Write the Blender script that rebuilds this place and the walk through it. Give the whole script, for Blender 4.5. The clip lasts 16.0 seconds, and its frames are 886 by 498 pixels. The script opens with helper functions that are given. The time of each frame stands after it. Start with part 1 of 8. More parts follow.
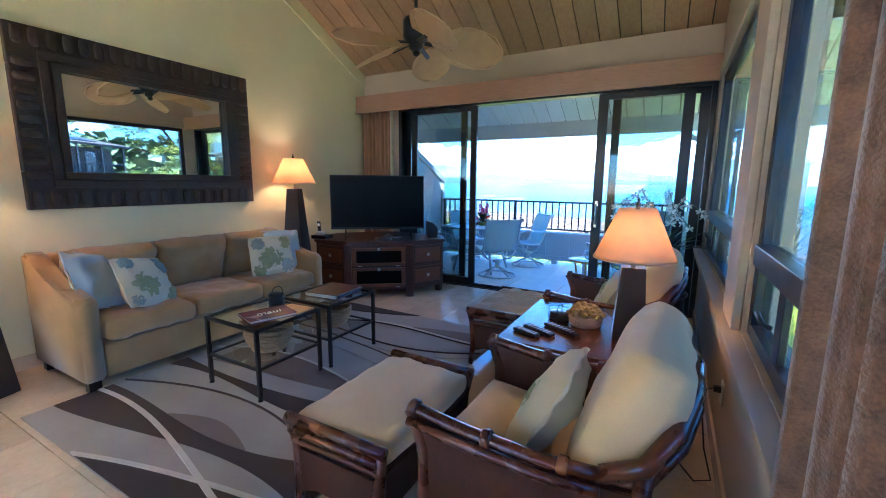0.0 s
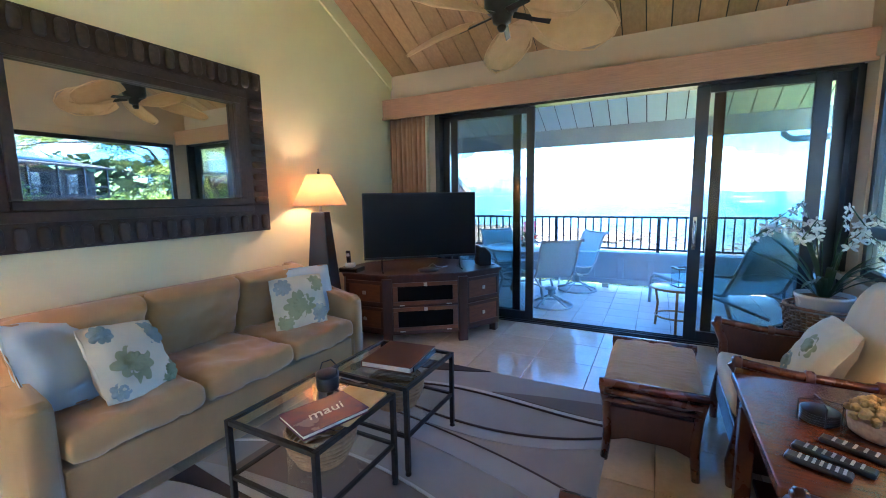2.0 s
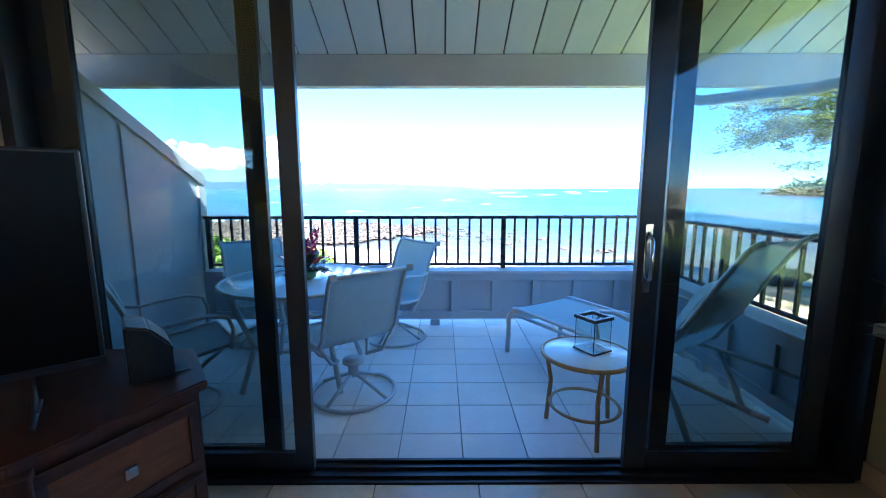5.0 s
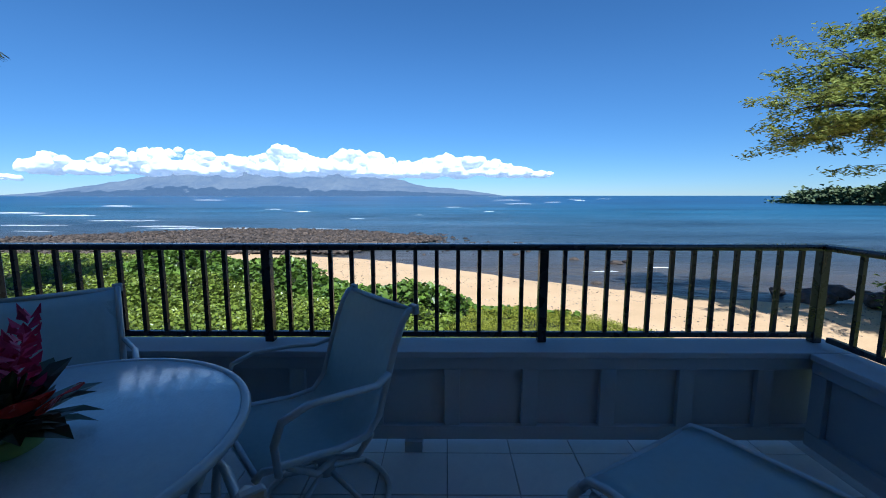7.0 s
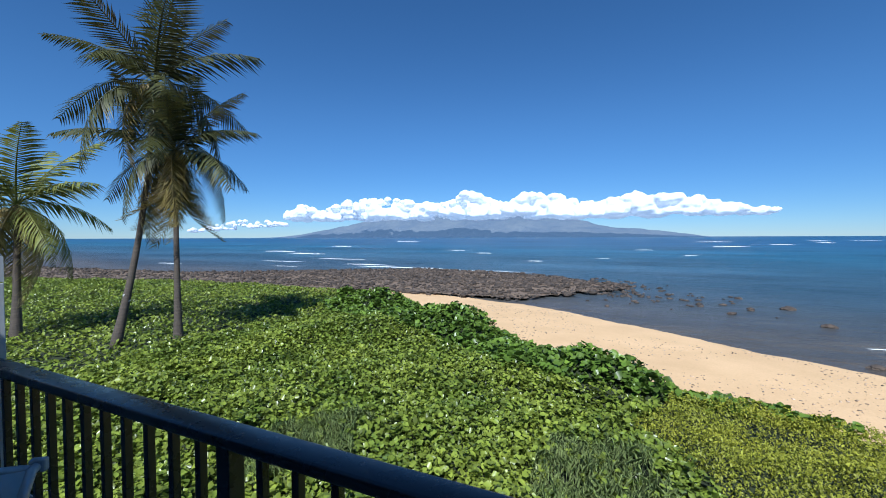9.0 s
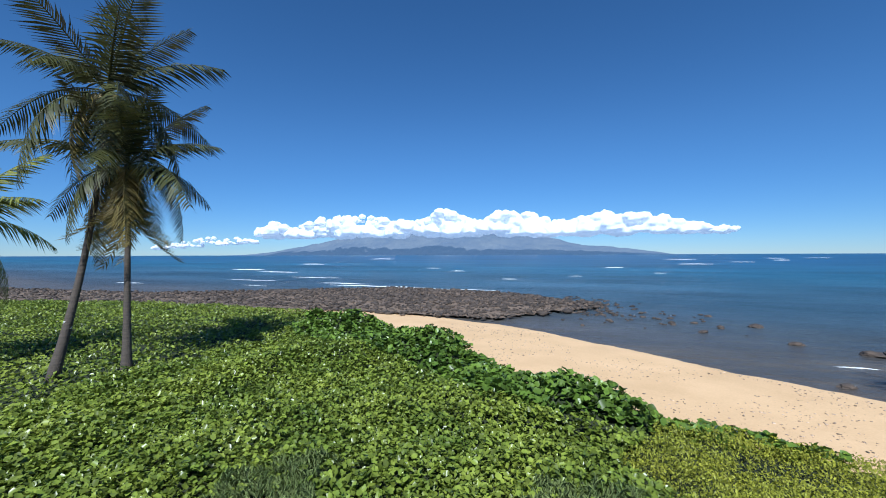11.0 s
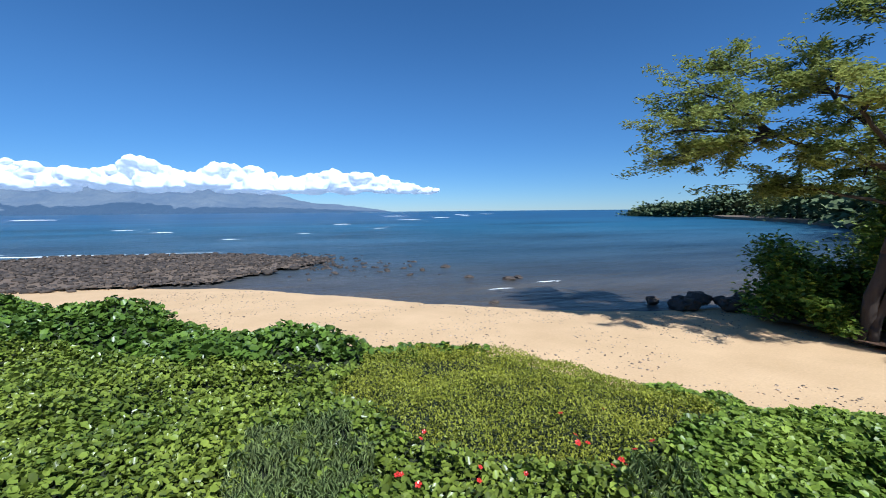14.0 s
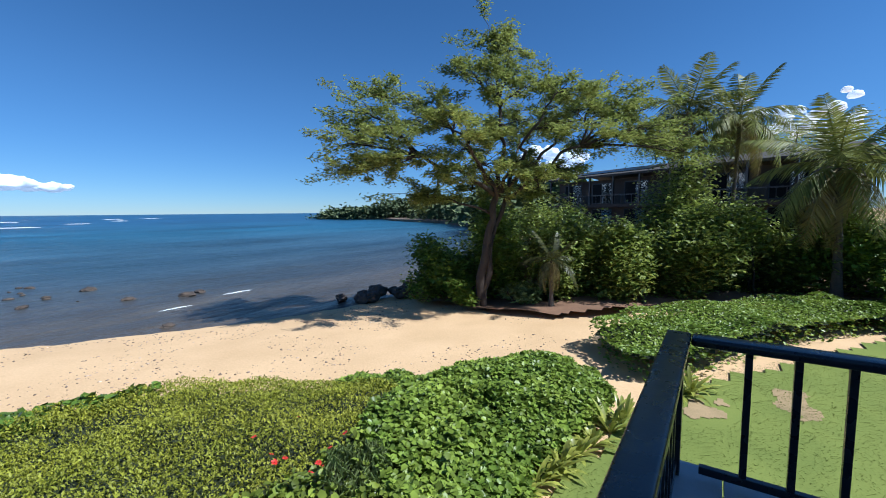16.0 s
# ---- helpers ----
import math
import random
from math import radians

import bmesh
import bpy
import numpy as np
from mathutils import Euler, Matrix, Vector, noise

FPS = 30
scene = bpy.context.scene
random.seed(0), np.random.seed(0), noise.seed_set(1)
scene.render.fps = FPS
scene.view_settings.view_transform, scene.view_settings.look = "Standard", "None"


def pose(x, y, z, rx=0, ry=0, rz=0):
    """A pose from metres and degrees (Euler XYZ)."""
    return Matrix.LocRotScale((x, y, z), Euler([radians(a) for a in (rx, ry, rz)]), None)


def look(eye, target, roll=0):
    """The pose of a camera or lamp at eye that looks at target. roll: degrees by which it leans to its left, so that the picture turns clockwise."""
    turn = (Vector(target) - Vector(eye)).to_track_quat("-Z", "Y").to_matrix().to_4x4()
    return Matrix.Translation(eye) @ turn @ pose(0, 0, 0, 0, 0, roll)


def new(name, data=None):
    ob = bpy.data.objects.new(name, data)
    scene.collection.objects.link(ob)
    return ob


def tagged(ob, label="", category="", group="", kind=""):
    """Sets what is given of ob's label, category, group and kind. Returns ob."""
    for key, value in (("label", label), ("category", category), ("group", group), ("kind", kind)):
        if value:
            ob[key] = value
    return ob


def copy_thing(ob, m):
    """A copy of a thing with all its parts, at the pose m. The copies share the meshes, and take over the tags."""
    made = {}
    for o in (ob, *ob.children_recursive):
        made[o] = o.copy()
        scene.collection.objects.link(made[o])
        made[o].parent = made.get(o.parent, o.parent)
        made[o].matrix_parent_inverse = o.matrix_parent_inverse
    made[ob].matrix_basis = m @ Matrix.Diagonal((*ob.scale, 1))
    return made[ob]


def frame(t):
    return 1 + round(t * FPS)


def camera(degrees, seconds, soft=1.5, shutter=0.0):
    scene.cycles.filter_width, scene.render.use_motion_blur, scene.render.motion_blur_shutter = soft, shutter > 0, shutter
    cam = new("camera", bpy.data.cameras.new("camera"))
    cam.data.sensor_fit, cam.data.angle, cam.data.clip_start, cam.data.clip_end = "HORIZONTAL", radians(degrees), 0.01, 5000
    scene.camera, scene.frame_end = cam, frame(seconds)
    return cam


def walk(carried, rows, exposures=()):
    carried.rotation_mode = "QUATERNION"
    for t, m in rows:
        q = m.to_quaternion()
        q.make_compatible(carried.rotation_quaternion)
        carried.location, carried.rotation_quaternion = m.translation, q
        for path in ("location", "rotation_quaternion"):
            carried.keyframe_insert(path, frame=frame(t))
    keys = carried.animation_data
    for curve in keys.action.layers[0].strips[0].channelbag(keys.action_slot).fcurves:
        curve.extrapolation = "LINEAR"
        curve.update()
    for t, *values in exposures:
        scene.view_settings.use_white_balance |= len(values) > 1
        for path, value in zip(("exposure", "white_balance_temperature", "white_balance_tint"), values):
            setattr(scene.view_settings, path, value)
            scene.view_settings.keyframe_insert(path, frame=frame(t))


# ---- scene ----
cam = camera(94.5, 16.0, soft=1.0)
PATH = [
    (0, (0.382, 0.15, 1.368), (-0.576, 1.876, 1.048), 0.5),
    (0.5, (0.174, 0.222, 1.384), (-0.83, 1.923, 1.073), 0.4),
    (1, (-0.131, 0.284, 1.414), (-1.117, 1.999, 1.119), -0.0),
    (1.5, (-0.396, 0.451, 1.434), (-1.378, 2.17, 1.15), -0.5),
    (2, (-0.666, 0.651, 1.408), (-1.588, 2.407, 1.152), -1.0),
    (2.5, (-0.963, 0.92, 1.405), (-1.711, 2.758, 1.153), -1.3),
    (3, (-1.154, 1.337, 1.387), (-1.661, 3.253, 1.121), -1.4),
    (3.5, (-1.279, 1.815, 1.353), (-1.565, 3.774, 1.072), -1.0),
    (4, (-1.307, 2.329, 1.364), (-1.405, 4.3, 1.039), -0.1),
    (4.2, (-1.3, 2.524, 1.349), (-1.346, 4.5, 1.044), -0.1),
    (6.3, (-1.207, 4.616, 1.319), (-1.151, 6.595, 1.036), -0.1),
    (6.5, (-1.261, 4.806, 1.31), (-1.16, 6.787, 1.054), 0.0),
    (6.6, (-1.279, 4.844, 1.313), (-1.182, 6.825, 1.055), 0.0),
    (7, (-1.157, 5.208, 1.318), (-1.172, 7.191, 1.058), 0.0),
    (7.5, (-1.06, 5.575, 1.344), (-1.269, 7.55, 1.108), 0.2),
    (8, (-1.094, 6.012, 1.394), (-1.59, 7.94, 1.203), 0.1),
    (8.5, (-1.195, 6.367, 1.495), (-1.961, 8.211, 1.382), -0.3),
    (8.7, (-1.229, 6.508, 1.518), (-2.08, 8.316, 1.438), -0.3),
    (9.6, (-1.10, 6.84, 1.585), (-1.93, 8.66, 1.55), -0.25),
    (10.8, (-1.453, 7.2, 1.67), (-2.255, 9.031, 1.707), -0.2),
    (11, (-1.433, 7.2, 1.653), (-2.168, 9.06, 1.679), -0.2),
    (11.5, (-1.381, 7.2, 1.603), (-1.937, 9.121, 1.592), -0.1),
    (12, (-1.35, 7.2, 1.561), (-1.712, 9.166, 1.51), -0.2),
    (12.5, (-1.325, 7.2, 1.524), (-1.487, 9.191, 1.432), -0.3),
    (13, (-1.239, 7.2, 1.499), (-1.196, 9.196, 1.368), -0.5),
    (13.5, (-1.149, 7.2, 1.48), (-0.885, 9.175, 1.315), -0.5),
    (14, (-1.063, 7.2, 1.458), (-0.553, 9.125, 1.272), -0.5),
    (14.5, (-1.04, 7.23, 1.45), (-0.239, 9.053, 1.255), -0.5),
    (15, (-1.017, 7.27, 1.462), (0.088, 8.926, 1.272), -0.6),
    (15.5, (-0.933, 7.3, 1.5), (0.461, 8.722, 1.311), -0.5),
    (16, (-0.863, 7.243, 1.513), (0.791, 8.353, 1.331), -0.5),
]
EXPOSURES = [(0.0, 3.85, 4750, 8), (1.0, 4.15, 4750, 8), (2.0, 4.3, 4950, 8), (3.0, 4.3, 4950, 8), (4.2, 4.2, 5150, 8), (6.3, 1.2, 5250, 8), (7.2, 0.48, 5250, 8), (8.5, 0.38, 5380, 8), (13.0, 0.32, 5280, 8), (16.0, 0.42, 5330, 8)]
walk(cam, [(t, look(eye, target, roll)) for t, eye, target, roll in PATH], EXPOSURES)

# ---- world, sun, exposure ----
SUN_ELEV, SUN_FROM = 49.0, (0.28, -0.96)
world = bpy.data.worlds.new("world")
scene.world = world
world.use_nodes = True
wn = world.node_tree
bgnode = wn.nodes["Background"]
sky = wn.nodes.new("ShaderNodeTexSky")
sky.sky_type = "NISHITA"
sky.sun_disc = False
sky.sun_elevation = radians(SUN_ELEV)
sky.sun_rotation = math.atan2(SUN_FROM[0], SUN_FROM[1])
sky.air_density, sky.dust_density, sky.ozone_density = 0.8, 0.0, 6.0
bgnode.inputs["Strength"].default_value = 0.08
haze = wn.nodes.new("ShaderNodeHueSaturation")
haze.inputs["Hue"].default_value, haze.inputs["Saturation"].default_value = 0.497, 1.09
wn.links.new(sky.outputs[0], haze.inputs["Color"])
# pale blue haze low over the horizon
wtc = wn.nodes.new("ShaderNodeTexCoord")
wsep = wn.nodes.new("ShaderNodeSeparateXYZ")
wn.links.new(wtc.outputs["Generated"], wsep.inputs[0])
low = wn.nodes.new("ShaderNodeMapRange")
low.interpolation_type = "SMOOTHSTEP"
low.inputs["From Min"].default_value, low.inputs["From Max"].default_value = 0.30, -0.02
wn.links.new(wsep.outputs["Z"], low.inputs["Value"])
air = wn.nodes.new("ShaderNodeMix")
air.data_type, air.blend_type = "RGBA", "MULTIPLY"
air.inputs["B"].default_value = (0.66, 0.76, 0.86, 1)
wn.links.new(low.outputs[0], air.inputs["Factor"])
wn.links.new(haze.outputs[0], air.inputs["A"])
wn.links.new(air.outputs["Result"], bgnode.inputs["Color"])
sun = new("sun", bpy.data.lights.new("sun", "SUN"))
sun.data.energy, sun.data.angle, sun.data.color = 5.0, radians(0.5), (1.0, 0.94, 0.84)
ch = math.cos(radians(SUN_ELEV))
sun.matrix_world = look((SUN_FROM[0] * ch * 60, SUN_FROM[1] * ch * 60, math.sin(radians(SUN_ELEV)) * 60), (0, 0, 0))

# ---- materials ----


def surface(name, c1, c2=None, rough=0.6, metal=0.0, scale=12.0, bump=0.15, fine=90.0, stretch=(1, 1, 1), spread=0.0,
            island=False, coat=0.0, sheen=0.0, spec=0.5, glow=None, rough_var=0.1, dist=0.01, translucent=0.0, coords="Object"):
    """A procedural surface: two colours mixed by coarse and fine noise, uneven gloss and fine relief."""
    m = bpy.data.materials.new(name)
    m.use_nodes = True
    nt = m.node_tree
    nd, ln = nt.nodes, nt.links
    b = nd["Principled BSDF"]
    c2 = c2 or tuple(v * 0.75 for v in c1)
    tc = nd.new("ShaderNodeTexCoord")
    mp = nd.new("ShaderNodeMapping")
    mp.inputs["Scale"].default_value = stretch
    ln.new(tc.outputs[coords], mp.inputs["Vector"])
    n1 = nd.new("ShaderNodeTexNoise")
    n1.inputs["Scale"].default_value, n1.inputs["Detail"].default_value = scale, 5
    n2 = nd.new("ShaderNodeTexNoise")
    n2.inputs["Scale"].default_value, n2.inputs["Detail"].default_value = fine, 3
    ln.new(mp.outputs[0], n1.inputs["Vector"])
    ln.new(mp.outputs[0], n2.inputs["Vector"])
    add = nd.new("ShaderNodeMath")
    add.operation = "MULTIPLY_ADD"
    add.inputs[1].default_value = 0.4
    ln.new(n2.outputs["Fac"], add.inputs[0])
    mul = nd.new("ShaderNodeMath")
    mul.operation = "MULTIPLY"
    mul.inputs[1].default_value = 0.6
    ln.new(n1.outputs["Fac"], mul.inputs[0])
    ln.new(mul.outputs[0], add.inputs[2])
    ramp = nd.new("ShaderNodeValToRGB")
    ramp.color_ramp.elements[0].position, ramp.color_ramp.elements[1].position = 0.32, 0.68
    ramp.color_ramp.elements[0].color, ramp.color_ramp.elements[1].color = (*c2, 1), (*c1, 1)
    ln.new(add.outputs[0], ramp.inputs[0])
    colour = ramp.outputs[0]
    if spread:
        if island:
            src = nd.new("ShaderNodeNewGeometry").outputs["Random Per Island"]
        else:
            src = nd.new("ShaderNodeObjectInfo").outputs["Random"]
        mr = nd.new("ShaderNodeMapRange")
        mr.inputs["To Min"].default_value, mr.inputs["To Max"].default_value = 1 - spread, 1 + spread
        ln.new(src, mr.inputs["Value"])
        hs = nd.new("ShaderNodeHueSaturation")
        ln.new(mr.outputs[0], hs.inputs["Value"])
        ln.new(colour, hs.inputs["Color"])
        colour = hs.outputs[0]
    ln.new(colour, b.inputs["Base Color"])
    rr = nd.new("ShaderNodeMapRange")
    rr.inputs["To Min"].default_value, rr.inputs["To Max"].default_value = max(0.02, rough - rough_var), min(1, rough + rough_var)
    ln.new(n1.outputs["Fac"], rr.inputs["Value"])
    ln.new(rr.outputs[0], b.inputs["Roughness"])
    b.inputs["Metallic"].default_value = metal
    b.inputs["Specular IOR Level"].default_value = spec
    b.inputs["Coat Weight"].default_value = coat
    b.inputs["Coat Roughness"].default_value = 0.12
    b.inputs["Sheen Weight"].default_value = sheen
    if bump:
        bp = nd.new("ShaderNodeBump")
        bp.inputs["Strength"].default_value, bp.inputs["Distance"].default_value = bump, dist
        ln.new(add.outputs[0], bp.inputs["Height"])
        ln.new(bp.outputs[0], b.inputs["Normal"])
    if glow:
        b.inputs["Emission Color"].default_value = (*glow[0], 1)
        b.inputs["Emission Strength"].default_value = glow[1]
    if translucent:
        tr = nd.new("ShaderNodeBsdfTranslucent")
        mix = nd.new("ShaderNodeMixShader")
        mix.inputs[0].default_value = translucent
        ln.new(colour, tr.inputs["Color"])
        ln.new(b.outputs[0], mix.inputs[1])
        ln.new(tr.outputs[0], mix.inputs[2])
        ln.new(mix.outputs[0], nd["Material Output"].inputs["Surface"])
    return m


def wood(name, c1, c2, rough=0.35, coat=0.2, stretch=(3, 3, 30), spread=0.0, island=False, scale=3.0, spec=0.5):
    return surface(name, c1, c2, rough=rough, scale=scale, fine=25, stretch=stretch, bump=0.12, coat=coat, spread=spread, island=island, spec=spec)


def glass(name, tint=(0.9, 0.96, 0.95), rough=0.0):
    m = bpy.data.materials.new(name)
    m.use_nodes = True
    b = m.node_tree.nodes["Principled BSDF"]
    b.inputs["Base Color"].default_value = (*tint, 1)
    b.inputs["Transmission Weight"].default_value = 1
    b.inputs["Roughness"].default_value = rough
    b.inputs["IOR"].default_value = 1.45
    return m


M = {}
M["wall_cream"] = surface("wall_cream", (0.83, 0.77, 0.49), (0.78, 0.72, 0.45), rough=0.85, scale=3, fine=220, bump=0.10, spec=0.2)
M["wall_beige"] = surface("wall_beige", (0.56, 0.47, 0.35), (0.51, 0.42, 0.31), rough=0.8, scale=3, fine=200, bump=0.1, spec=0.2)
M["plank"] = wood("ceiling_plank", (0.50, 0.33, 0.18), (0.36, 0.22, 0.115), rough=0.6, coat=0.0, stretch=(14, 1.2, 14), spread=0.14, island=True)
M["plank_white"] = surface("soffit_board", (0.74, 0.76, 0.74), (0.68, 0.70, 0.68), rough=0.7, scale=2, fine=60, stretch=(6, 1, 6), spread=0.06, island=True)
M["plank_back"] = surface("plank_gap", (0.05, 0.04, 0.03), rough=0.9, bump=0)
M["bronze"] = surface("dark_bronze_frame", (0.018, 0.022, 0.030), (0.012, 0.014, 0.02), rough=0.35, metal=0.0, scale=6, bump=0.02, spec=0.5)
M["glass"] = glass("tinted_glass", (0.62, 0.67, 0.64))
M["glass_window"] = glass("blue_tinted_glass", (0.48, 0.56, 0.61))
M["glass_clear"] = glass("clear_glass", (0.93, 0.97, 0.96))
M["tile"] = surface("travertine_tile", (0.72, 0.57, 0.41), (0.59, 0.46, 0.32), rough=0.15, scale=5, fine=45, bump=0.03, spread=0.08, spec=0.6, rough_var=0.1)
M["grout"] = surface("grout", (0.42, 0.34, 0.25), rough=0.9, bump=0.2)
M["lanai_tile"] = surface("lanai_tile", (0.80, 0.77, 0.72), (0.71, 0.68, 0.64), rough=0.4, scale=4, fine=40, bump=0.08, spread=0.08)
M["lanai_grout"] = surface("lanai_grout", (0.42, 0.40, 0.37), rough=0.9)
M["valance"] = wood("valance_weave", (0.50, 0.29, 0.18), (0.34, 0.19, 0.12), rough=0.55, coat=0.0, stretch=(2, 30, 40))
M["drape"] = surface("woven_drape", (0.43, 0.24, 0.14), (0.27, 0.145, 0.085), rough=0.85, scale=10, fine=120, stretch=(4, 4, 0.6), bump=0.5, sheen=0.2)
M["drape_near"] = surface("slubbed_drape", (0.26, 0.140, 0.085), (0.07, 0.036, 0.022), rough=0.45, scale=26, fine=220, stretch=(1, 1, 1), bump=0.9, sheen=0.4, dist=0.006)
M["sofa"] = surface("tan_sofa_fabric", (0.44, 0.275, 0.110), (0.34, 0.205, 0.080), rough=0.9, scale=6, fine=420, bump=0.3, sheen=0.3, dist=0.002)
M["cream"] = surface("cream_cushion", (0.74, 0.59, 0.34), (0.64, 0.50, 0.285), rough=0.85, scale=5, fine=300, bump=0.25, sheen=0.3, dist=0.003)
M["grey_cushion"] = surface("striped_grey_cushion", (0.56, 0.49, 0.37), (0.42, 0.36, 0.26), rough=0.85, scale=4, fine=120, stretch=(2, 30, 2), bump=0.6, sheen=0.2, dist=0.006)
M["blue_pillow"] = surface("light_blue_pillow", (0.47, 0.57, 0.60), (0.40, 0.50, 0.54), rough=0.8, scale=5, fine=300, bump=0.2, sheen=0.3, dist=0.002)
M["ivory"] = surface("ivory_pillow", (0.66, 0.62, 0.46), (0.56, 0.54, 0.40), rough=0.85, scale=7, fine=300, bump=0.3, dist=0.002)
M["petal_green"] = surface("green_applique", (0.35, 0.37, 0.20), (0.27, 0.30, 0.16), rough=0.85, scale=20, fine=300, bump=0.3, dist=0.002)
M["petal_blue"] = surface("blue_applique", (0.28, 0.37, 0.36), (0.22, 0.30, 0.30), rough=0.85, scale=20, fine=300, bump=0.3, dist=0.002)
M["petal_grey"] = surface("grey_applique", (0.36, 0.42, 0.40), (0.30, 0.35, 0.34), rough=0.85, scale=20, fine=300, bump=0.3, dist=0.002)
M["piping"] = surface("tan_piping", (0.42, 0.26, 0.12), rough=0.8)
M["rattan"] = wood("dark_rattan", (0.125, 0.036, 0.016), (0.075, 0.021, 0.010), rough=0.28, coat=0.5, stretch=(2, 2, 2), scale=5)
M["rattan_panel"] = wood("rattan_panel", (0.075, 0.020, 0.011), (0.045, 0.012, 0.007), rough=0.4, coat=0.25, stretch=(12, 12, 3), scale=6)
M["redwood"] = wood("red_brown_wood", (0.21, 0.060, 0.022), (0.115, 0.032, 0.013), rough=0.18, coat=0.6, stretch=(4, 26, 4), scale=2.5)
M["stand"] = wood("dark_cherry_stand", (0.075, 0.022, 0.011), (0.035, 0.011, 0.007), rough=0.42, coat=0.08, stretch=(10, 10, 3), scale=3)
M["stand_front"] = wood("cherry_drawer_front", (0.20, 0.070, 0.026), (0.095, 0.030, 0.013), rough=0.4, coat=0.12, stretch=(4, 4, 22), scale=3)
M["espresso"] = wood("espresso_wood", (0.030, 0.018, 0.015), (0.016, 0.010, 0.009), rough=0.35, coat=0.2, stretch=(8, 8, 2))
M["mirror_frame"] = wood("mirror_frame_wood", (0.060, 0.036, 0.026), (0.024, 0.015, 0.012), rough=0.5, coat=0.1, stretch=(10, 10, 10), scale=4)
M["mirror"] = surface("mirror_glass", (0.92, 0.94, 0.92), (0.91, 0.93, 0.91), rough=0.005, metal=1.0, bump=0, rough_var=0.004)
M["iron"] = surface("black_iron", (0.02, 0.019, 0.02), (0.035, 0.03, 0.028), rough=0.45, metal=0.4, scale=30, bump=0.15)
M["shade"] = surface("lampshade_linen", (0.85, 0.64, 0.42), (0.79, 0.58, 0.38), rough=0.9, scale=20, fine=300, bump=0.1, translucent=0.5)
M["bulb"] = surface("lit_bulb", (1, 0.8, 0.5), bump=0, glow=((1.0, 0.50, 0.17), 1.5))
M["brass"] = surface("brushed_nickel", (0.62, 0.57, 0.48), (0.5, 0.46, 0.40), rough=0.3, metal=1.0, scale=30, bump=0.05)
M["chrome"] = surface("chrome", (0.75, 0.76, 0.78), rough=0.12, metal=1.0, bump=0)
M["black"] = surface("black_plastic", (0.012, 0.012, 0.014), (0.018, 0.018, 0.02), rough=0.35, bump=0.05)
M["screen"] = surface("dark_tv_screen", (0.004, 0.004, 0.005), (0.005, 0.005, 0.006), rough=0.30, bump=0, rough_var=0.02, spec=0.08)
M["white_plastic"] = surface("white_plastic", (0.75, 0.75, 0.73), rough=0.35, bump=0.02)
M["rug"] = surface("grey_taupe_rug", (0.31, 0.265, 0.22), (0.24, 0.205, 0.17), rough=0.95, scale=4, fine=350, bump=0.5, sheen=0.3, dist=0.004)
M["rug_dark"] = surface("dark_brown_pile", (0.062, 0.040, 0.033), (0.045, 0.029, 0.024), rough=0.95, scale=5, fine=350, bump=0.5, dist=0.004)
M["rug_blue"] = surface("blue_grey_pile", (0.37, 0.35, 0.33), (0.31, 0.29, 0.28), rough=0.95, scale=5, fine=350, bump=0.5, dist=0.004)
M["rug_taupe"] = surface("taupe_pile", (0.20, 0.15, 0.125), (0.16, 0.12, 0.10), rough=0.95, scale=5, fine=350, bump=0.5, dist=0.004)
M["rug_line"] = surface("pale_grey_pile", (0.58, 0.53, 0.47), rough=0.95, scale=5, fine=350, bump=0.5, dist=0.004)
M["basket"] = surface("woven_basket", (0.40, 0.26, 0.13), (0.23, 0.14, 0.07), rough=0.7, scale=20, fine=60, bump=0.5, spread=0.15, island=True)
M["wicker_dark"] = surface("red_brown_wicker", (0.38, 0.24, 0.15), (0.22, 0.13, 0.08), rough=0.6, scale=20, fine=80, bump=0.5, spread=0.2, island=True)
M["blade"] = surface("fan_blade_weave", (0.80, 0.61, 0.37), (0.70, 0.51, 0.29), rough=0.7, scale=15, fine=160, bump=0.4, dist=0.003, translucent=0.25)
M["fan_body"] = surface("dark_fan_motor", (0.03, 0.032, 0.036), (0.02, 0.021, 0.024), rough=0.4, metal=0.3, scale=20, bump=0.1)
M["leather"] = surface("brown_leather", (0.17, 0.055, 0.028), (0.12, 0.038, 0.02), rough=0.35, scale=20, fine=180, bump=0.25, dist=0.002)
M["paper"] = surface("paper_edges", (0.72, 0.69, 0.62), rough=0.8, fine=300, stretch=(1, 1, 20))
M["book"] = surface("book_cover", (0.11, 0.075, 0.13), (0.24, 0.09, 0.10), rough=0.25, scale=6, fine=20, bump=0.0)
M["magazine"] = surface("magazine_cover", (0.60, 0.36, 0.13), (0.75, 0.55, 0.26), rough=0.3, scale=8, fine=20, bump=0.0)
M["ink"] = surface("pale_lettering", (0.80, 0.76, 0.78), rough=0.5, bump=0)
M["orchid"] = surface("white_orchid", (0.82, 0.82, 0.76), (0.75, 0.76, 0.68), rough=0.6, scale=20, bump=0.1, translucent=0.3)
M["strap_leaf"] = surface("strap_leaf", (0.060, 0.105, 0.045), (0.035, 0.07, 0.03), rough=0.35, scale=6, fine=30, stretch=(1, 1, 1), spread=0.25, island=True, translucent=0.15)
M["pot"] = surface("white_ceramic_pot", (0.66, 0.64, 0.60), (0.60, 0.58, 0.54), rough=0.25, scale=6, bump=0.05)
M["potpourri"] = surface("dried_yellow_flowers", (0.42, 0.30, 0.10), (0.25, 0.18, 0.07), rough=0.8, scale=30, spread=0.35, island=True)
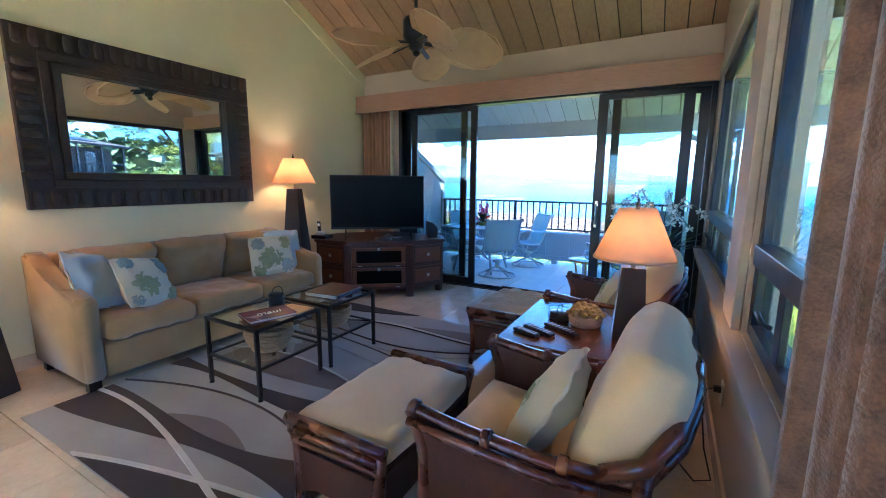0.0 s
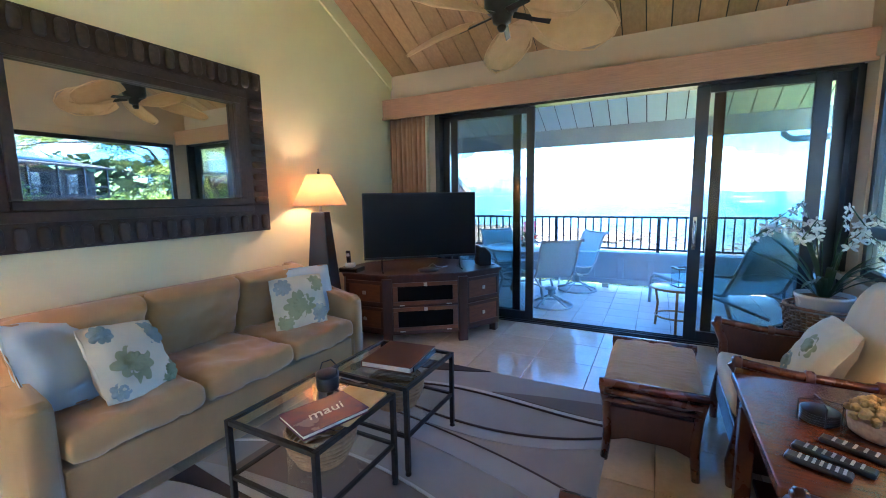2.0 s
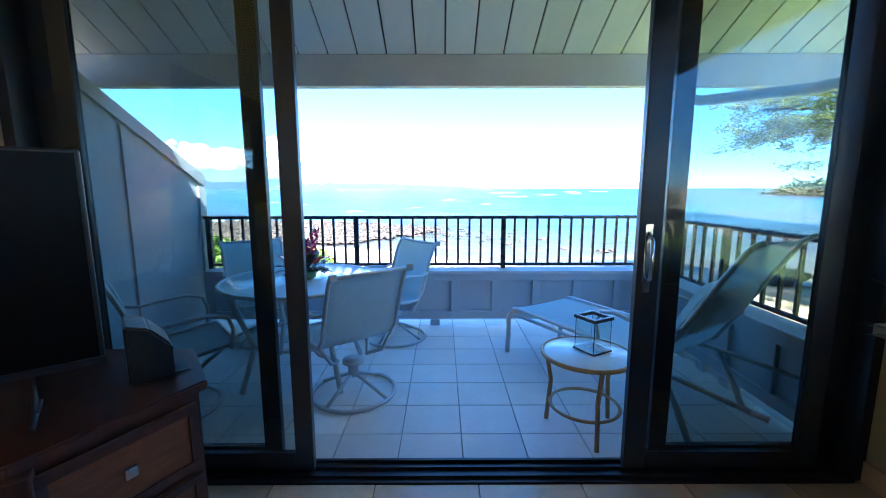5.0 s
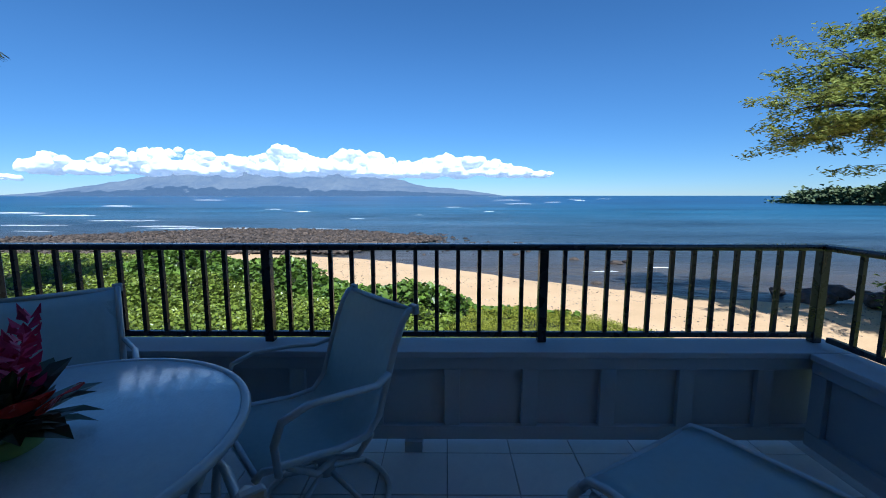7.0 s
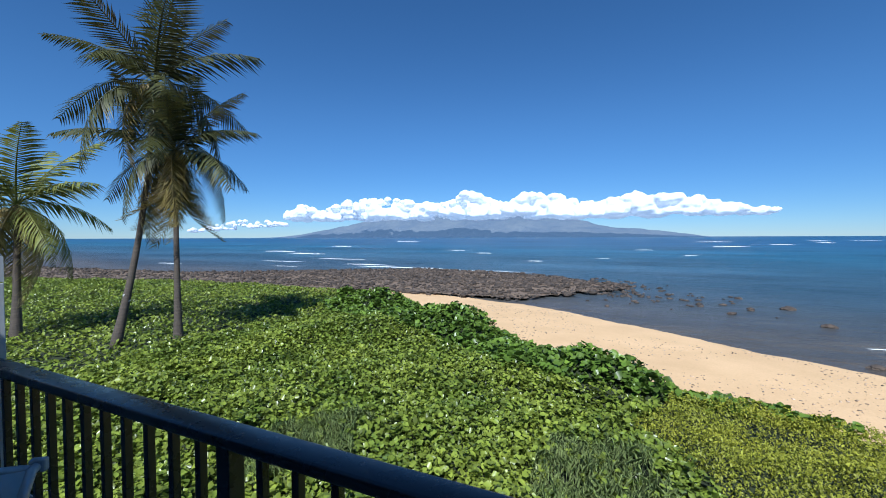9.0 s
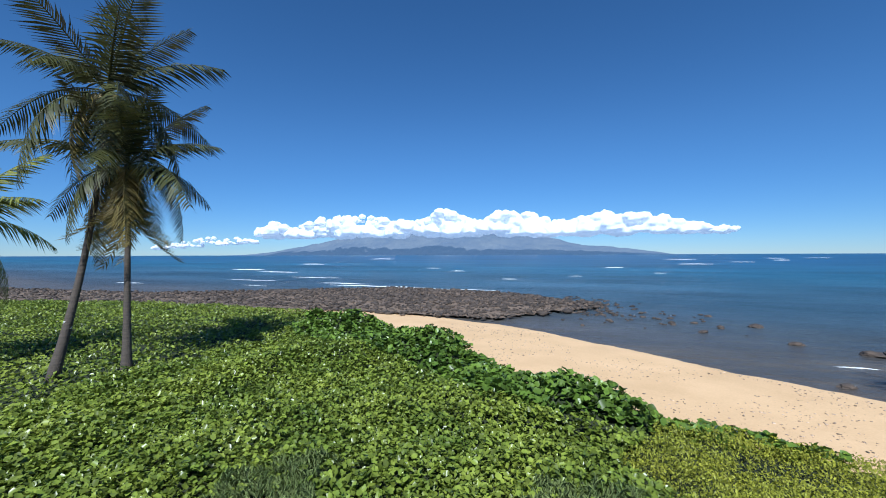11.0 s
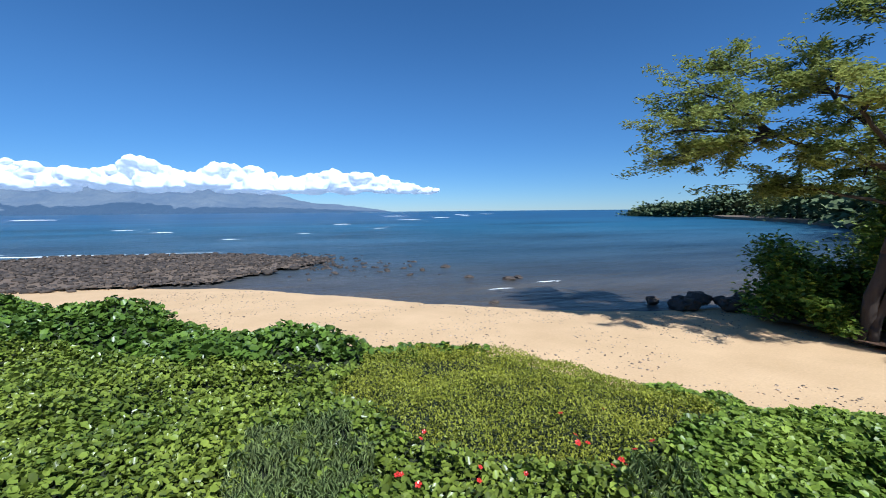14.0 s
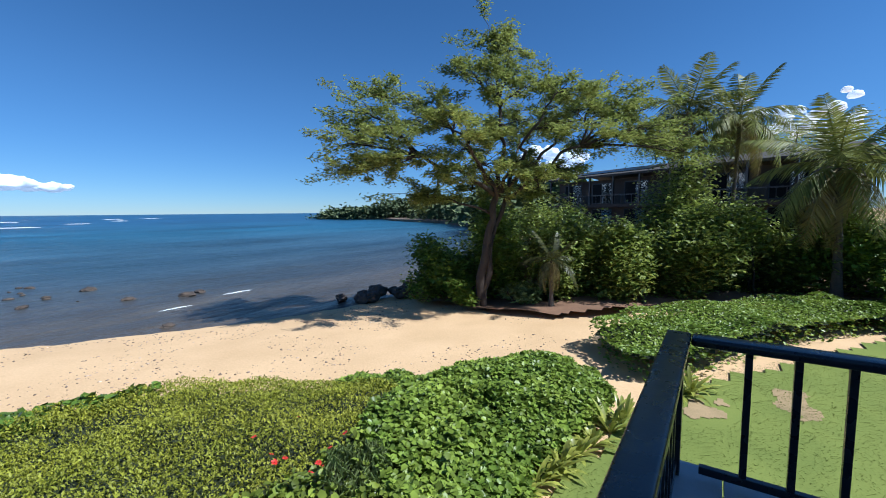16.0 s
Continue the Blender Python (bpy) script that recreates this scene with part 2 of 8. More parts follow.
M["outlet"] = M["white_plastic"]
M["rail"] = surface("black_painted_rail", (0.022, 0.022, 0.026), (0.016, 0.016, 0.02), rough=0.28, scale=15, bump=0.06, spec=0.5)
M["parapet"] = surface("grey_painted_boards", (0.47, 0.49, 0.51), (0.42, 0.44, 0.46), rough=0.6, scale=3, fine=60, bump=0.1)
M["cap"] = surface("pale_grey_cap", (0.52, 0.52, 0.53), (0.45, 0.45, 0.46), rough=0.55, scale=4, fine=60, bump=0.1)
M["alu"] = surface("taupe_aluminium", (0.60, 0.60, 0.59), (0.54, 0.54, 0.53), rough=0.35, metal=0.2, scale=20, bump=0.05)
M["table_glass"] = surface("obscured_table_glass", (0.72, 0.79, 0.81), (0.65, 0.72, 0.75), rough=0.10, scale=30, fine=110, bump=0.6, dist=0.003, rough_var=0.05)
M["sling"] = surface("grey_green_sling", (0.64, 0.72, 0.71), (0.57, 0.65, 0.65), rough=0.75, scale=40, fine=500, bump=0.2, dist=0.001, translucent=0.25)
M["blue_sling"] = surface("blue_grey_sling", (0.68, 0.77, 0.79), (0.62, 0.71, 0.73), rough=0.7, scale=40, fine=500, bump=0.2, dist=0.001, translucent=0.2)
M["ginger"] = surface("pink_ginger", (0.75, 0.07, 0.22), (0.58, 0.035, 0.14), rough=0.5, scale=20, spread=0.2, island=True)
M["anthurium"] = surface("red_anthurium", (0.62, 0.045, 0.03), (0.5, 0.03, 0.02), rough=0.25, scale=20)
M["dark_leaf"] = surface("dark_green_leaf", (0.045, 0.085, 0.03), (0.06, 0.045, 0.03), rough=0.4, scale=9, spread=0.3, island=True)
M["green_bowl"] = surface("lime_green_bowl", (0.30, 0.42, 0.12), rough=0.4, bump=0.03)
M["teak"] = wood("golden_teak", (0.52, 0.30, 0.11), (0.36, 0.19, 0.065), rough=0.4, coat=0.1)
M["mosaic"] = surface("mosaic_rim", (0.30, 0.22, 0.18), (0.05, 0.04, 0.05), rough=0.25, scale=70, fine=160, bump=0.1)
# base colour darkened to include shade under the neighbour's deep roof
M["stucco"] = surface("dark_facade", (0.085, 0.065, 0.052), (0.06, 0.047, 0.038), rough=0.85, scale=2, fine=60)
M["roof"] = surface("shingle_roof", (0.075, 0.063, 0.055), (0.045, 0.039, 0.034), rough=0.85, scale=5, fine=60, bump=0.4)
# ground and plants
M["sand"] = surface("beach_sand", (0.71, 0.485, 0.27), (0.58, 0.385, 0.205), rough=0.95, scale=0.5, fine=14, bump=0.5, dist=0.06, spec=0.15)
M["lawn"] = surface("mown_lawn", (0.22, 0.255, 0.058), (0.15, 0.19, 0.042), rough=0.9, scale=0.8, fine=30, bump=0.5, dist=0.03, spec=0.15)
# near-black colour stands in for the shade between leaves
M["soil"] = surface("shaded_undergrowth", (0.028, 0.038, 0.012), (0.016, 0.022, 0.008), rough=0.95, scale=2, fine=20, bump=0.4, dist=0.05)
M["dirt"] = surface("red_brown_dirt", (0.25, 0.14, 0.08), (0.17, 0.09, 0.05), rough=0.95, scale=2, fine=30, bump=0.4, dist=0.03)
M["naupaka"] = surface("bright_green_leaves", (0.275, 0.325, 0.044), (0.095, 0.145, 0.020), rough=0.32, scale=0.5, fine=4, bump=0, spread=0.48, island=True, translucent=0.26, spec=0.42)
M["fine_leaf"] = surface("olive_green_leaves", (0.36, 0.355, 0.032), (0.24, 0.265, 0.028), rough=0.5, scale=0.7, fine=4, bump=0, spread=0.35, island=True, translucent=0.28, spec=0.35)
M["heart_leaf"] = surface("deep_green_leaves", (0.285, 0.36, 0.05), (0.11, 0.18, 0.024), rough=0.40, scale=0.6, fine=4, bump=0, spread=0.38, island=True, translucent=0.25, spec=0.28)
M["grass_tuft"] = surface("grey_green_grass", (0.30, 0.36, 0.12), (0.22, 0.29, 0.09), rough=0.8, scale=1, bump=0, spread=0.3, island=True, translucent=0.2)
M["ti_leaf"] = surface("yellow_green_strap_leaf", (0.42, 0.41, 0.075), (0.21, 0.25, 0.045), rough=0.38, scale=3, fine=12, bump=0, spread=0.3, translucent=0.25)
M["dry_soil"] = surface("dry_sandy_soil", (0.42, 0.29, 0.15), (0.27, 0.20, 0.09), rough=0.95, scale=3, fine=30, bump=0.4, dist=0.02)
M["kiawe_leaf"] = surface("feathery_leaves", (0.35, 0.375, 0.095), (0.20, 0.245, 0.062), rough=0.6, scale=0.4, fine=3, bump=0, spread=0.4, island=True, translucent=0.45, spec=0.25)
M["bush_leaf"] = surface("bush_leaves", (0.36, 0.40, 0.075), (0.13, 0.18, 0.032), rough=0.42, scale=0.35, fine=3, bump=0, spread=0.45, island=True, translucent=0.32, spec=0.4)
# dark copy: shade on the silhouetted palms is put into the colour
M["frond"] = surface("shaded_palm_frond", (0.090, 0.092, 0.026), (0.032, 0.038, 0.013), rough=0.42, scale=0.8, fine=6, bump=0, spread=0.4, island=True, translucent=0.25, spec=0.5)
# light copy for palms in full sun, also yellower in itself
M["frond_light"] = surface("lit_yellow_green_frond", (0.24, 0.24, 0.055), (0.085, 0.11, 0.026), rough=0.45, scale=0.8, fine=6, bump=0, spread=0.4, island=True, translucent=0.3, spec=0.2)
# leaf green darkened to carry the deep shade in the mounds
M["mound_leaf"] = surface("shaded_glossy_leaves", (0.155, 0.235, 0.032), (0.055, 0.10, 0.015), rough=0.34, scale=0.6, fine=4, bump=0, spread=0.5, island=True, translucent=0.18, spec=0.28)
M["frond_dry"] = surface("yellowed_frond", (0.26, 0.21, 0.05), (0.14, 0.10, 0.035), rough=0.55, scale=0.8, fine=6, bump=0, spread=0.3, island=True, translucent=0.25)
M["bark"] = surface("grey_brown_bark", (0.075, 0.054, 0.04), (0.034, 0.025, 0.02), rough=0.9, scale=3, fine=25, stretch=(3, 3, 0.8), bump=0.8, dist=0.03)
M["palm_bark"] = surface("ringed_palm_bark", (0.12, 0.095, 0.075), (0.055, 0.045, 0.036), rough=0.9, scale=2, fine=14, stretch=(1, 1, 9), bump=0.8, dist=0.03)
M["band"] = surface("white_trunk_band", (0.62, 0.63, 0.60), rough=0.5, bump=0.05)
M["rock"] = surface("wet_basalt", (0.10, 0.072, 0.052), (0.035, 0.028, 0.024), rough=0.8, scale=3, fine=25, bump=0.7, spread=0.5, island=True, dist=0.05)
M["pebble"] = surface("brown_pebble", (0.46, 0.35, 0.25), (0.22, 0.15, 0.10), rough=0.8, spread=0.8, island=True)
M["reef"] = surface("pebble_reef", (0.22, 0.155, 0.10), (0.11, 0.078, 0.056), rough=0.8, scale=0.5, fine=6, bump=0.7, dist=0.15)
M["foam"] = surface("white_foam", (0.85, 0.88, 0.88), rough=0.8, scale=2, bump=0.4)
# faint bluish glow stands in for daylight scattered within the cloud
M["cloud"] = surface("cumulus", (0.88, 0.89, 0.91), (0.80, 0.82, 0.85), rough=1.0, scale=0.02, fine=0.09, bump=0.25, dist=9, spec=0.0, translucent=0.35, glow=((0.66, 0.76, 0.90), 0.24))
# the blue emission and bluish tone put sea haze into the island's colour
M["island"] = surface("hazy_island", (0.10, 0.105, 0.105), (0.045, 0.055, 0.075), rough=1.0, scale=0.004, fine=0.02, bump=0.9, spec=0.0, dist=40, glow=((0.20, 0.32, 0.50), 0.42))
M["headland"] = surface("far_woods", (0.15, 0.18, 0.09), (0.09, 0.12, 0.06), rough=1.0, scale=0.05, fine=0.4, bump=0, spread=0.35, island=True, spec=0.0)


def sea_material():
    """Deep blue open water, brown shallows over the reef, small waves at several sizes."""
    m = bpy.data.materials.new("sea_water")
    m.use_nodes = True
    nd, ln = m.node_tree.nodes, m.node_tree.links
    b = nd["Principled BSDF"]
    tc = nd.new("ShaderNodeTexCoord")
    sep = nd.new("ShaderNodeSeparateXYZ")
    ln.new(tc.outputs["Object"], sep.inputs[0])
    big = nd.new("ShaderNodeTexNoise")
    big.inputs["Scale"].default_value, big.inputs["Detail"].default_value = 0.03, 4
    st = nd.new("ShaderNodeMapping")
    st.inputs["Scale"].default_value = (0.35, 1.0, 1.0)
    ln.new(tc.outputs["Object"], st.inputs[0])
    ln.new(st.outputs[0], big.inputs["Vector"])
    # how far out from the shore line, which runs from the upper left to the lower right of the plan
    out = nd.new("ShaderNodeMath")
    out.operation = "MULTIPLY_ADD"
    out.inputs[1].default_value = 0.18
    ln.new(sep.outputs["X"], out.inputs[0])
    ln.new(sep.outputs["Y"], out.inputs[2])
    jit = nd.new("ShaderNodeMath")
    jit.operation = "MULTIPLY_ADD"
    jit.inputs[1].default_value = 34.0
    ln.new(big.outputs["Fac"], jit.inputs[0])
    ln.new(out.outputs[0], jit.inputs[2])
    mr = nd.new("ShaderNodeMapRange")
    mr.inputs["From Min"].default_value, mr.inputs["From Max"].default_value = 46, 330
    ln.new(jit.outputs[0], mr.inputs["Value"])
    ramp = nd.new("ShaderNodeValToRGB")
    el = ramp.color_ramp.elements
    el[0].position, el[0].color = 0.0, (0.095, 0.078, 0.062, 1)
    el[1].position, el[1].color = 1.0, (0.014, 0.066, 0.140, 1)
    e = el.new(0.035)
    e.color = (0.052, 0.056, 0.058, 1)
    e = el.new(0.11)
    e.color = (0.040, 0.078, 0.110, 1)
    e = el.new(0.35)
    e.color = (0.022, 0.090, 0.145, 1)
    ln.new(mr.outputs[0], ramp.inputs[0])
    # light and dark streaks in the base colour stand in for ripple reflections
    streak = nd.new("ShaderNodeTexNoise")
    streak.inputs["Scale"].default_value, streak.inputs["Detail"].default_value, streak.inputs["Roughness"].default_value = 0.035, 11, 0.74
    sm = nd.new("ShaderNodeMapping")
    sm.inputs["Scale"].default_value = (0.30, 1.0, 1.0)
    sm.inputs["Rotation"].default_value = (0, 0, radians(-10))
    ln.new(tc.outputs["Object"], sm.inputs[0])
    ln.new(sm.outputs[0], streak.inputs["Vector"])
    sr = nd.new("ShaderNodeMapRange")
    sr.inputs["From Min"].default_value, sr.inputs["From Max"].default_value = 0.34, 0.66
    sr.inputs["To Min"].default_value, sr.inputs["To Max"].default_value = 0.35, 1.75
    ln.new(streak.outputs["Fac"], sr.inputs["Value"])
    sh = nd.new("ShaderNodeHueSaturation")
    ln.new(sr.outputs[0], sh.inputs["Value"])
    ln.new(ramp.outputs[0], sh.inputs["Color"])
    ln.new(sh.outputs[0], b.inputs["Base Color"])
    b.inputs["Roughness"].default_value = 0.34
    b.inputs["IOR"].default_value = 1.33
    b.inputs["Specular IOR Level"].default_value = 0.30
    w1 = nd.new("ShaderNodeTexNoise")
    w1.inputs["Scale"].default_value, w1.inputs["Detail"].default_value = 0.9, 6
    w1.inputs["Roughness"].default_value = 0.62
    m2 = nd.new("ShaderNodeMapping")
    m2.inputs["Scale"].default_value = (0.35, 1.0, 1.0)
    m2.inputs["Rotation"].default_value = (0, 0, radians(-18))
    ln.new(tc.outputs["Object"], m2.inputs[0])
    ln.new(m2.outputs[0], w1.inputs["Vector"])
    w2 = nd.new("ShaderNodeTexNoise")
    w2.inputs["Scale"].default_value, w2.inputs["Detail"].default_value = 0.10, 5
    ln.new(m2.outputs[0], w2.inputs["Vector"])
    s = nd.new("ShaderNodeMath")
    s.operation = "MULTIPLY_ADD"
    s.inputs[1].default_value = 3.2
    ln.new(w2.outputs["Fac"], s.inputs[0])
    ln.new(w1.outputs["Fac"], s.inputs[2])
    bp = nd.new("ShaderNodeBump")
    bp.inputs["Strength"].default_value, bp.inputs["Distance"].default_value = 1.0, 0.55
    calm = nd.new("ShaderNodeMapRange")
    calm.inputs["From Min"].default_value, calm.inputs["From Max"].default_value = 0.08, 0.7
    calm.inputs["To Min"].default_value, calm.inputs["To Max"].default_value = 1.0, 0.10
    ln.new(mr.outputs[0], calm.inputs["Value"])
    ln.new(calm.outputs[0], bp.inputs["Strength"])
    ln.new(s.outputs[0], bp.inputs["Height"])
    ln.new(bp.outputs[0], b.inputs["Normal"])
    return m


M["sea"] = sea_material()

# ---- mesh helpers ----


def smooth_mesh(me):
    me.polygons.foreach_set("use_smooth", np.ones(len(me.polygons), dtype=bool))


def to_mesh(name, bm, material, smooth=False):
    me = bpy.data.meshes.new(name)
    bmesh.ops.recalc_face_normals(bm, faces=bm.faces)
    bm.to_mesh(me)
    bm.free()
    me.materials.append(material)
    if smooth:
        smooth_mesh(me)
    return me


def part(name, bm, material, parent, label="", smooth=False):
    ob = new(name, to_mesh(name, bm, material, smooth))
    ob.parent = parent
    if label:
        tagged(ob, label)
    return ob


def setting(name, bm, material, label="", category="", smooth=False):
    return tagged(new(name, to_mesh(name, bm, material, smooth)), label, category, kind="structure")


def thing(name, label, category, m=None, group="", kind=""):
    ob = new(name)
    ob.empty_display_size = 0.1
    if m is not None:
        ob.matrix_world = m
    return tagged(ob, label, category, group, kind)


def single(name, bm, material, label, category, m=None, group="", kind="", smooth=False):
    ob = new(name, to_mesh(name, bm, material, smooth))
    if m is not None:
        ob.matrix_world = m
    return tagged(ob, label, category, group, kind)


def box(x0, x1, y0, y1, z0, z1, bev=0.0, bm=None, seg=2, m=None):
    bm = bm or bmesh.new()
    r = bmesh.ops.create_cube(bm, size=1.0)
    vs = r["verts"]
    bmesh.ops.scale(bm, vec=(x1 - x0, y1 - y0, z1 - z0), verts=vs)
    bmesh.ops.translate(bm, vec=((x0 + x1) / 2, (y0 + y1) / 2, (z0 + z1) / 2), verts=vs)
    if bev:
        es = list({e for v in vs for e in v.link_edges})
        r = bmesh.ops.bevel(bm, geom=es, offset=bev, segments=seg, affect="EDGES", profile=0.5)
        vs = list({v for f in r["faces"] for v in f.verts} | {v for v in vs if v.is_valid})
    if m is not None:
        bmesh.ops.transform(bm, matrix=m, verts=vs)
    return bm


def prism(points, z0, z1, axis="z", bev=0.0, bm=None):
    """A closed outline, drawn out along an axis from z0 to z1."""
    own = bmesh.new()

    def place(p, h):
        return {"z": (p[0], p[1], h), "x": (h, p[0], p[1]), "y": (p[0], h, p[1])}[axis]
    low = [own.verts.new(place(p, z0)) for p in points]
    high = [own.verts.new(place(p, z1)) for p in points]
    own.faces.new(low[::-1])
    own.faces.new(high)
    for i in range(len(points)):
        j = (i + 1) % len(points)
        own.faces.new((low[i], low[j], high[j], high[i]))
    if bev:
        bmesh.ops.bevel(own, geom=own.edges[:], offset=bev, segments=2, affect="EDGES")
    if bm is None:
        return own
    me = bpy.data.meshes.new("tmp")
    own.to_mesh(me)
    own.free()
    bm.from_mesh(me)
    bpy.data.meshes.remove(me)
    return bm


def tube(points, radius, sides=8, bm=None, closed=False, flat=1.0):
    """A round bar along a line of points; radius may be a list."""
    bm = bm or bmesh.new()
    pts = [Vector(p) for p in points]
    n = len(pts)
    rad = radius if isinstance(radius, (list, tuple)) else [radius] * n
    rings, up = [], Vector((0, 0, 1))
    side = None
    for i, p in enumerate(pts):
        a = pts[(i - 1) % n] if (closed or i > 0) else p
        b = pts[(i + 1) % n] if (closed or i < n - 1) else p
        d = (b - a).normalized()
        if side is None:
            side = d.cross(up)
            if side.length < 0.05:
                side = d.cross(Vector((0, 1, 0)))
        side = (side - d * side.dot(d)).normalized()
        other = d.cross(side)
        rings.append([bm.verts.new(p + (side * math.cos(2 * math.pi * k / sides) + other * flat * math.sin(2 * math.pi * k / sides)) * rad[i]) for k in range(sides)])
    for i in range(n if closed else n - 1):
        a, b = rings[i], rings[(i + 1) % n]
        for k in range(sides):
            bm.faces.new((a[k], a[(k + 1) % sides], b[(k + 1) % sides], b[k]))
    if not closed:
        bm.faces.new(rings[0][::-1])
        bm.faces.new(rings[-1])
    return bm


def lathe(profile, sides=32, bm=None, at=(0, 0, 0), caps=True):
    """A profile of (radius, height), turned round the upright axis."""
    bm = bm or bmesh.new()
    rings = [[bm.verts.new((at[0] + r * math.cos(2 * math.pi * k / sides), at[1] + r * math.sin(2 * math.pi * k / sides), at[2] + h)) for k in range(sides)]
             for r, h in profile]
    for a, b in zip(rings, rings[1:]):
        for k in range(sides):
            bm.faces.new((a[k], a[(k + 1) % sides], b[(k + 1) % sides], b[k]))
    if caps:
        bm.faces.new(rings[0][::-1])
        bm.faces.new(rings[-1])
    return bm


def cushion(sx, sy, sz, n=10, puff=0.6, square=6, wrinkle=0.006, seed=0, m=None):
    """A stuffed cushion: full in the middle, thin and drawn in at the edges."""
    bm = bmesh.new()
    bmesh.ops.create_cube(bm, size=2.0)
    bmesh.ops.subdivide_edges(bm, edges=bm.edges[:], cuts=n, use_grid_fill=True)
    for v in bm.verts:
        u, w, h = v.co
        edge = max(abs(u), abs(w))
        full = (1 - puff) + puff * math.sqrt(max(0.0, (1 - abs(u) ** square) * (1 - abs(w) ** square)))
        rim = 1.0 - 0.06 * (1 - abs(h)) * 0 - 0.05 * abs(h) ** 3 * edge ** 4
        corner = 1.0 - 0.03 * (abs(u) * abs(w)) ** 4
        q = noise.noise(Vector((u * 2.3 + seed, w * 2.3, h + seed * 0.7))) * wrinkle + abs(noise.noise(Vector((u * 3.1 + seed, w * 8.0, seed * 1.3)))) * wrinkle * 0.8
        v.co = Vector((u * sx / 2 * rim * corner, w * sy / 2 * rim * corner, h * sz / 2 * full + q * 2))
    if m is not None:
        bm.transform(m)
    return bm


def flower_disc(r, petals, thick, m, layers=2):
    """A flat stuffed flower with scalloped petals."""
    bm = bmesh.new()
    k = petals * 6
    for layer in range(layers):
        s = 1 - 0.45 * layer
        ring = []
        mid = bm.verts.new(m @ Vector((0, 0, thick * (0.5 + 0.6 * layer))))
        for i in range(k):
            a = 2 * math.pi * i / k
            rr = r * s * (0.80 + 0.20 * abs(math.sin(a * petals / 2)))
            ring.append((bm.verts.new(m @ Vector((rr * 0.75 * math.cos(a), rr * 0.75 * math.sin(a), thick * (1 + 0.6 * layer)))),
                         bm.verts.new(m @ Vector((rr * math.cos(a), rr * math.sin(a), 0)))))
        for i in range(k):
            j = (i + 1) % k
            bm.faces.new((mid, ring[i][0], ring[j][0]))
            bm.faces.new((ring[i][0], ring[i][1], ring[j][1], ring[j][0]))
    return bm


def raw_mesh(name, verts, faces, material, smooth=False):
    """A large mesh straight from arrays; faces all of one size."""
    me = bpy.data.meshes.new(name)
    verts, faces = np.asarray(verts, dtype=np.float32), np.asarray(faces, dtype=np.int32)
    k = faces.shape[1]
    me.vertices.add(len(verts))
    me.vertices.foreach_set("co", verts.ravel())
    me.loops.add(faces.size)
    me.loops.foreach_set("vertex_index", faces.ravel())
    me.polygons.add(len(faces))
    me.polygons.foreach_set("loop_start", np.arange(0, faces.size, k, dtype=np.int32))
    me.polygons.foreach_set("loop_total", np.full(len(faces), k, dtype=np.int32))
    me.materials.append(material)
    if smooth:
        smooth_mesh(me)
    me.update(calc_edges=True)
    return me


def leaf_arrays(pos, size, rng, width=0.6, up=(0.1, 0.9), fold=0.25, azim=None, rounded=False):
    """Folded leaves: pointed with four corners, or rounded with six."""
    n = len(pos)
    az = rng.uniform(0, 2 * np.pi, n) if azim is None else azim
    el = rng.uniform(up[0], up[1], n)
    u = np.stack([np.cos(az) * np.cos(el), np.sin(az) * np.cos(el), np.sin(el)], 1)
    side = np.stack([-np.sin(az), np.cos(az), np.zeros(n)], 1)
    side += rng.normal(0, 0.35, (n, 3))
    side /= np.linalg.norm(side, axis=1, keepdims=True)
    nrm = np.cross(u, side)
    s = size[:, None]
    base = pos - u * s * 0.5
    tip = pos + u * s * 0.5 - np.array([0, 0, 0.12]) * s
    lf = pos + side * s * width * 0.5 + nrm * s * fold * 0.4
    rt = pos - side * s * width * 0.5 + nrm * s * fold * 0.4
    if rounded:
        lo, hi = pos - u * s * 0.26, pos + u * s * 0.26
        w = side * s * width * 0.46
        up_ = nrm * s * fold * 0.4
        verts = np.stack([base, lo + w + up_, hi + w + up_, tip, hi - w + up_, lo - w + up_], 1).reshape(-1, 3)
        i = np.arange(n)[:, None] * 6
        faces = np.concatenate([i + np.array([[0, 3, 2]]), i + np.array([[0, 2, 1]]), i + np.array([[0, 5, 4]]), i + np.array([[0, 4, 3]])], 1).reshape(-1, 3)
        return verts, faces
    verts = np.stack([base, lf, tip, rt], 1).reshape(-1, 3)
    i = np.arange(n)[:, None] * 4
    faces = np.concatenate([i + np.array([[0, 2, 1]]), i + np.array([[0, 3, 2]])], 1).reshape(-1, 3)
    return verts, faces


def value_noise(x, y, scale, seed=0):
    """Smooth noise of numpy arrays, 0 to 1."""
    rng = np.random.default_rng(seed)
    table = rng.random((64, 64))
    fx, fy = x * scale, y * scale
    ix, iy = np.floor(fx).astype(int), np.floor(fy).astype(int)
    tx, ty = fx - ix, fy - iy
    tx, ty = tx * tx * (3 - 2 * tx), ty * ty * (3 - 2 * ty)
    a, b = table[ix % 64, iy % 64], table[(ix + 1) % 64, iy % 64]
    c, d = table[ix % 64, (iy + 1) % 64], table[(ix + 1) % 64, (iy + 1) % 64]
    return (a * (1 - tx) + b * tx) * (1 - ty) + (c * (1 - tx) + d * tx) * ty


def inside(x, y, poly):
    res = np.zeros(len(x), dtype=bool)
    px, py = poly[-1]
    for qx, qy in poly:
        hit = ((qy > y) != (py > y)) & (x < (px - qx) * (y - qy) / (py - qy + 1e-9) + qx)
        res ^= hit
        px, py = qx, qy
    return res


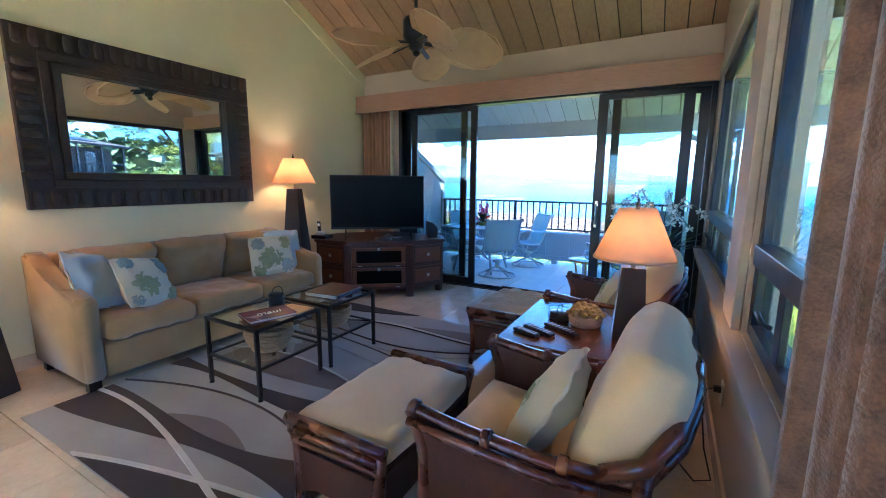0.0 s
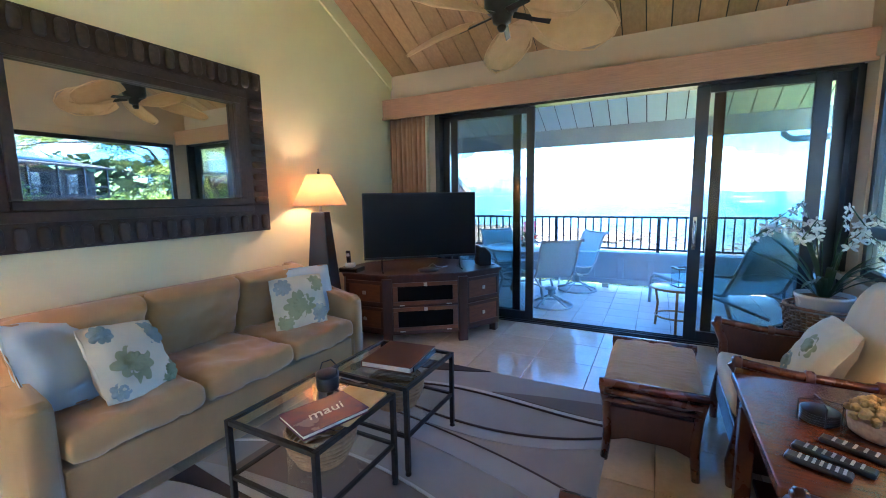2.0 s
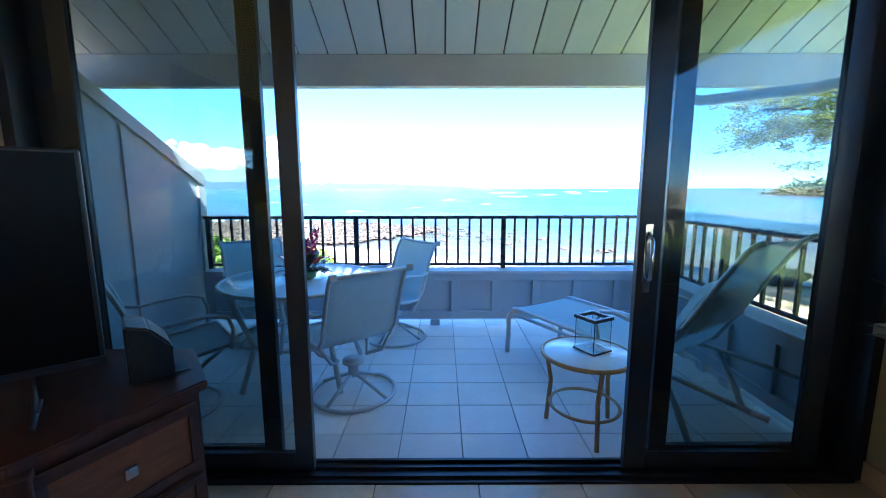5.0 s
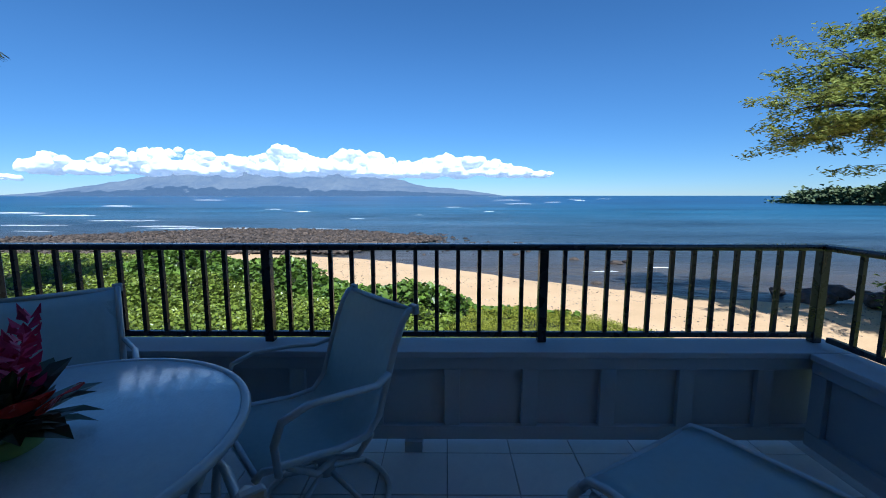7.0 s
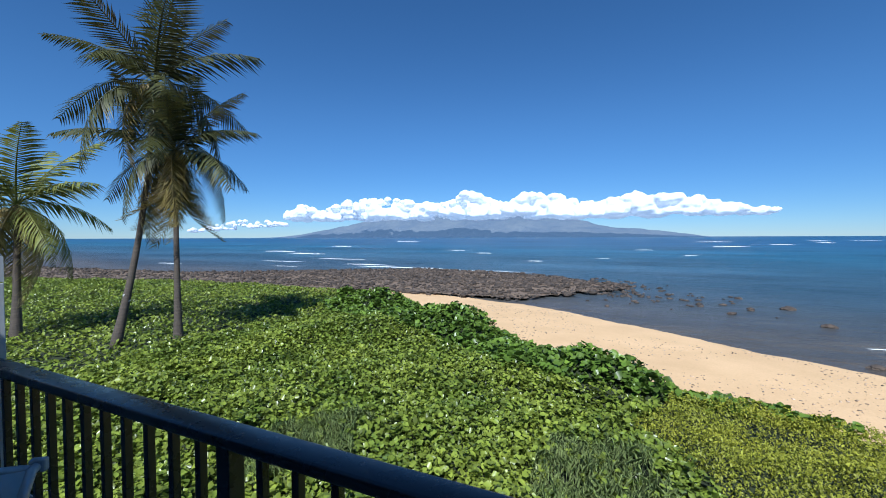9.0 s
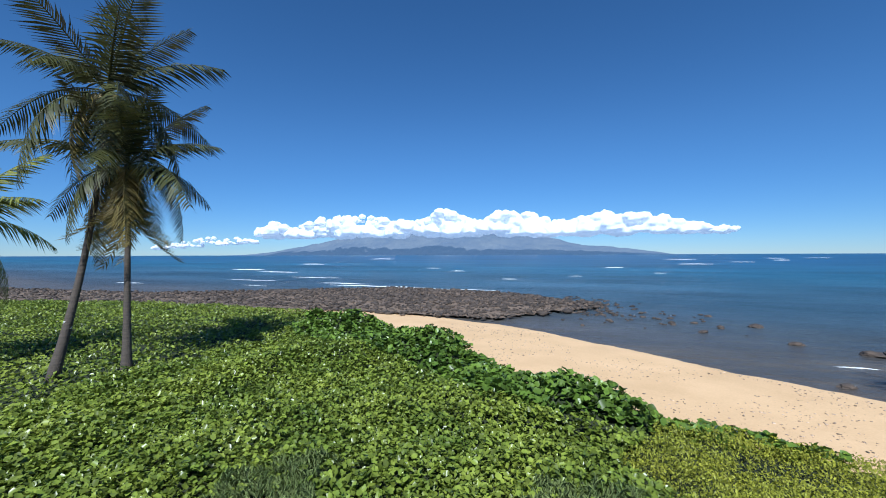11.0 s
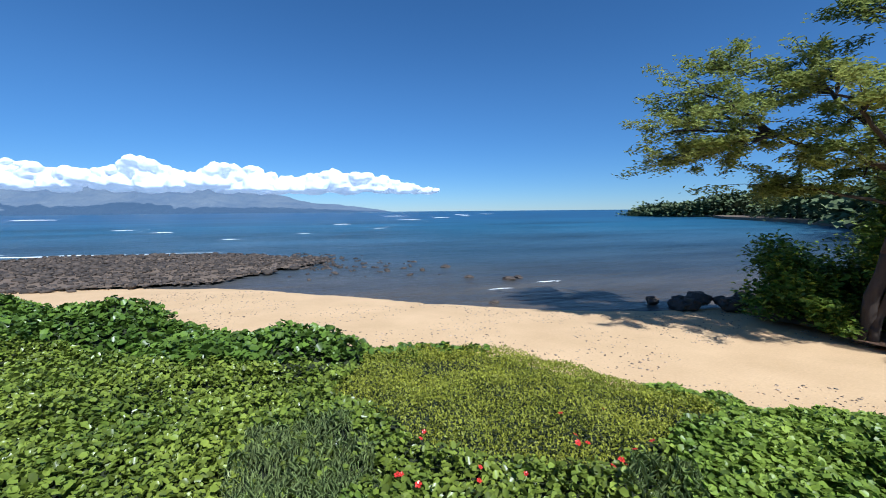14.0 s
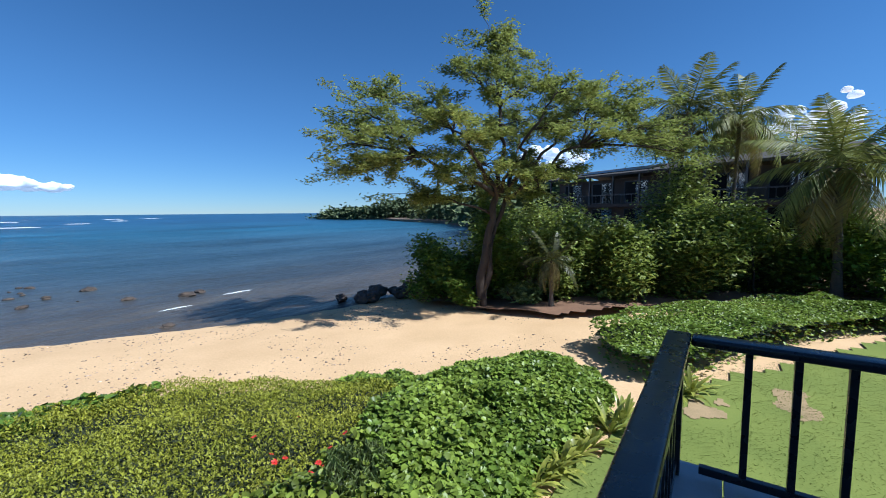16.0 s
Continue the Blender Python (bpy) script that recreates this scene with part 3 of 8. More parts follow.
# ---- the house ----
XL, XR, YB, YS = -3.63, 0.68, -3.0, 4.99      # room: left wall, right wall, back wall, slider wall
T = 0.15
RIDGE = 1.0


def roof_z(y):
    """The underside of the pitched ceiling."""
    return 2.875 + 0.5 * (4.97 - y) if y > RIDGE else 2.875 + 0.5 * (4.97 - RIDGE) - 0.5 * (RIDGE - y)


setting("floor", box(XL - T, XR + T, YB - T, YS + T, -0.25, -0.012), M["grout"], "travertine tile floor with thin grout joints", "floor")
gable = [(YB - T, -0.25), (YS + T, -0.25), (YS + T, roof_z(YS + T)), (RIDGE, roof_z(RIDGE)), (YB - T, roof_z(YB - T))]
setting("wall_left", prism(gable, XL - T, XL, axis="x"), M["wall_cream"], "pale cream painted wall under a pitched ceiling", "wall")
# unseen back wall, with an opening added to brighten the room
bm = box(XL, -2.9, YB - T, YB, -0.012, roof_z(YB))
box(-0.2, XR, YB - T, YB, -0.012, roof_z(YB), bm=bm)
box(-2.9, -0.2, YB - T, YB, 2.2, roof_z(YB), bm=bm)
box(-2.9, -0.2, YB - T, YB, -0.012, 1.1, bm=bm)
setting("wall_back", bm, M["wall_cream"], "pale cream painted wall with an added unseen window opening", "wall")
# added window, never in view, lets in fill light from behind
bw = thing("window_3", "unseen clear window added in the back wall for fill light", "window", kind="structure")
for xa in (-2.898, -1.58, -0.262):
    part("window_frame", box(xa, xa + 0.06, YB - 0.10, YB - 0.04, 1.102, 2.198, 0.003), M["bronze"], bw)
for xa in (-2.837, -1.519):
    part("pane", box(xa, xa + 1.256, YB - 0.074, YB - 0.068, 1.102, 2.198), M["glass_clear"], bw).visible_shadow = False
# right wall with two windows
# W2 is drawn out, unseen, to y -1.90 to let in more light
W1, W2, WZ = (2.56, 4.78), (-1.90, 2.20), (0.76, 2.34)
bm = box(XR, XR + T, YB - T, YS + T, -0.25, WZ[0])
box(XR, XR + T, YB - T, W2[0], WZ[0], WZ[1], bm=bm)
box(XR, XR + T, W2[1], W1[0], WZ[0], WZ[1], bm=bm)
box(XR, XR + T, W1[1], YS + T, WZ[0], WZ[1], bm=bm)
prism([(YB - T, WZ[1]), (YS + T, WZ[1]), (YS + T, roof_z(YS + T)), (RIDGE, roof_z(RIDGE)), (YB - T, roof_z(YB - T))], XR, XR + T, axis="x", bm=bm)
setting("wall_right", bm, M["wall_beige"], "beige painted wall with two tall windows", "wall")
# slider wall: jambs and header
SX0, SX1, SZ = -3.02, 0.66, 2.36
bm = box(XL, SX0, YS, YS + T, -0.25, SZ)
box(XL, XR, YS, YS + T, SZ, roof_z(YS) - 0.01, bm=bm)
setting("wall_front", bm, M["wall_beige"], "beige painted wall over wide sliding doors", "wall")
setting("trim_rake", prism([(YS, roof_z(YS) - 0.17), (YS, roof_z(YS)), (RIDGE, roof_z(RIDGE)), (RIDGE, roof_z(RIDGE) - 0.17)], XL, XL + 0.022, axis="x"),
        M["wall_cream"], "painted rake board along the sloping ceiling", "trim")
setting("trim_window", box(XR - 0.02, XR, -1.95, YS, 2.34, 2.44, 0.004), M["wall_beige"], "painted head trim over the windows", "trim")
setting("window_sill", box(XR - 0.07, XR, -1.95, YS - 0.01, 0.70, 0.755, 0.006), M["wall_beige"], "beige painted window sill", "sill")
setting("window_post", box(XR - 0.035, XR, 2.22, 2.54, 0.757, 2.338, 0.005), M["wall_beige"], "beige painted post between windows", "post")
bm = box(XL, XL + 0.015, YB, YS, -0.004, 0.10, 0.003)
setting("baseboard", bm, M["tile"], "stone skirting along the wall", "baseboard")
bm = box(XR - 0.015, XR, YB, YS, -0.004, 0.10, 0.003)
setting("baseboard_right", bm, M["tile"], "stone skirting under the windows", "baseboard")

# ceiling: boards that run up the slope, and the same boards over the lanai
SLOPE = math.atan(0.5)


def boards(x0, x1, y0, y1, pitch, z_at, gap=0.012, thick=0.02):
    """Boards between two levels of the slope, side by side with open grooves, in one mesh."""
    bm = bmesh.new()
    k = int((x1 - x0) / pitch + 0.999)
    for i in range(k):
        a, b = x0 + i * pitch + gap / 2, min(x0 + (i + 1) * pitch - gap / 2, x1)
        if b <= a:
            continue
        vs = [bm.verts.new((x, y, z_at(y) + dz)) for x, y, dz in
              ((a, y0, 0), (b, y0, 0), (b, y1, 0), (a, y1, 0), (a, y0, thick), (b, y0, thick), (b, y1, thick), (a, y1, thick))]
        for f in ((0, 3, 2, 1), (4, 5, 6, 7), (0, 1, 5, 4), (1, 2, 6, 5), (2, 3, 7, 6), (3, 0, 4, 7)):
            bm.faces.new([vs[j] for j in f])
    return bm


setting("ceiling", boards(XL + 0.0, XR, RIDGE, YS + 0.02, 0.2, lambda y: roof_z(y) - 0.0), M["plank"], "light brown tongue-and-groove plank ceiling", "ceiling")
setting("ceiling_back", boards(XL, XR, YB, RIDGE - 0.004, 0.2, roof_z), M["plank"], "light brown tongue-and-groove plank ceiling", "ceiling")
EY = 6.29                                         # the eave
setting("ceiling_lanai", boards(XL - 0.4, 2.20, YS + T + 0.002, EY - 0.05, 0.2, roof_z), M["plank_white"], "pale painted board ceiling over the lanai", "ceiling")
z1, z2 = 0.03, 0.22
bm = prism([(YB - 0.6, roof_z(YB) - 0.3 + z1), (RIDGE, roof_z(RIDGE) + z1), (EY + 0.05, roof_z(EY) + z1), (EY + 0.05, roof_z(EY) + z2), (RIDGE, roof_z(RIDGE) + z2), (YB - 0.6, roof_z(YB) - 0.3 + z2)],
           XL - 0.6, 2.30, axis="x")
setting("roof", bm, M["roof"], "dark shingle roof over room and lanai", "roof")
setting("eave_beam", box(XL - 0.4, 2.20, EY - 0.05, EY + 0.03, 2.03, roof_z(EY) + 0.025, 0.006), M["cap"], "pale grey painted eave beam", "beam")
bm = tube([(0.50, EY + 0.07, 2.10), (0.50, EY + 0.07, 2.00), (0.56, EY, 1.94), (0.90, 5.75, 1.90), (0.93, 5.24, 1.88), (0.93, 5.20, 1.7), (0.93, 5.20, -2.8)], 0.035, 10)
single("downspout", bm, M["cap"], "grey bent rain downspout under the eave", "downspout", smooth=True)

# the floor below, plain
bm = box(XL - T, XR + T + 0.05, YB - T, YS + T, -3.0, -0.255)
setting("wall_lower", bm, M["stucco"], "plain wall of the floor below", "wall")

# valance and drapes
val = thing("valance", "red-brown wood-weave valance box over the sliding doors", "valance")
part("front_board", box(XL + 0.002, XR - 0.002, 4.80, 4.83, 2.315, 2.545, 0.006), M["valance"], val)
part("top_board", box(XL + 0.002, XR - 0.002, 4.832, YS - 0.002, 2.52, 2.545), M["valance"], val)
part("lower_moulding", box(XL + 0.002, XR - 0.002, 4.792, 4.798, 2.315, 2.345), M["valance"], val)


def drape(name, x0, x1, y, z0, z1, folds, depth, material, label, axis="x"):
    """Hanging cloth in upright folds."""
    bm = bmesh.new()
    n = folds * 10
    rows = []
    for j in range(9):
        z = z0 + (z1 - z0) * j / 8
        row = []
        for i in range(n + 1):
            s = i / n
            wob = 0.15 * math.sin(3.1 * s * folds + j * 0.35)
            d = depth * (math.sin(2 * math.pi * folds * s + wob) + 0.35 * math.sin(4.7 * math.pi * folds * s + 1))
            a = x0 + (x1 - x0) * s
            row.append(bm.verts.new((a, y + d, z) if axis == "x" else (y + d, a, z)))
        rows.append(row)
    for a, b in zip(rows, rows[1:]):
        for i in range(n):
            bm.faces.new((a[i], a[i + 1], b[i + 1], b[i]))
    me = to_mesh(name, bm, material, True)
    ob = tagged(new(name, me), label, "drape")
    so = ob.modifiers.new("thick", "SOLIDIFY")
    so.thickness = 0.006
    return ob


drape("drape", XL + 0.02, -3.10, 4.91, 0.02, 2.50, 7, 0.022, M["drape"], "gathered red-brown woven drape beside the sliding doors")
single("drape_lining", box(-3.09, -3.065, 4.87, 4.93, 0.02, 2.50, 0.008), M["ivory"], "pale lining edge of the gathered drape", "drape")
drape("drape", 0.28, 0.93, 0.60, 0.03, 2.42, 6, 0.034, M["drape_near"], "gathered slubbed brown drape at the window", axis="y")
single("curtain_rod", tube([(0.60, -0.3, 2.45), (0.60, 2.2, 2.45)], 0.014, 10), M["bronze"], "dark drapery rod over the window", "rod", smooth=True)


# sliding doors
def glazed_panel(name, x0, x1, y, z0, z1, label, stile=0.085, handle=None, group="sliding door panels"):
    door = thing(name, label, "door", group=group)
    w = 0.035
    part("stile", box(x0, x0 + stile, y - w / 2, y + w / 2, z0, z1, 0.003), M["bronze"], door)
    part("stile", box(x1 - stile, x1, y - w / 2, y + w / 2, z0, z1, 0.003), M["bronze"], door)
    part("top_rail", box(x0 + stile, x1 - stile, y - w / 2, y + w / 2, z1 - 0.06, z1, 0.003), M["bronze"], door)
    part("bottom_rail", box(x0 + stile, x1 - stile, y - w / 2, y + w / 2, z0, z0 + 0.085, 0.003), M["bronze"], door)
    p = part("pane", box(x0 + stile, x1 - stile, y - 0.003, y + 0.003, z0 + 0.085, z1 - 0.06), M["glass"], door)
    p.visible_shadow = False
    if handle:
        hx = handle
        h = part("handle", tube([(hx, y - w / 2, 0.92), (hx, y - 0.055, 0.95), (hx, y - 0.06, 1.03), (hx, y - 0.055, 1.11), (hx, y - w / 2, 1.14)], 0.010, 8), M["chrome"], door, "chrome pull handle", True)
        part("escutcheon", box(hx - 0.016, hx + 0.016, y - w / 2 - 0.004, y - w / 2, 0.88, 1.18, 0.0015), M["chrome"], h)
    return door


fr = thing("door_frame", "dark bronze aluminium frame of the sliding doors", "door frame", kind="structure")
part("jamb", box(SX0, SX0 + 0.05, YS - 0.01, YS + T, 0.0, SZ, 0.003), M["bronze"], fr)
part("jamb", box(SX1 - 0.03, XR - 0.003, YS - 0.01, YS + T, 0.0, SZ, 0.003), M["bronze"], fr)
part("head", box(SX0 + 0.05, SX1 - 0.03, YS - 0.01, YS + T, SZ - 0.035, SZ - 0.001, 0.003), M["bronze"], fr)
bm = box(SX0 + 0.05, SX1 - 0.03, YS - 0.02, YS + T, -0.011, 0.008)
for ty in (5.0, 5.06, 5.11):
    box(SX0 + 0.05, SX1 - 0.03, ty - 0.004, ty + 0.004, 0.008, 0.022, bm=bm)
part("track", bm, M["bronze"], fr, "ribbed door track")
glazed_panel("sliding_door", -2.97, -2.02, 5.105, 0.024, SZ - 0.037, "fixed tinted glass door panel in a dark bronze frame")
glazed_panel("sliding_door", -2.84, -1.855, 5.05, 0.024, SZ - 0.037, "tinted glass sliding door panel pushed open")
glazed_panel("sliding_door", -0.405, 0.50, 5.05, 0.024, SZ - 0.037, "tinted glass sliding door panel with chrome handle", handle=-0.362, stile=0.10)
glazed_panel("sliding_door", -0.265, 0.628, 5.105, 0.024, SZ - 0.037, "fixed tinted glass door panel in a dark bronze frame")


# windows in the right wall
def side_window(name, y0, y1):
    win = thing(name, "dark bronze window with a fixed pane over sliding vents", "window", kind="structure")
    xa, xb = XR + 0.02, XR + 0.08
    part("window_frame", box(xa, xb, y0 + 0.002, y0 + 0.065, WZ[0] + 0.002, WZ[1] - 0.002, 0.003), M["bronze"], win)
    part("window_frame", box(xa, xb, y1 - 0.065, y1 - 0.002, WZ[0] + 0.002, WZ[1] - 0.002, 0.003), M["bronze"], win)
    part("window_head", box(xa, xb, y0 + 0.065, y1 - 0.065, WZ[1] - 0.06, WZ[1] - 0.002, 0.003), M["bronze"], win)
    part("window_base", box(xa, xb, y0 + 0.065, y1 - 0.065, WZ[0] + 0.002, WZ[0] + 0.055, 0.003), M["bronze"], win)
    part("transom", box(xa - 0.02, xb, y0 + 0.065, y1 - 0.065, 1.06, 1.14, 0.004), M["bronze"], win)
    mid = y1 - 1.06
    part("mullion", box(xa, xb - 0.01, mid - 0.04, mid + 0.04, WZ[0] + 0.055, 1.06, 0.003), M["bronze"], win)
    panes = [(y0 + 0.065, mid - 0.04, WZ[0] + 0.055, 1.06), (mid + 0.04, y1 - 0.065, WZ[0] + 0.055, 1.06)]
    if y1 - y0 > 3:
        cut = y1 - 2.12
        part("mullion", box(xa, xb, cut - 0.05, cut + 0.05, 1.14, WZ[1] - 0.06, 0.003), M["bronze"], win)
        panes += [(y0 + 0.065, cut - 0.05, 1.14, WZ[1] - 0.06), (cut + 0.05, y1 - 0.065, 1.14, WZ[1] - 0.06)]
    else:
        panes += [(y0 + 0.065, y1 - 0.065, 1.14, WZ[1] - 0.06)]
    for a, b, c, d in panes:
        p = part("pane", box(xa + 0.03, xa + 0.036, a, b, c, d), M["glass_window"], win)
        p.visible_shadow = False
    part("vent_frame", box(xa + 0.006, xa + 0.028, y1 - 0.50, y1 - 0.42, WZ[0] + 0.056, 1.058, 0.003), M["bronze"], win)
    lever = tube([(xa - 0.01, y1 - 0.46, 0.92), (xa - 0.035, y1 - 0.46, 0.93), (xa - 0.04, y1 - 0.40, 0.95)], 0.009, 8)
    part("latch", lever, M["black"], win, "small black latch lever", True)
    return win


side_window("window_1", *W1)
side_window("window_2", *W2)

# ---- the living room ----


def floor_lamp(m, label, group="tapered lamps", base_z=0.0):
    lamp = thing("floor_lamp", label, "lamp", m, group)

    def pyramid(z0, z1, a, b):
        bm = bmesh.new()
        q = [bm.verts.new((sx * w, sy * w, z)) for z, w in ((z0, a), (z1, b)) for sx, sy in ((-1, -1), (1, -1), (1, 1), (-1, 1))]
        for f in ((3, 2, 1, 0), (4, 5, 6, 7), (0, 1, 5, 4), (1, 2, 6, 5), (2, 3, 7, 6), (3, 0, 4, 7)):
            bm.faces.new([q[i] for i in f])
        bmesh.ops.bevel(bm, geom=bm.edges[:], offset=0.004, segments=2, affect="EDGES")
        return bm
    part("base", pyramid(0.0, 1.285, 0.155, 0.062), M["espresso"], lamp, "dark tapered wooden pyramid base")
    lamp_head(lamp, 1.285)
    return lamp


def lamp_head(lamp, z, r0=0.235, r1=0.105, h=0.27):
    part("neck", tube([(0, 0, z), (0, 0, z + 0.08)], 0.012, 10), M["brass"], lamp, "", True)
    sh = part("shade", lathe([(r0, z + 0.06), (r1, z + 0.06 + h), (r1 - 0.004, z + 0.06 + h), (r0 - 0.004, z + 0.06)], 40, caps=False), M["shade"], lamp, "glowing cream fabric shade", True)
    part("rim", lathe([(r0 + 0.001, z + 0.056), (r0 + 0.003, z + 0.064), (r0 - 0.001, z + 0.068), (r0 - 0.006, z + 0.06)], 40, caps=False), M["shade"], sh, "", True)
    part("finial", lathe([(0.004, z + 0.06 + h - 0.03), (0.012, z + 0.06 + h + 0.01), (0.014, z + 0.06 + h + 0.02), (0.004, z + 0.06 + h + 0.035), (0.009, z + 0.06 + h + 0.045), (0.001, z + 0.06 + h + 0.055)], 12), M["espresso"], lamp, "small dark finial", True)
    part("spider", tube([(-r1, 0, z + 0.06 + h - 0.012), (r1, 0, z + 0.06 + h - 0.012)], 0.003, 6), M["brass"], lamp)
    part("bulb", lathe([(0.004, z + 0.09), (0.02, z + 0.11), (0.03, z + 0.15), (0.02, z + 0.185), (0.002, z + 0.20)], 14), M["bulb"], lamp, "lit warm bulb", True)


def lamp_light(x, y, z, watts):
    l = new("lamp_light", bpy.data.lights.new("lamp_light", "POINT"))
    l.data.energy, l.data.color, l.data.shadow_soft_size = watts, (1.0, 0.57, 0.29), 0.035
    l.location = (x, y, z)


floor_lamp(pose(-3.36, 3.42, 0.0, 0, 0, 20), "dark tapered floor lamp with lit cream shade behind the sofa")
floor_lamp(pose(-3.33, 0.80, 0.0, 0, 0, 20), "dark tapered floor lamp with lit cream shade at the sofa's end")
LAMP_W = 0.9
lamp_light(-3.36, 3.42, 1.50, LAMP_W)
lamp_light(-3.33, 0.80, 1.50, LAMP_W)
lamp_light(0.24, 2.36, 1.14, LAMP_W * 0.45)
tl = thing("table_lamp", "dark wooden table lamp with lit cream shade on the side table", "lamp", pose(0.24, 2.36, 0.602, 0, 0, 8))
bm = bmesh.new()
q = [bm.verts.new((sx * w, sy * w * 0.8, z)) for z, w in ((0.0, 0.075), (0.02, 0.075), (0.36, 0.055)) for sx, sy in ((-1, -1), (1, -1), (1, 1), (-1, 1))]
for k in (0, 4):
    for i in range(4):
        bm.faces.new((q[k + i], q[k + (i + 1) % 4], q[k + 4 + (i + 1) % 4], q[k + 4 + i]))
bm.faces.new(q[0:4][::-1])
bm.faces.new(q[8:12])
part("base", bm, M["espresso"], tl, "dark tapered block base")
lamp_head(tl, 0.345, 0.19, 0.085, 0.245)

# mirror
mir = thing("wall_mirror", "large rectangular mirror in a dark carved wooden frame", "mirror")
MY0, MY1, MZ0, MZ1, FW = 1.26, 3.05, 1.15, 2.41, 0.27
x0, x1 = XL + 0.003, XL + 0.06
for a, b, c, d in ((MY0, MY1, MZ1 - FW, MZ1), (MY0, MY1, MZ0, MZ0 + FW), (MY0, MY0 + FW, MZ0 + FW, MZ1 - FW), (MY1 - FW, MY1, MZ0 + FW, MZ1 - FW)):
    part("frame_board", box(x0, x1, a + 0.0005, b - 0.0005, c + 0.0005, d - 0.0005, 0.008), M["mirror_frame"], mir)
for lo, hi, rise in ((0.115, 0.052, 0.016), (0.050, 0.0, 0.030)):
    a, b, c, d = MY0 + FW - lo, MY1 - FW + lo, MZ0 + FW - lo, MZ1 - FW + lo
    w = lo - hi
    part("inner_moulding", box(x1, x1 + rise, a, b, d - w, d, 0.007), M["mirror_frame"], mir)
    part("inner_moulding", box(x1, x1 + rise, a, b, c, c + w, 0.007), M["mirror_frame"], mir)
    part("inner_moulding", box(x1, x1 + rise, a, a + w, c + w + 0.001, d - w - 0.001, 0.007), M["mirror_frame"], mir)
    part("inner_moulding", box(x1, x1 + rise, b - w, b, c + w + 0.001, d - w - 0.001, 0.007), M["mirror_frame"], mir)
part("mirror_glass", box(x0 + 0.02, x0 + 0.03, MY0 + FW - 0.004, MY1 - FW + 0.004, MZ0 + FW - 0.004, MZ1 - FW + 0.004), M["mirror"], mir, "silvered mirror glass")


def bead(cy, cz, ly, lz):
    bm = bmesh.new()
    bmesh.ops.create_icosphere(bm, subdivisions=2, radius=0.5)
    for v in bm.verts:
        v.co = Vector([math.copysign(abs(2 * c) ** 0.55, c) / 2 for c in v.co])
    bm.transform(Matrix.Translation((x1, cy, cz)) @ Matrix.Diagonal((0.040, ly, lz, 1)))
    return bm


bars = 19
for i in range(bars):
    cy = MY0 + 0.06 + (MY1 - MY0 - 0.12) * i / (bars - 1)
    for cz in (MZ1 - 0.075, MZ0 + 0.075):
        part("carved_bar", bead(cy, cz, 0.062, 0.125), M["mirror_frame"], mir, "", True)
for i in range(9):
    cz = MZ0 + 0.25 + (MZ1 - MZ0 - 0.5) * i / 8
    for cy in (MY0 + 0.075, MY1 - 0.075):
        part("carved_bar", bead(cy, cz, 0.125, 0.062), M["mirror_frame"], mir, "", True)

# sofa
sofa = thing("sofa", "three-seat tan fabric sofa with rounded arms against the wall", "sofa")
SY0, SY1, SXF, SXB = 1.17, 3.23, -2.77, -3.55
part("base", box(SXB, SXF - 0.02, SY0 + 0.13, SY1 - 0.13, 0.07, 0.30, 0.012), M["sofa"], sofa, "upholstered front rail")
for name, ya, yb in (("arm", SY0, SY0 + 0.125), ("arm", SY1 - 0.125, SY1)):
    out = [(SXB, 0.07), (SXF, 0.07), (SXF, 0.58), (SXF - 0.02, 0.615), (SXF - 0.06, 0.63), (SXF - 0.30, 0.645), (SXF - 0.45, 0.69), (SXF - 0.58, 0.77), (SXF - 0.68, 0.84), (SXB, 0.86)]
    part(name, prism(out, ya, yb, axis="y", bev=0.018), M["sofa"], sofa, "curved sofa arm", True)
part("back_frame", box(SXB - 0.03, SXB + 0.12, SY0 + 0.126, SY1 - 0.126, 0.30, 0.84, 0.03), M["sofa"], sofa)
step = (SY1 - SY0 - 0.26) / 3
for i in range(3):
    cy = SY0 + 0.13 + step * (i + 0.5)
    s = part("seat_cushion", cushion(0.64, step - 0.008, 0.165, n=22, puff=0.22, wrinkle=0.010, seed=i, m=pose(-3.07, cy, 0.385)), M["sofa"], sofa, "", True)
    b = part("back_cushion", cushion(0.44, step - 0.008, 0.19, n=22, puff=0.35, wrinkle=0.012, seed=i + 5, m=pose(-3.34, cy, 0.655, 0, -72, 0)), M["sofa"], sofa, "", True)
for y in (SY0 + 0.06, SY1 - 0.06):
    for x in (SXF - 0.05, SXB + 0.06):
        part("foot", box(x - 0.03, x + 0.03, y - 0.035, y + 0.035, 0.0, 0.07, 0.004), M["espresso"], sofa, "dark block foot")


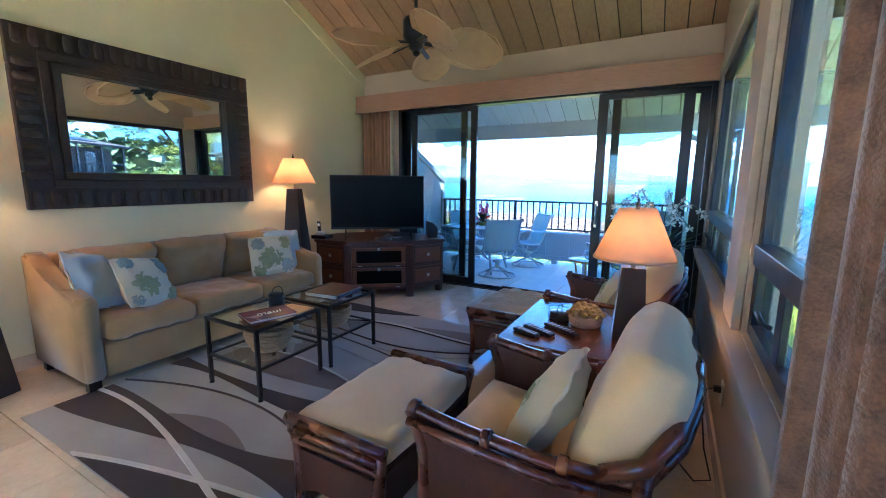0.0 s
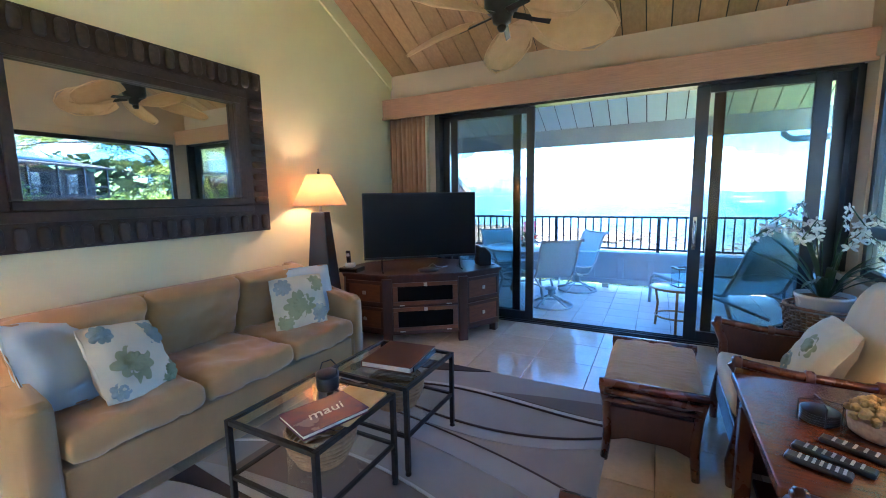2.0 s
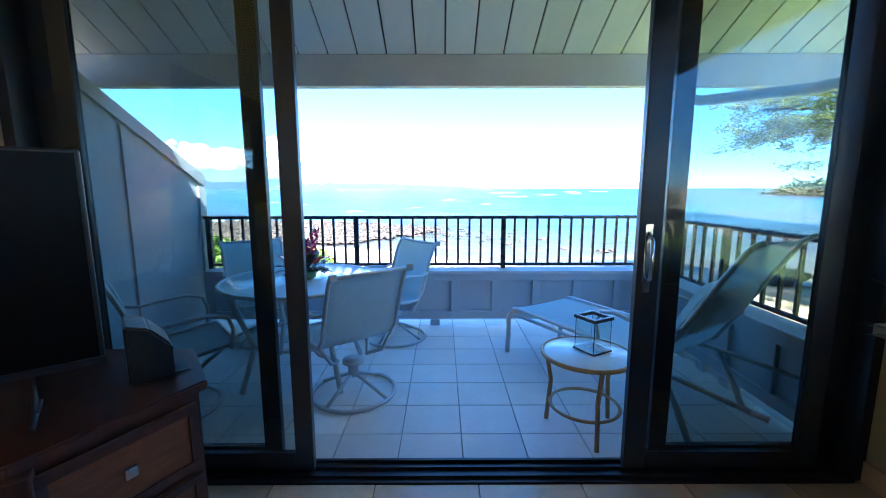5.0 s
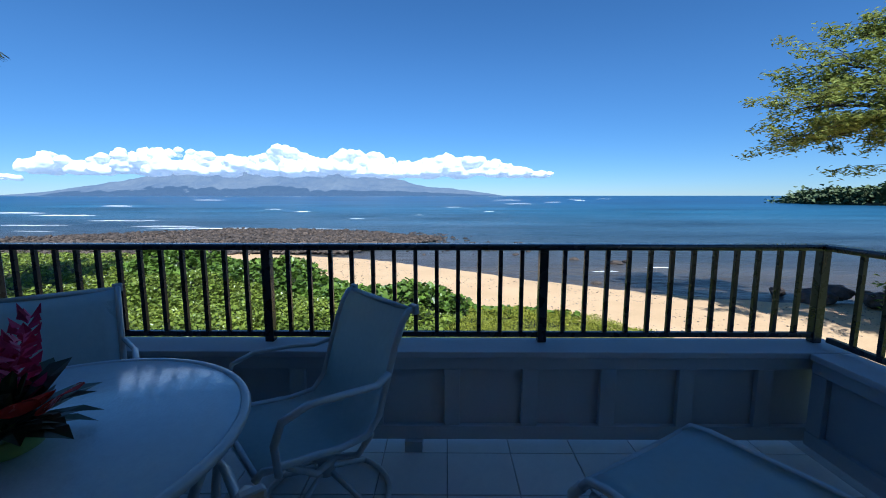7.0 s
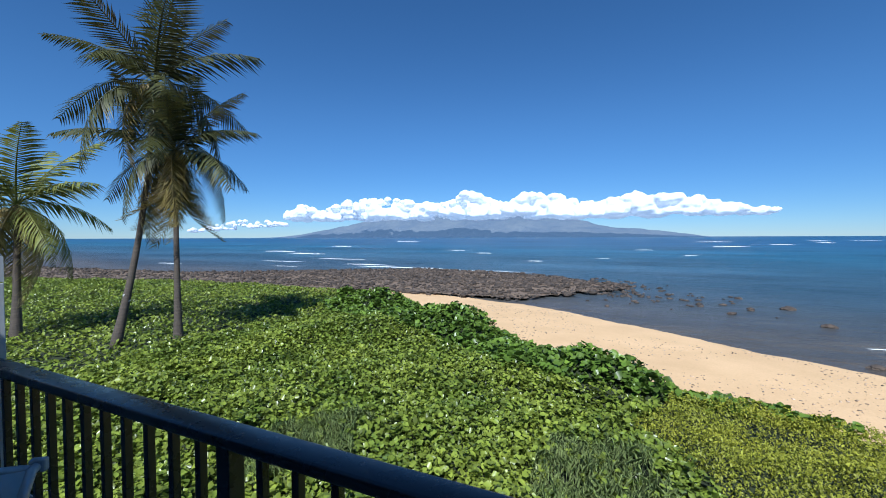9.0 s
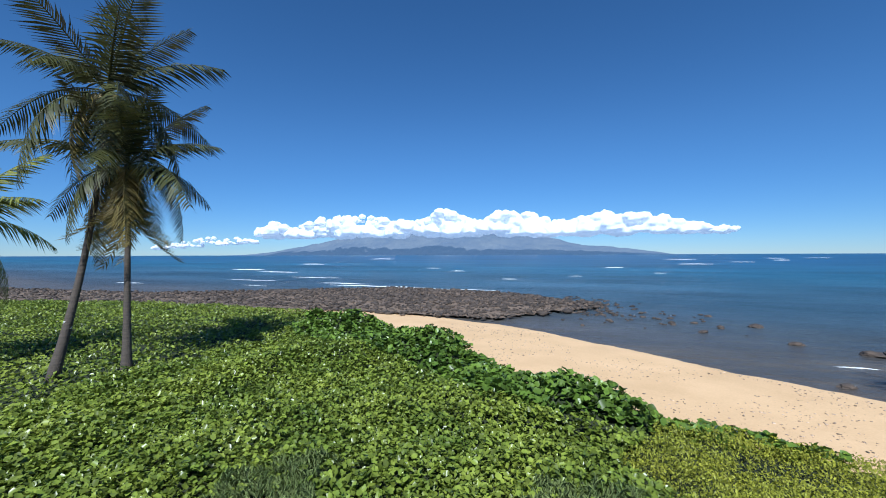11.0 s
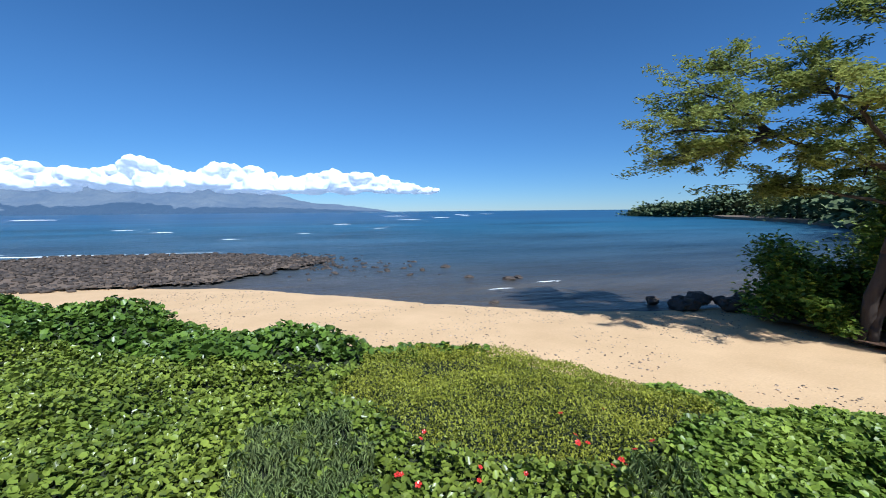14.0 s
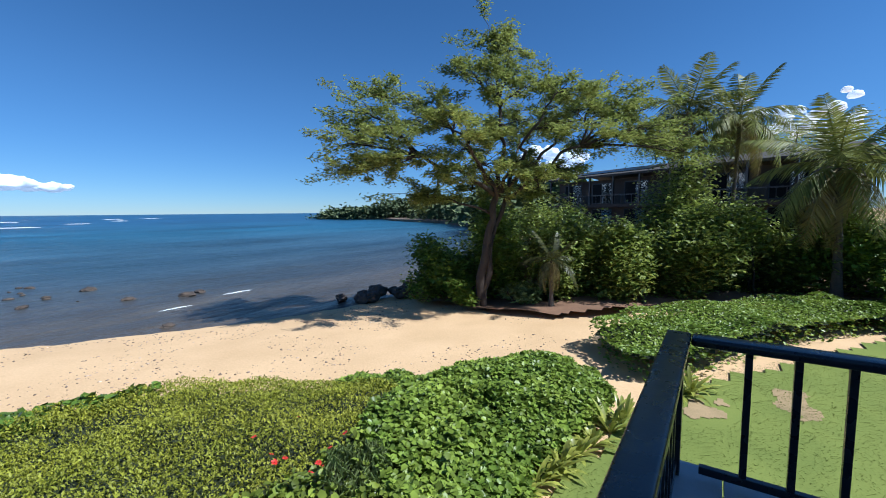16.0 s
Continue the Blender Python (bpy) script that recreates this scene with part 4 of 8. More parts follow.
def pillow(name, size, material, m, label, seed, piping=None, flowers=()):
    p = thing(name, label, "pillow", m, "sofa pillows")
    part("cover", cushion(size, size, 0.15, puff=0.93, square=3, wrinkle=0.008, seed=seed), material, p, "", True)
    if piping:
        h = size / 2 * 0.97
        pts = []
        for (ax, ay), (bx, by) in (((-h, -h), (h, -h)), ((h, -h), (h, h)), ((h, h), (-h, h)), ((-h, h), (-h, -h))):
            for k in range(8):
                t = k / 8
                sag = 0.0
                pts.append((ax + (bx - ax) * t, ay + (by - ay) * t, sag))
        part("piping", tube(pts, 0.006, 6, closed=True), piping, p, "tan piped edge", True)
    for fx, fy, r, k, mt in flowers:
        ff = math.sqrt(max(0.05, (1 - abs(2 * fx / size) ** 3) * (1 - abs(2 * fy / size) ** 3)))
        z = 0.075 * (0.07 + 0.93 * ff) - 0.012
        part("flower", flower_disc(r, k, 0.016, pose(fx, fy, z, -fy * 60, fx * 60, 0)), mt, p, "stuffed applique flower", True)
    return p


FL = [(-0.05, -0.04, 0.115, 9, M["petal_green"]), (0.10, 0.09, 0.085, 8, M["petal_blue"]), (-0.13, 0.13, 0.06, 8, M["petal_blue"]), (0.12, -0.12, 0.07, 9, M["petal_green"]), (-0.14, -0.15, 0.05, 8, M["petal_grey"])]
pillow("sofa_pillow", 0.44, M["blue_pillow"], pose(-3.14, 1.45, 0.66, 60, 12, 116), "light blue square pillow with tan piping on the sofa", 1, M["piping"])
pillow("sofa_pillow", 0.40, M["ivory"], pose(-2.98, 1.66, 0.625, 58, 10, 108), "ivory pillow with green and blue applique flowers", 2, None, FL)
pillow("sofa_pillow", 0.42, M["blue_pillow"], pose(-3.15, 3.00, 0.655, 76, 0, 66), "light blue square pillow with tan piping on the sofa", 3, M["piping"])
FL2 = [(-0.02, -0.02, 0.125, 11, M["petal_green"]), (0.115, -0.10, 0.075, 9, M["petal_grey"]), (-0.13, -0.125, 0.065, 9, M["petal_green"]), (0.12, 0.12, 0.07, 9, M["petal_green"]), (-0.12, 0.12, 0.07, 9, M["petal_grey"])]
pillow("sofa_pillow", 0.40, M["ivory"], pose(-3.02, 2.80, 0.635, 74, 0, 70), "ivory pillow with grey-green applique flowers", 4, None, FL2)

# coffee tables
def coffee_table(m):
    t = thing("coffee_table", "small square black iron table with glass top on the rug", "coffee table", m, "coffee tables")
    w, h = 0.25, 0.47
    for sx in (-1, 1):
        for sy in (-1, 1):
            leg = part("leg", box(sx * w - 0.012, sx * w + 0.012, sy * w - 0.012, sy * w + 0.012, 0.024, h, 0.003), M["iron"], t)
            part("foot", lathe([(0.014, 0.0), (0.017, 0.006), (0.013, 0.018), (0.012, 0.024)], 10, at=(sx * w, sy * w, 0)), M["iron"], leg, "", True)
    for z, hh in ((h - 0.022, 0.022), (0.20, 0.016)):
        for s in (-1, 1):
            part("rail", box(-w + 0.0125, w - 0.0125, s * w - 0.01, s * w + 0.01, z, z + hh, 0.002), M["iron"], t)
            part("rail", box(s * w - 0.01, s * w + 0.01, -w + 0.0125, w - 0.0125, z, z + hh, 0.002), M["iron"], t)
    g = part("glass_top", box(-w + 0.011, w - 0.011, -w + 0.011, w - 0.011, h - 0.012, h - 0.004), M["glass_clear"], t, "clear glass top")
    g.visible_shadow = False
    g = part("glass_shelf", box(-w + 0.011, w - 0.011, -w + 0.011, w - 0.011, 0.204, 0.210), M["glass_clear"], t, "clear glass shelf")
    g.visible_shadow = False
    return t


ct = coffee_table(pose(-2.0, 1.92, 0.011))
copy_thing(ct, pose(-1.975, 2.50, 0.011))


def bowl_basket(m):
    b = thing("basket", "round tan woven basket on the table's glass shelf", "basket", m, "baskets")
    for k in range(7):
        z = 0.012 + k * 0.021
        r = 0.105 + 0.055 * math.sin(min(1, (k + 1) / 6) * 1.5)
        part("coil", lathe([(r - 0.009, z - 0.011), (r, z - 0.006), (r + 0.004, z), (r, z + 0.006), (r - 0.009, z + 0.011)], 28, caps=False), M["basket"], b, "", True)
    part("bottom", lathe([(0.12, 0.0), (0.12, 0.008)], 28), M["basket"], b)
    return b


bk = bowl_basket(pose(-2.0, 1.95, 0.2215))
copy_thing(bk, pose(-1.97, 2.52, 0.2215))


def flat_book(name, m, sx, sy, h, cover, label, letters=False):
    b = thing(name, label, "book", m)
    part("cover", box(-sx / 2, sx / 2, -sy / 2, sy / 2, h - 0.004, h, 0.0015), cover, b)
    part("back_cover", box(-sx / 2, sx / 2, -sy / 2, sy / 2, 0.0, 0.004, 0.0015), cover, b)
    part("spine", box(-sx / 2 - 0.004, -sx / 2, -sy / 2, sy / 2, 0.0, h, 0.0015), cover, b)
    part("pages", box(-sx / 2, sx / 2 - 0.006, -sy / 2 + 0.005, sy / 2 - 0.005, 0.0042, h - 0.0042), M["paper"], b, "white page edges")
    if letters:
        cu = bpy.data.curves.new("lettering", "FONT")
        cu.body, cu.size, cu.extrude, cu.align_x, cu.align_y = "maui", 0.085, 0.0008, "CENTER", "CENTER"
        cu.shear = 0.25
        cu.materials.append(M["ink"])
        tx = new("lettering", cu)
        tx.parent = b
        tx.matrix_basis = pose(0.0, 0.0, h + 0.001, 0, 0, 90)
    return b


flat_book("magazine", pose(-1.86, 1.99, 0.481, 0, 0, 4), 0.21, 0.30, 0.009, M["magazine"], "magazine with a tan and gold cover on the glass table")
flat_book("book", pose(-1.88, 1.86, 0.4915, 0, 0, -18), 0.22, 0.30, 0.022, M["book"], "dark photo book with white script on the glass table", letters=True)
ho = flat_book("binder", pose(-1.95, 2.54, 0.479, 0, 0, 6), 0.30, 0.34, 0.034, M["leather"], "brown leather binder with a black clasp on the table")
part("clasp", box(0.153, 0.160, -0.15, 0.15, 0.004, 0.030, 0.002), M["black"], ho, "black edge strip")
jar = thing("candle_jar", "small black lidded jar with a wire handle", "jar", pose(-2.07, 2.08, 0.479))
part("body", lathe([(0.050, 0.0), (0.054, 0.006), (0.054, 0.060), (0.050, 0.066)], 28), M["black"], jar, "", True)
part("lid", lathe([(0.056, 0.0665), (0.056, 0.080), (0.045, 0.088), (0.012, 0.090)], 28), M["black"], jar, "", True)
part("handle", tube([(-0.054, 0, 0.07), (-0.05, 0.02, 0.115), (0.0, 0.03, 0.135), (0.05, 0.02, 0.115), (0.054, 0, 0.07)], 0.003, 6), M["iron"], jar, "thin wire handle", True)

# rug
rug = thing("area_rug", "taupe rug with dark brown swoops and pale lines", "rug")
RX0, RX1, RY0, RY1 = -2.80, -0.86, 0.87, 3.58
part("ground_weave", box(RX0, RX1, RY0, RY1, 0.001, 0.010, 0.003), M["rug"], rug, "grey-taupe pile")


def swoop(name, fa, fb, x0, x1, material, z=0.0125, label=""):
    """A curved band of pile between two lines drawn across the rug, clipped to its edge."""
    bm = bmesh.new()
    n = 48
    prev = None
    for i in range(n + 1):
        x = x0 + (x1 - x0) * i / n
        lo, hi = sorted((fa(x), fb(x)))
        lo, hi = max(RY0 + 0.004, lo), min(RY1 - 0.004, hi)
        if hi - lo < 0.004:
            prev = None
            continue
        row = [bm.verts.new((x, lo, 0.0095)), bm.verts.new((x, lo + 0.002, z)), bm.verts.new((x, hi - 0.002, z)), bm.verts.new((x, hi, 0.0095))]
        if prev:
            for k in range(3):
                bm.faces.new((prev[k], row[k], row[k + 1], prev[k + 1]))
        prev = row
    return part(name, bm, material, rug, label)


RA, RB = RX0 + 0.004, RX1 - 0.004


def arc(c0, c1, c2, c3=0.0):
    """A line drawn across the rug: a cubic in the share of its width."""
    def y_at(x):
        u = (x - RX0) / (RX1 - RX0)
        return c0 + u * (c1 + u * (c2 + u * c3))
    return y_at


def beside(f, d):
    return lambda x: f(x) + d


pale_a, pale_b = arc(1.247, 0.235, -0.931, 0.408), arc(0.571, 1.126, -0.744, 0.215)
front_lo, front_up = arc(1.015, 0.101, 0.836, -0.781), arc(1.326, 0.178, -0.967, 0.991)
thin_a = arc(1.395, 0.889, -0.740, -0.194)
mid_lo, mid_up = arc(1.679, 0.593, -1.776, 1.331), arc(1.818, -0.169, 0.172, 0.178)
blue_up, taupe_up = arc(1.849, 0.428, -0.776, 0.682), arc(2.061, 1.149, -2.069, 0.829)
thin_b, thin_c = arc(2.800, -0.190, 0.046, -0.221), arc(2.960, -0.098, -0.899, 1.063)
far_lo, far_up, far_pale = arc(3.918, -1.788, 1.131), arc(2.839, 0.947, -0.372), arc(2.756, 2.178, -3.300, 1.508)
BANDS = [
    ("dark_band", lambda x: RY0, pale_b, RA + 0.62, RB, "rug_dark", "dark brown swoop"),
    ("dark_band", front_lo, front_up, RA, RB, "rug_dark", "dark brown swoop"),
    ("taupe_band", front_up, lambda x: front_up(x) + 0.12 * math.sin(math.pi * min(1, max(0, (x + 2.12) / 0.72))), -2.12, -1.40, "rug_taupe", "taupe swoop"),
    ("pale_band", lambda x: max(thin_a(x), 1.52), mid_lo, RA, RB, "rug_blue", "pale grey swoop"),
    ("dark_band", mid_lo, mid_up, RA, RB, "rug_dark", "dark brown swoop"),
    ("pale_band", mid_up, blue_up, RA, RB, "rug_blue", "pale grey swoop"),
    ("taupe_band", blue_up, taupe_up, RA + 0.2, -1.10, "rug_taupe", "taupe swoop"),
    ("pale_band", beside(thin_b, -0.16), thin_b, RA + 0.3, RB, "rug_blue", "pale grey swoop"),
    ("pale_band", beside(thin_c, -0.11), beside(thin_c, -0.02), RA, RB, "rug_blue", "pale grey swoop"),
    ("pale_band", far_pale, lambda x: far_pale(x) + 0.05, RA + 0.5, RB, "rug_line", "pale grey swoop"),
    ("taupe_band", lambda x: far_pale(x) + 0.055, far_up, -1.66, RB, "rug_taupe", "taupe swoop"),
    ("dark_band", lambda x: 3.36 + 0.30 * ((x - RX0) / 1.2) ** 2, lambda x: RY1, RA, -1.62, "rug_dark", "dark brown swoop"),
]
for k, (name, fa, fb, xa, xb, mt, label) in enumerate(BANDS):
    swoop(name, fa, fb, xa, xb, M[mt], z=0.0112 + 0.0005 * k, label=label)
for k, (f, w, mt) in enumerate(((pale_a, 0.030, "rug_line"), (pale_b, 0.026, "rug_line"), (thin_a, 0.013, "rug_dark"), (taupe_up, 0.020, "rug_line"), (thin_b, 0.013, "rug_dark"), (thin_c, 0.013, "rug_dark"), (far_pale, 0.014, "rug_dark"))):
    swoop("pile_line", beside(f, -w / 2), beside(f, w / 2), RA, RB, M[mt], z=0.0176 + 0.0005 * k)

# corner television stand: two straight wings and a slanted middle
st = thing("tv_stand", "dark cherry wood corner stand with drawers and glass doors", "tv stand")
P0, P1, P2, P3 = Vector((-3.38, 3.72)), Vector((-2.90, 3.75)), Vector((-2.31, 4.18)), Vector((-2.09, 4.62))
BK = [(-2.30, 4.90), (-3.10, 4.90), (-3.58, 4.35), (-3.58, 3.92)]
plan = [tuple(P0), tuple(P1), tuple(P2), tuple(P3)] + BK


def grown(points, d):
    c = Vector((sum(p[0] for p in points) / len(points), sum(p[1] for p in points) / len(points)))
    return [tuple(c + (Vector(p) - c) * (1 + d)) for p in points]


part("body", prism(grown(plan, -0.012), 0.09, 0.64), M["stand"], st)
part("top", prism(grown(plan, 0.02), 0.6405, 0.675, bev=0.006), M["stand"], st, "polished dark top")


def on_front(a, b, u0, u1, z0, z1, out0, out1, bev=0.004):
    """A block on the upright front between two plan points, u along it, out from it."""
    d = (b - a).normalized()
    ang = math.degrees(math.atan2(d.y, d.x))
    return box(u0, u1, -out1, -out0, z0, z1, bev, m=pose(a.x, a.y, 0, 0, 0, ang))


def knob(a, b, u, z, parent):
    return part("knob", on_front(a, b, u - 0.016, u + 0.016, z - 0.016, z + 0.016, 0.020, 0.032, 0.002), M["brass"], parent, "square nickel knob")


for a, b in ((P0, P1), (P2, P3)):
    L = (b - a).length
    for z0, z1 in ((0.13, 0.36), (0.385, 0.615)):
        dr = part("drawer", on_front(a, b, 0.035, L - 0.035, z0, z1, 0.0, 0.014), M["stand_front"], st)
        for c0, c1, e0, e1 in ((0.035, L - 0.035, z1 - 0.03, z1 + 0.0), (0.035, L - 0.035, z0, z0 + 0.03), (0.035, 0.065, z0 + 0.0305, z1 - 0.0305), (L - 0.065, L - 0.035, z0 + 0.0305, z1 - 0.0305)):
            part("drawer_edge", on_front(a, b, c0, c1, e0, e1, 0.0145, 0.022, 0.002), M["stand"], dr)
        knob(a, b, L / 2, (z0 + z1) / 2, dr)
L = (P2 - P1).length
for z0, z1 in ((0.13, 0.36), (0.385, 0.60)):
    dr = part("glass_door", on_front(P1, P2, 0.10, L - 0.10, z0 + 0.035, z1 - 0.035, 0.002, 0.008, 0.0), M["screen"], st, "dark glass in a wooden frame")
    for c0, c1, e0, e1 in ((0.055, L - 0.055, z1 - 0.036, z1), (0.055, L - 0.055, z0, z0 + 0.036), (0.055, 0.10, z0 + 0.0365, z1 - 0.0365), (L - 0.10, L - 0.055, z0 + 0.0365, z1 - 0.0365)):
        part("door_frame", on_front(P1, P2, c0, c1, e0, e1, 0.0, 0.020, 0.003), M["stand_front"], dr)
    knob(P1, P2, L / 2, z1 - 0.018, dr)
    for hx in (0.14, L - 0.14):
        part("hinge", on_front(P1, P2, hx - 0.025, hx + 0.025, z0 - 0.005, z0 + 0.003, 0.0205, 0.025, 0.001), M["brass"], dr)
for a, b, u in ((P1, P2, 0.0), (P1, P2, L)):
    part("corner_post", on_front(a, b, u - 0.045, u + 0.045, 0.0, 0.64, -0.03, 0.026, 0.005), M["stand"], st)
for p in ((-3.33, 3.80), (-2.16, 4.62), (-3.52, 4.30), (-2.40, 4.84)):
    part("foot", box(p[0] - 0.035, p[0] + 0.035, p[1] - 0.035, p[1] + 0.035, 0.0, 0.0895, 0.004), M["stand"], st)

tv = thing("television", "flat black television switched off on the corner stand", "television")
A, B = Vector((-3.17, 3.776)), Vector((-2.30, 4.493))
L = (B - A).length
ang = math.degrees(math.atan2(B.y - A.y, B.x - A.x))
TM = pose(A.x, A.y, 0, 0, 0, ang)
part("housing", box(0.0, L, 0.012, 0.055, 0.80, 1.448, 0.008, m=TM), M["black"], tv)
part("screen", box(0.012, L - 0.012, 0.006, 0.0115, 0.822, 1.436, m=TM), M["screen"], tv, "dark glossy screen")
part("bezel", box(0.0, L, 0.002, 0.0118, 0.800, 0.820, 0.002, m=TM), M["black"], tv)
for u in (0.17, L - 0.17):
    lg = tube([(u, 0.03, 0.80), (u, 0.03, 0.72), (u, 0.00, 0.6835)], 0.008, 8)
    tube([(u, -0.09, 0.683), (u, 0.0, 0.685), (u, 0.11, 0.683)], 0.008, 8, bm=lg)
    lg.transform(TM)
    part("leg", lg, M["black"], tv, "", True)
cm = pose(-3.36, 3.80, 0.676, 0, 0, 12)
dv = thing("set_top_box", "flat black recorder box on the stand", "box", cm)
part("case", box(-0.10, 0.10, -0.07, 0.10, 0.0, 0.045, 0.004), M["black"], dv)
part("front_strip", box(-0.09, 0.09, -0.0725, -0.0702, 0.010, 0.034), M["screen"], dv)
ph = thing("cordless_phone", "black and silver cordless phone in a white cradle", "phone", pose(-3.36, 3.79, 0.7225, 0, 0, 20))
part("cradle", box(-0.045, 0.045, -0.04, 0.04, 0.0, 0.045, 0.012), M["white_plastic"], ph)
hs = part("handset", box(-0.022, 0.022, -0.012, 0.012, 0.02, 0.17, 0.008, m=pose(-0.012, 0.008, 0.0, 10, 0, 0)), M["black"], ph, "black handset")
part("display", box(-0.016, 0.016, -0.0135, -0.0122, 0.115, 0.145, m=pose(-0.012, 0.008, 0.0, 10, 0, 0)), M["paper"], hs)
part("keypad", box(-0.016, 0.016, -0.0135, -0.0122, 0.055, 0.105, m=pose(-0.012, 0.008, 0.0, 10, 0, 0)), M["chrome"], hs)
sp = thing("speaker", "small angled black speaker on the stand", "speaker", pose(-2.30, 4.68, 0.676, 0, 0, 40))
part("case", prism([(-0.07, 0.0), (0.06, 0.0), (0.06, 0.12), (0.0, 0.19), (-0.07, 0.21)], -0.09, 0.09, axis="y", bev=0.008), M["black"], sp)
part("stand_plate", box(-0.02, 0.11, -0.06, 0.06, 0.0, 0.006, 0.002), M["black"], sp)
mo = thing("modem", "low black box with loose cables under the television", "box", pose(-2.66, 4.13, 0.676, 0, 0, 36))
part("case", lathe([(0.10, 0.0), (0.105, 0.01), (0.09, 0.022), (0.02, 0.024)], 28), M["black"], mo, "", True)
part("cable", tube([(0.0, 0.09, 0.015), (0.06, 0.14, 0.05), (0.10, 0.10, 0.02), (0.16, 0.14, 0.006), (0.22, 0.20, 0.006)], 0.004, 6), M["white_plastic"], mo, "thin pale cable", True)


# rattan chairs and ottomans: x runs to the back of the chair
def lounge_chair(m, label, pillow_flowers):
    c = thing("lounge_chair", label, "armchair", m, "rattan lounge chairs")
    D, Wd = 0.78, 0.76
    for s in (-1, 1):
        y = s * (Wd / 2 - 0.03)
        side = [(0.03, 0.10), (0.68, 0.10), (0.70, 0.585), (0.56, 0.572), (0.25, 0.572), (0.03, 0.605), (-0.01, 0.605), (0.0, 0.57), (0.05, 0.50), (0.045, 0.36), (0.01, 0.20)]
        part("side_panel", prism(side, y - 0.014, y + 0.014, axis="y", bev=0.004), M["rattan_panel"], c, "woven dark side panel")
        arm = part("arm_rail", tube([(-0.01, y, 0.622), (0.03, y, 0.622), (0.20, y, 0.600), (0.45, y, 0.588), (0.60, y, 0.602)], 0.024, 10, flat=0.8), M["rattan"], c, "bent rattan arm rail", True)
        part("arm_rail", tube([(0.0, y + s * 0.03, 0.592), (0.20, y + s * 0.03, 0.572), (0.45, y + s * 0.03, 0.560), (0.60, y + s * 0.03, 0.572)], 0.016, 8), M["rattan"], c, "", True)
        for bx, bz in ((0.01, 0.622), (0.27, 0.597), (0.50, 0.590)):
            part("binding", lathe([(0.026, -0.016), (0.030, -0.012), (0.030, 0.012), (0.026, 0.016)], 12, bm=None), M["rattan"], arm, "wrapped binding", True).matrix_basis = pose(bx, y, bz, 0, 90, 0)
        part("front_leg", tube([(0.02, y, 0.0), (0.015, y, 0.12), (0.05, y, 0.34), (0.045, y, 0.50), (0.01, y, 0.59), (-0.01, y, 0.618)], [0.020, 0.026, 0.028, 0.026, 0.024, 0.022], 10), M["rattan"], c, "curved front leg", True)
        part("rear_leg", tube([(0.72, y, 0.0), (0.68, y, 0.20), (0.69, y, 0.45), (0.70, y, 0.64)], 0.024, 10), M["rattan"], c, "", True)
    part("front_rail", box(0.02, 0.06, -Wd / 2 + 0.06, Wd / 2 - 0.06, 0.16, 0.29, 0.008), M["rattan_panel"], c)
    part("seat_deck", box(0.06, 0.66, -Wd / 2 + 0.046, Wd / 2 - 0.046, 0.25, 0.29, 0.006), M["rattan_panel"], c)
    top = [(0.60, -Wd / 2 + 0.03, 0.605), (0.70, -0.35, 0.66), (0.765, -0.29, 0.74), (0.80, -0.16, 0.80), (0.81, 0.0, 0.82), (0.80, 0.16, 0.80), (0.765, 0.29, 0.74), (0.70, 0.35, 0.66), (0.60, Wd / 2 - 0.03, 0.605)]
    part("back_rail", tube(top, 0.026, 10), M["rattan"], c, "arched rattan back rail", True)
    part("back_rail", tube([(p[0] + 0.012, p[1] * 0.93, p[2] - 0.05) for p in top], 0.018, 8), M["rattan"], c, "", True)
    for y in (-0.24, -0.16, -0.08, 0.0, 0.08, 0.16, 0.24):
        part("back_slat", tube([(0.66, y * 0.9, 0.28), (0.71, y, 0.55), (0.80 - abs(y) * 0.10, y, 0.80 - y * y * 1.0)], 0.014, 6), M["rattan"], c, "", True)
    part("seat_cushion", cushion(0.66, Wd - 0.11, 0.15, puff=0.25, seed=11, m=pose(0.335, 0, 0.365, 0, 3, 0)), M["cream"], c, "cream seat cushion", True)
    part("back_cushion", cushion(0.56, Wd - 0.13, 0.20, n=18, puff=0.42, square=8, seed=12, wrinkle=0.007, m=pose(0.635, 0, 0.665, 0, -69, 0)), M["cream"], c, "thick cream back cushion", True)
    return c


c1 = lounge_chair(pose(-0.32, 1.565, 0.0), "dark rattan lounge chair with cream cushions by the window", None)
copy_thing(c1, pose(-0.32, 3.235, 0.0))
FP = [(0.02, -0.03, 0.085, 7, M["petal_green"]), (-0.11, 0.08, 0.07, 7, M["petal_blue"])]
for cy in (1.50, 3.20):
    pp = pillow("chair_pillow", 0.38, M["ivory"], pose(0.07, cy, 0.60, 0, -62, 0), "ivory pillow with green and blue leaves on the chair", 7 + int(cy), None, FP)


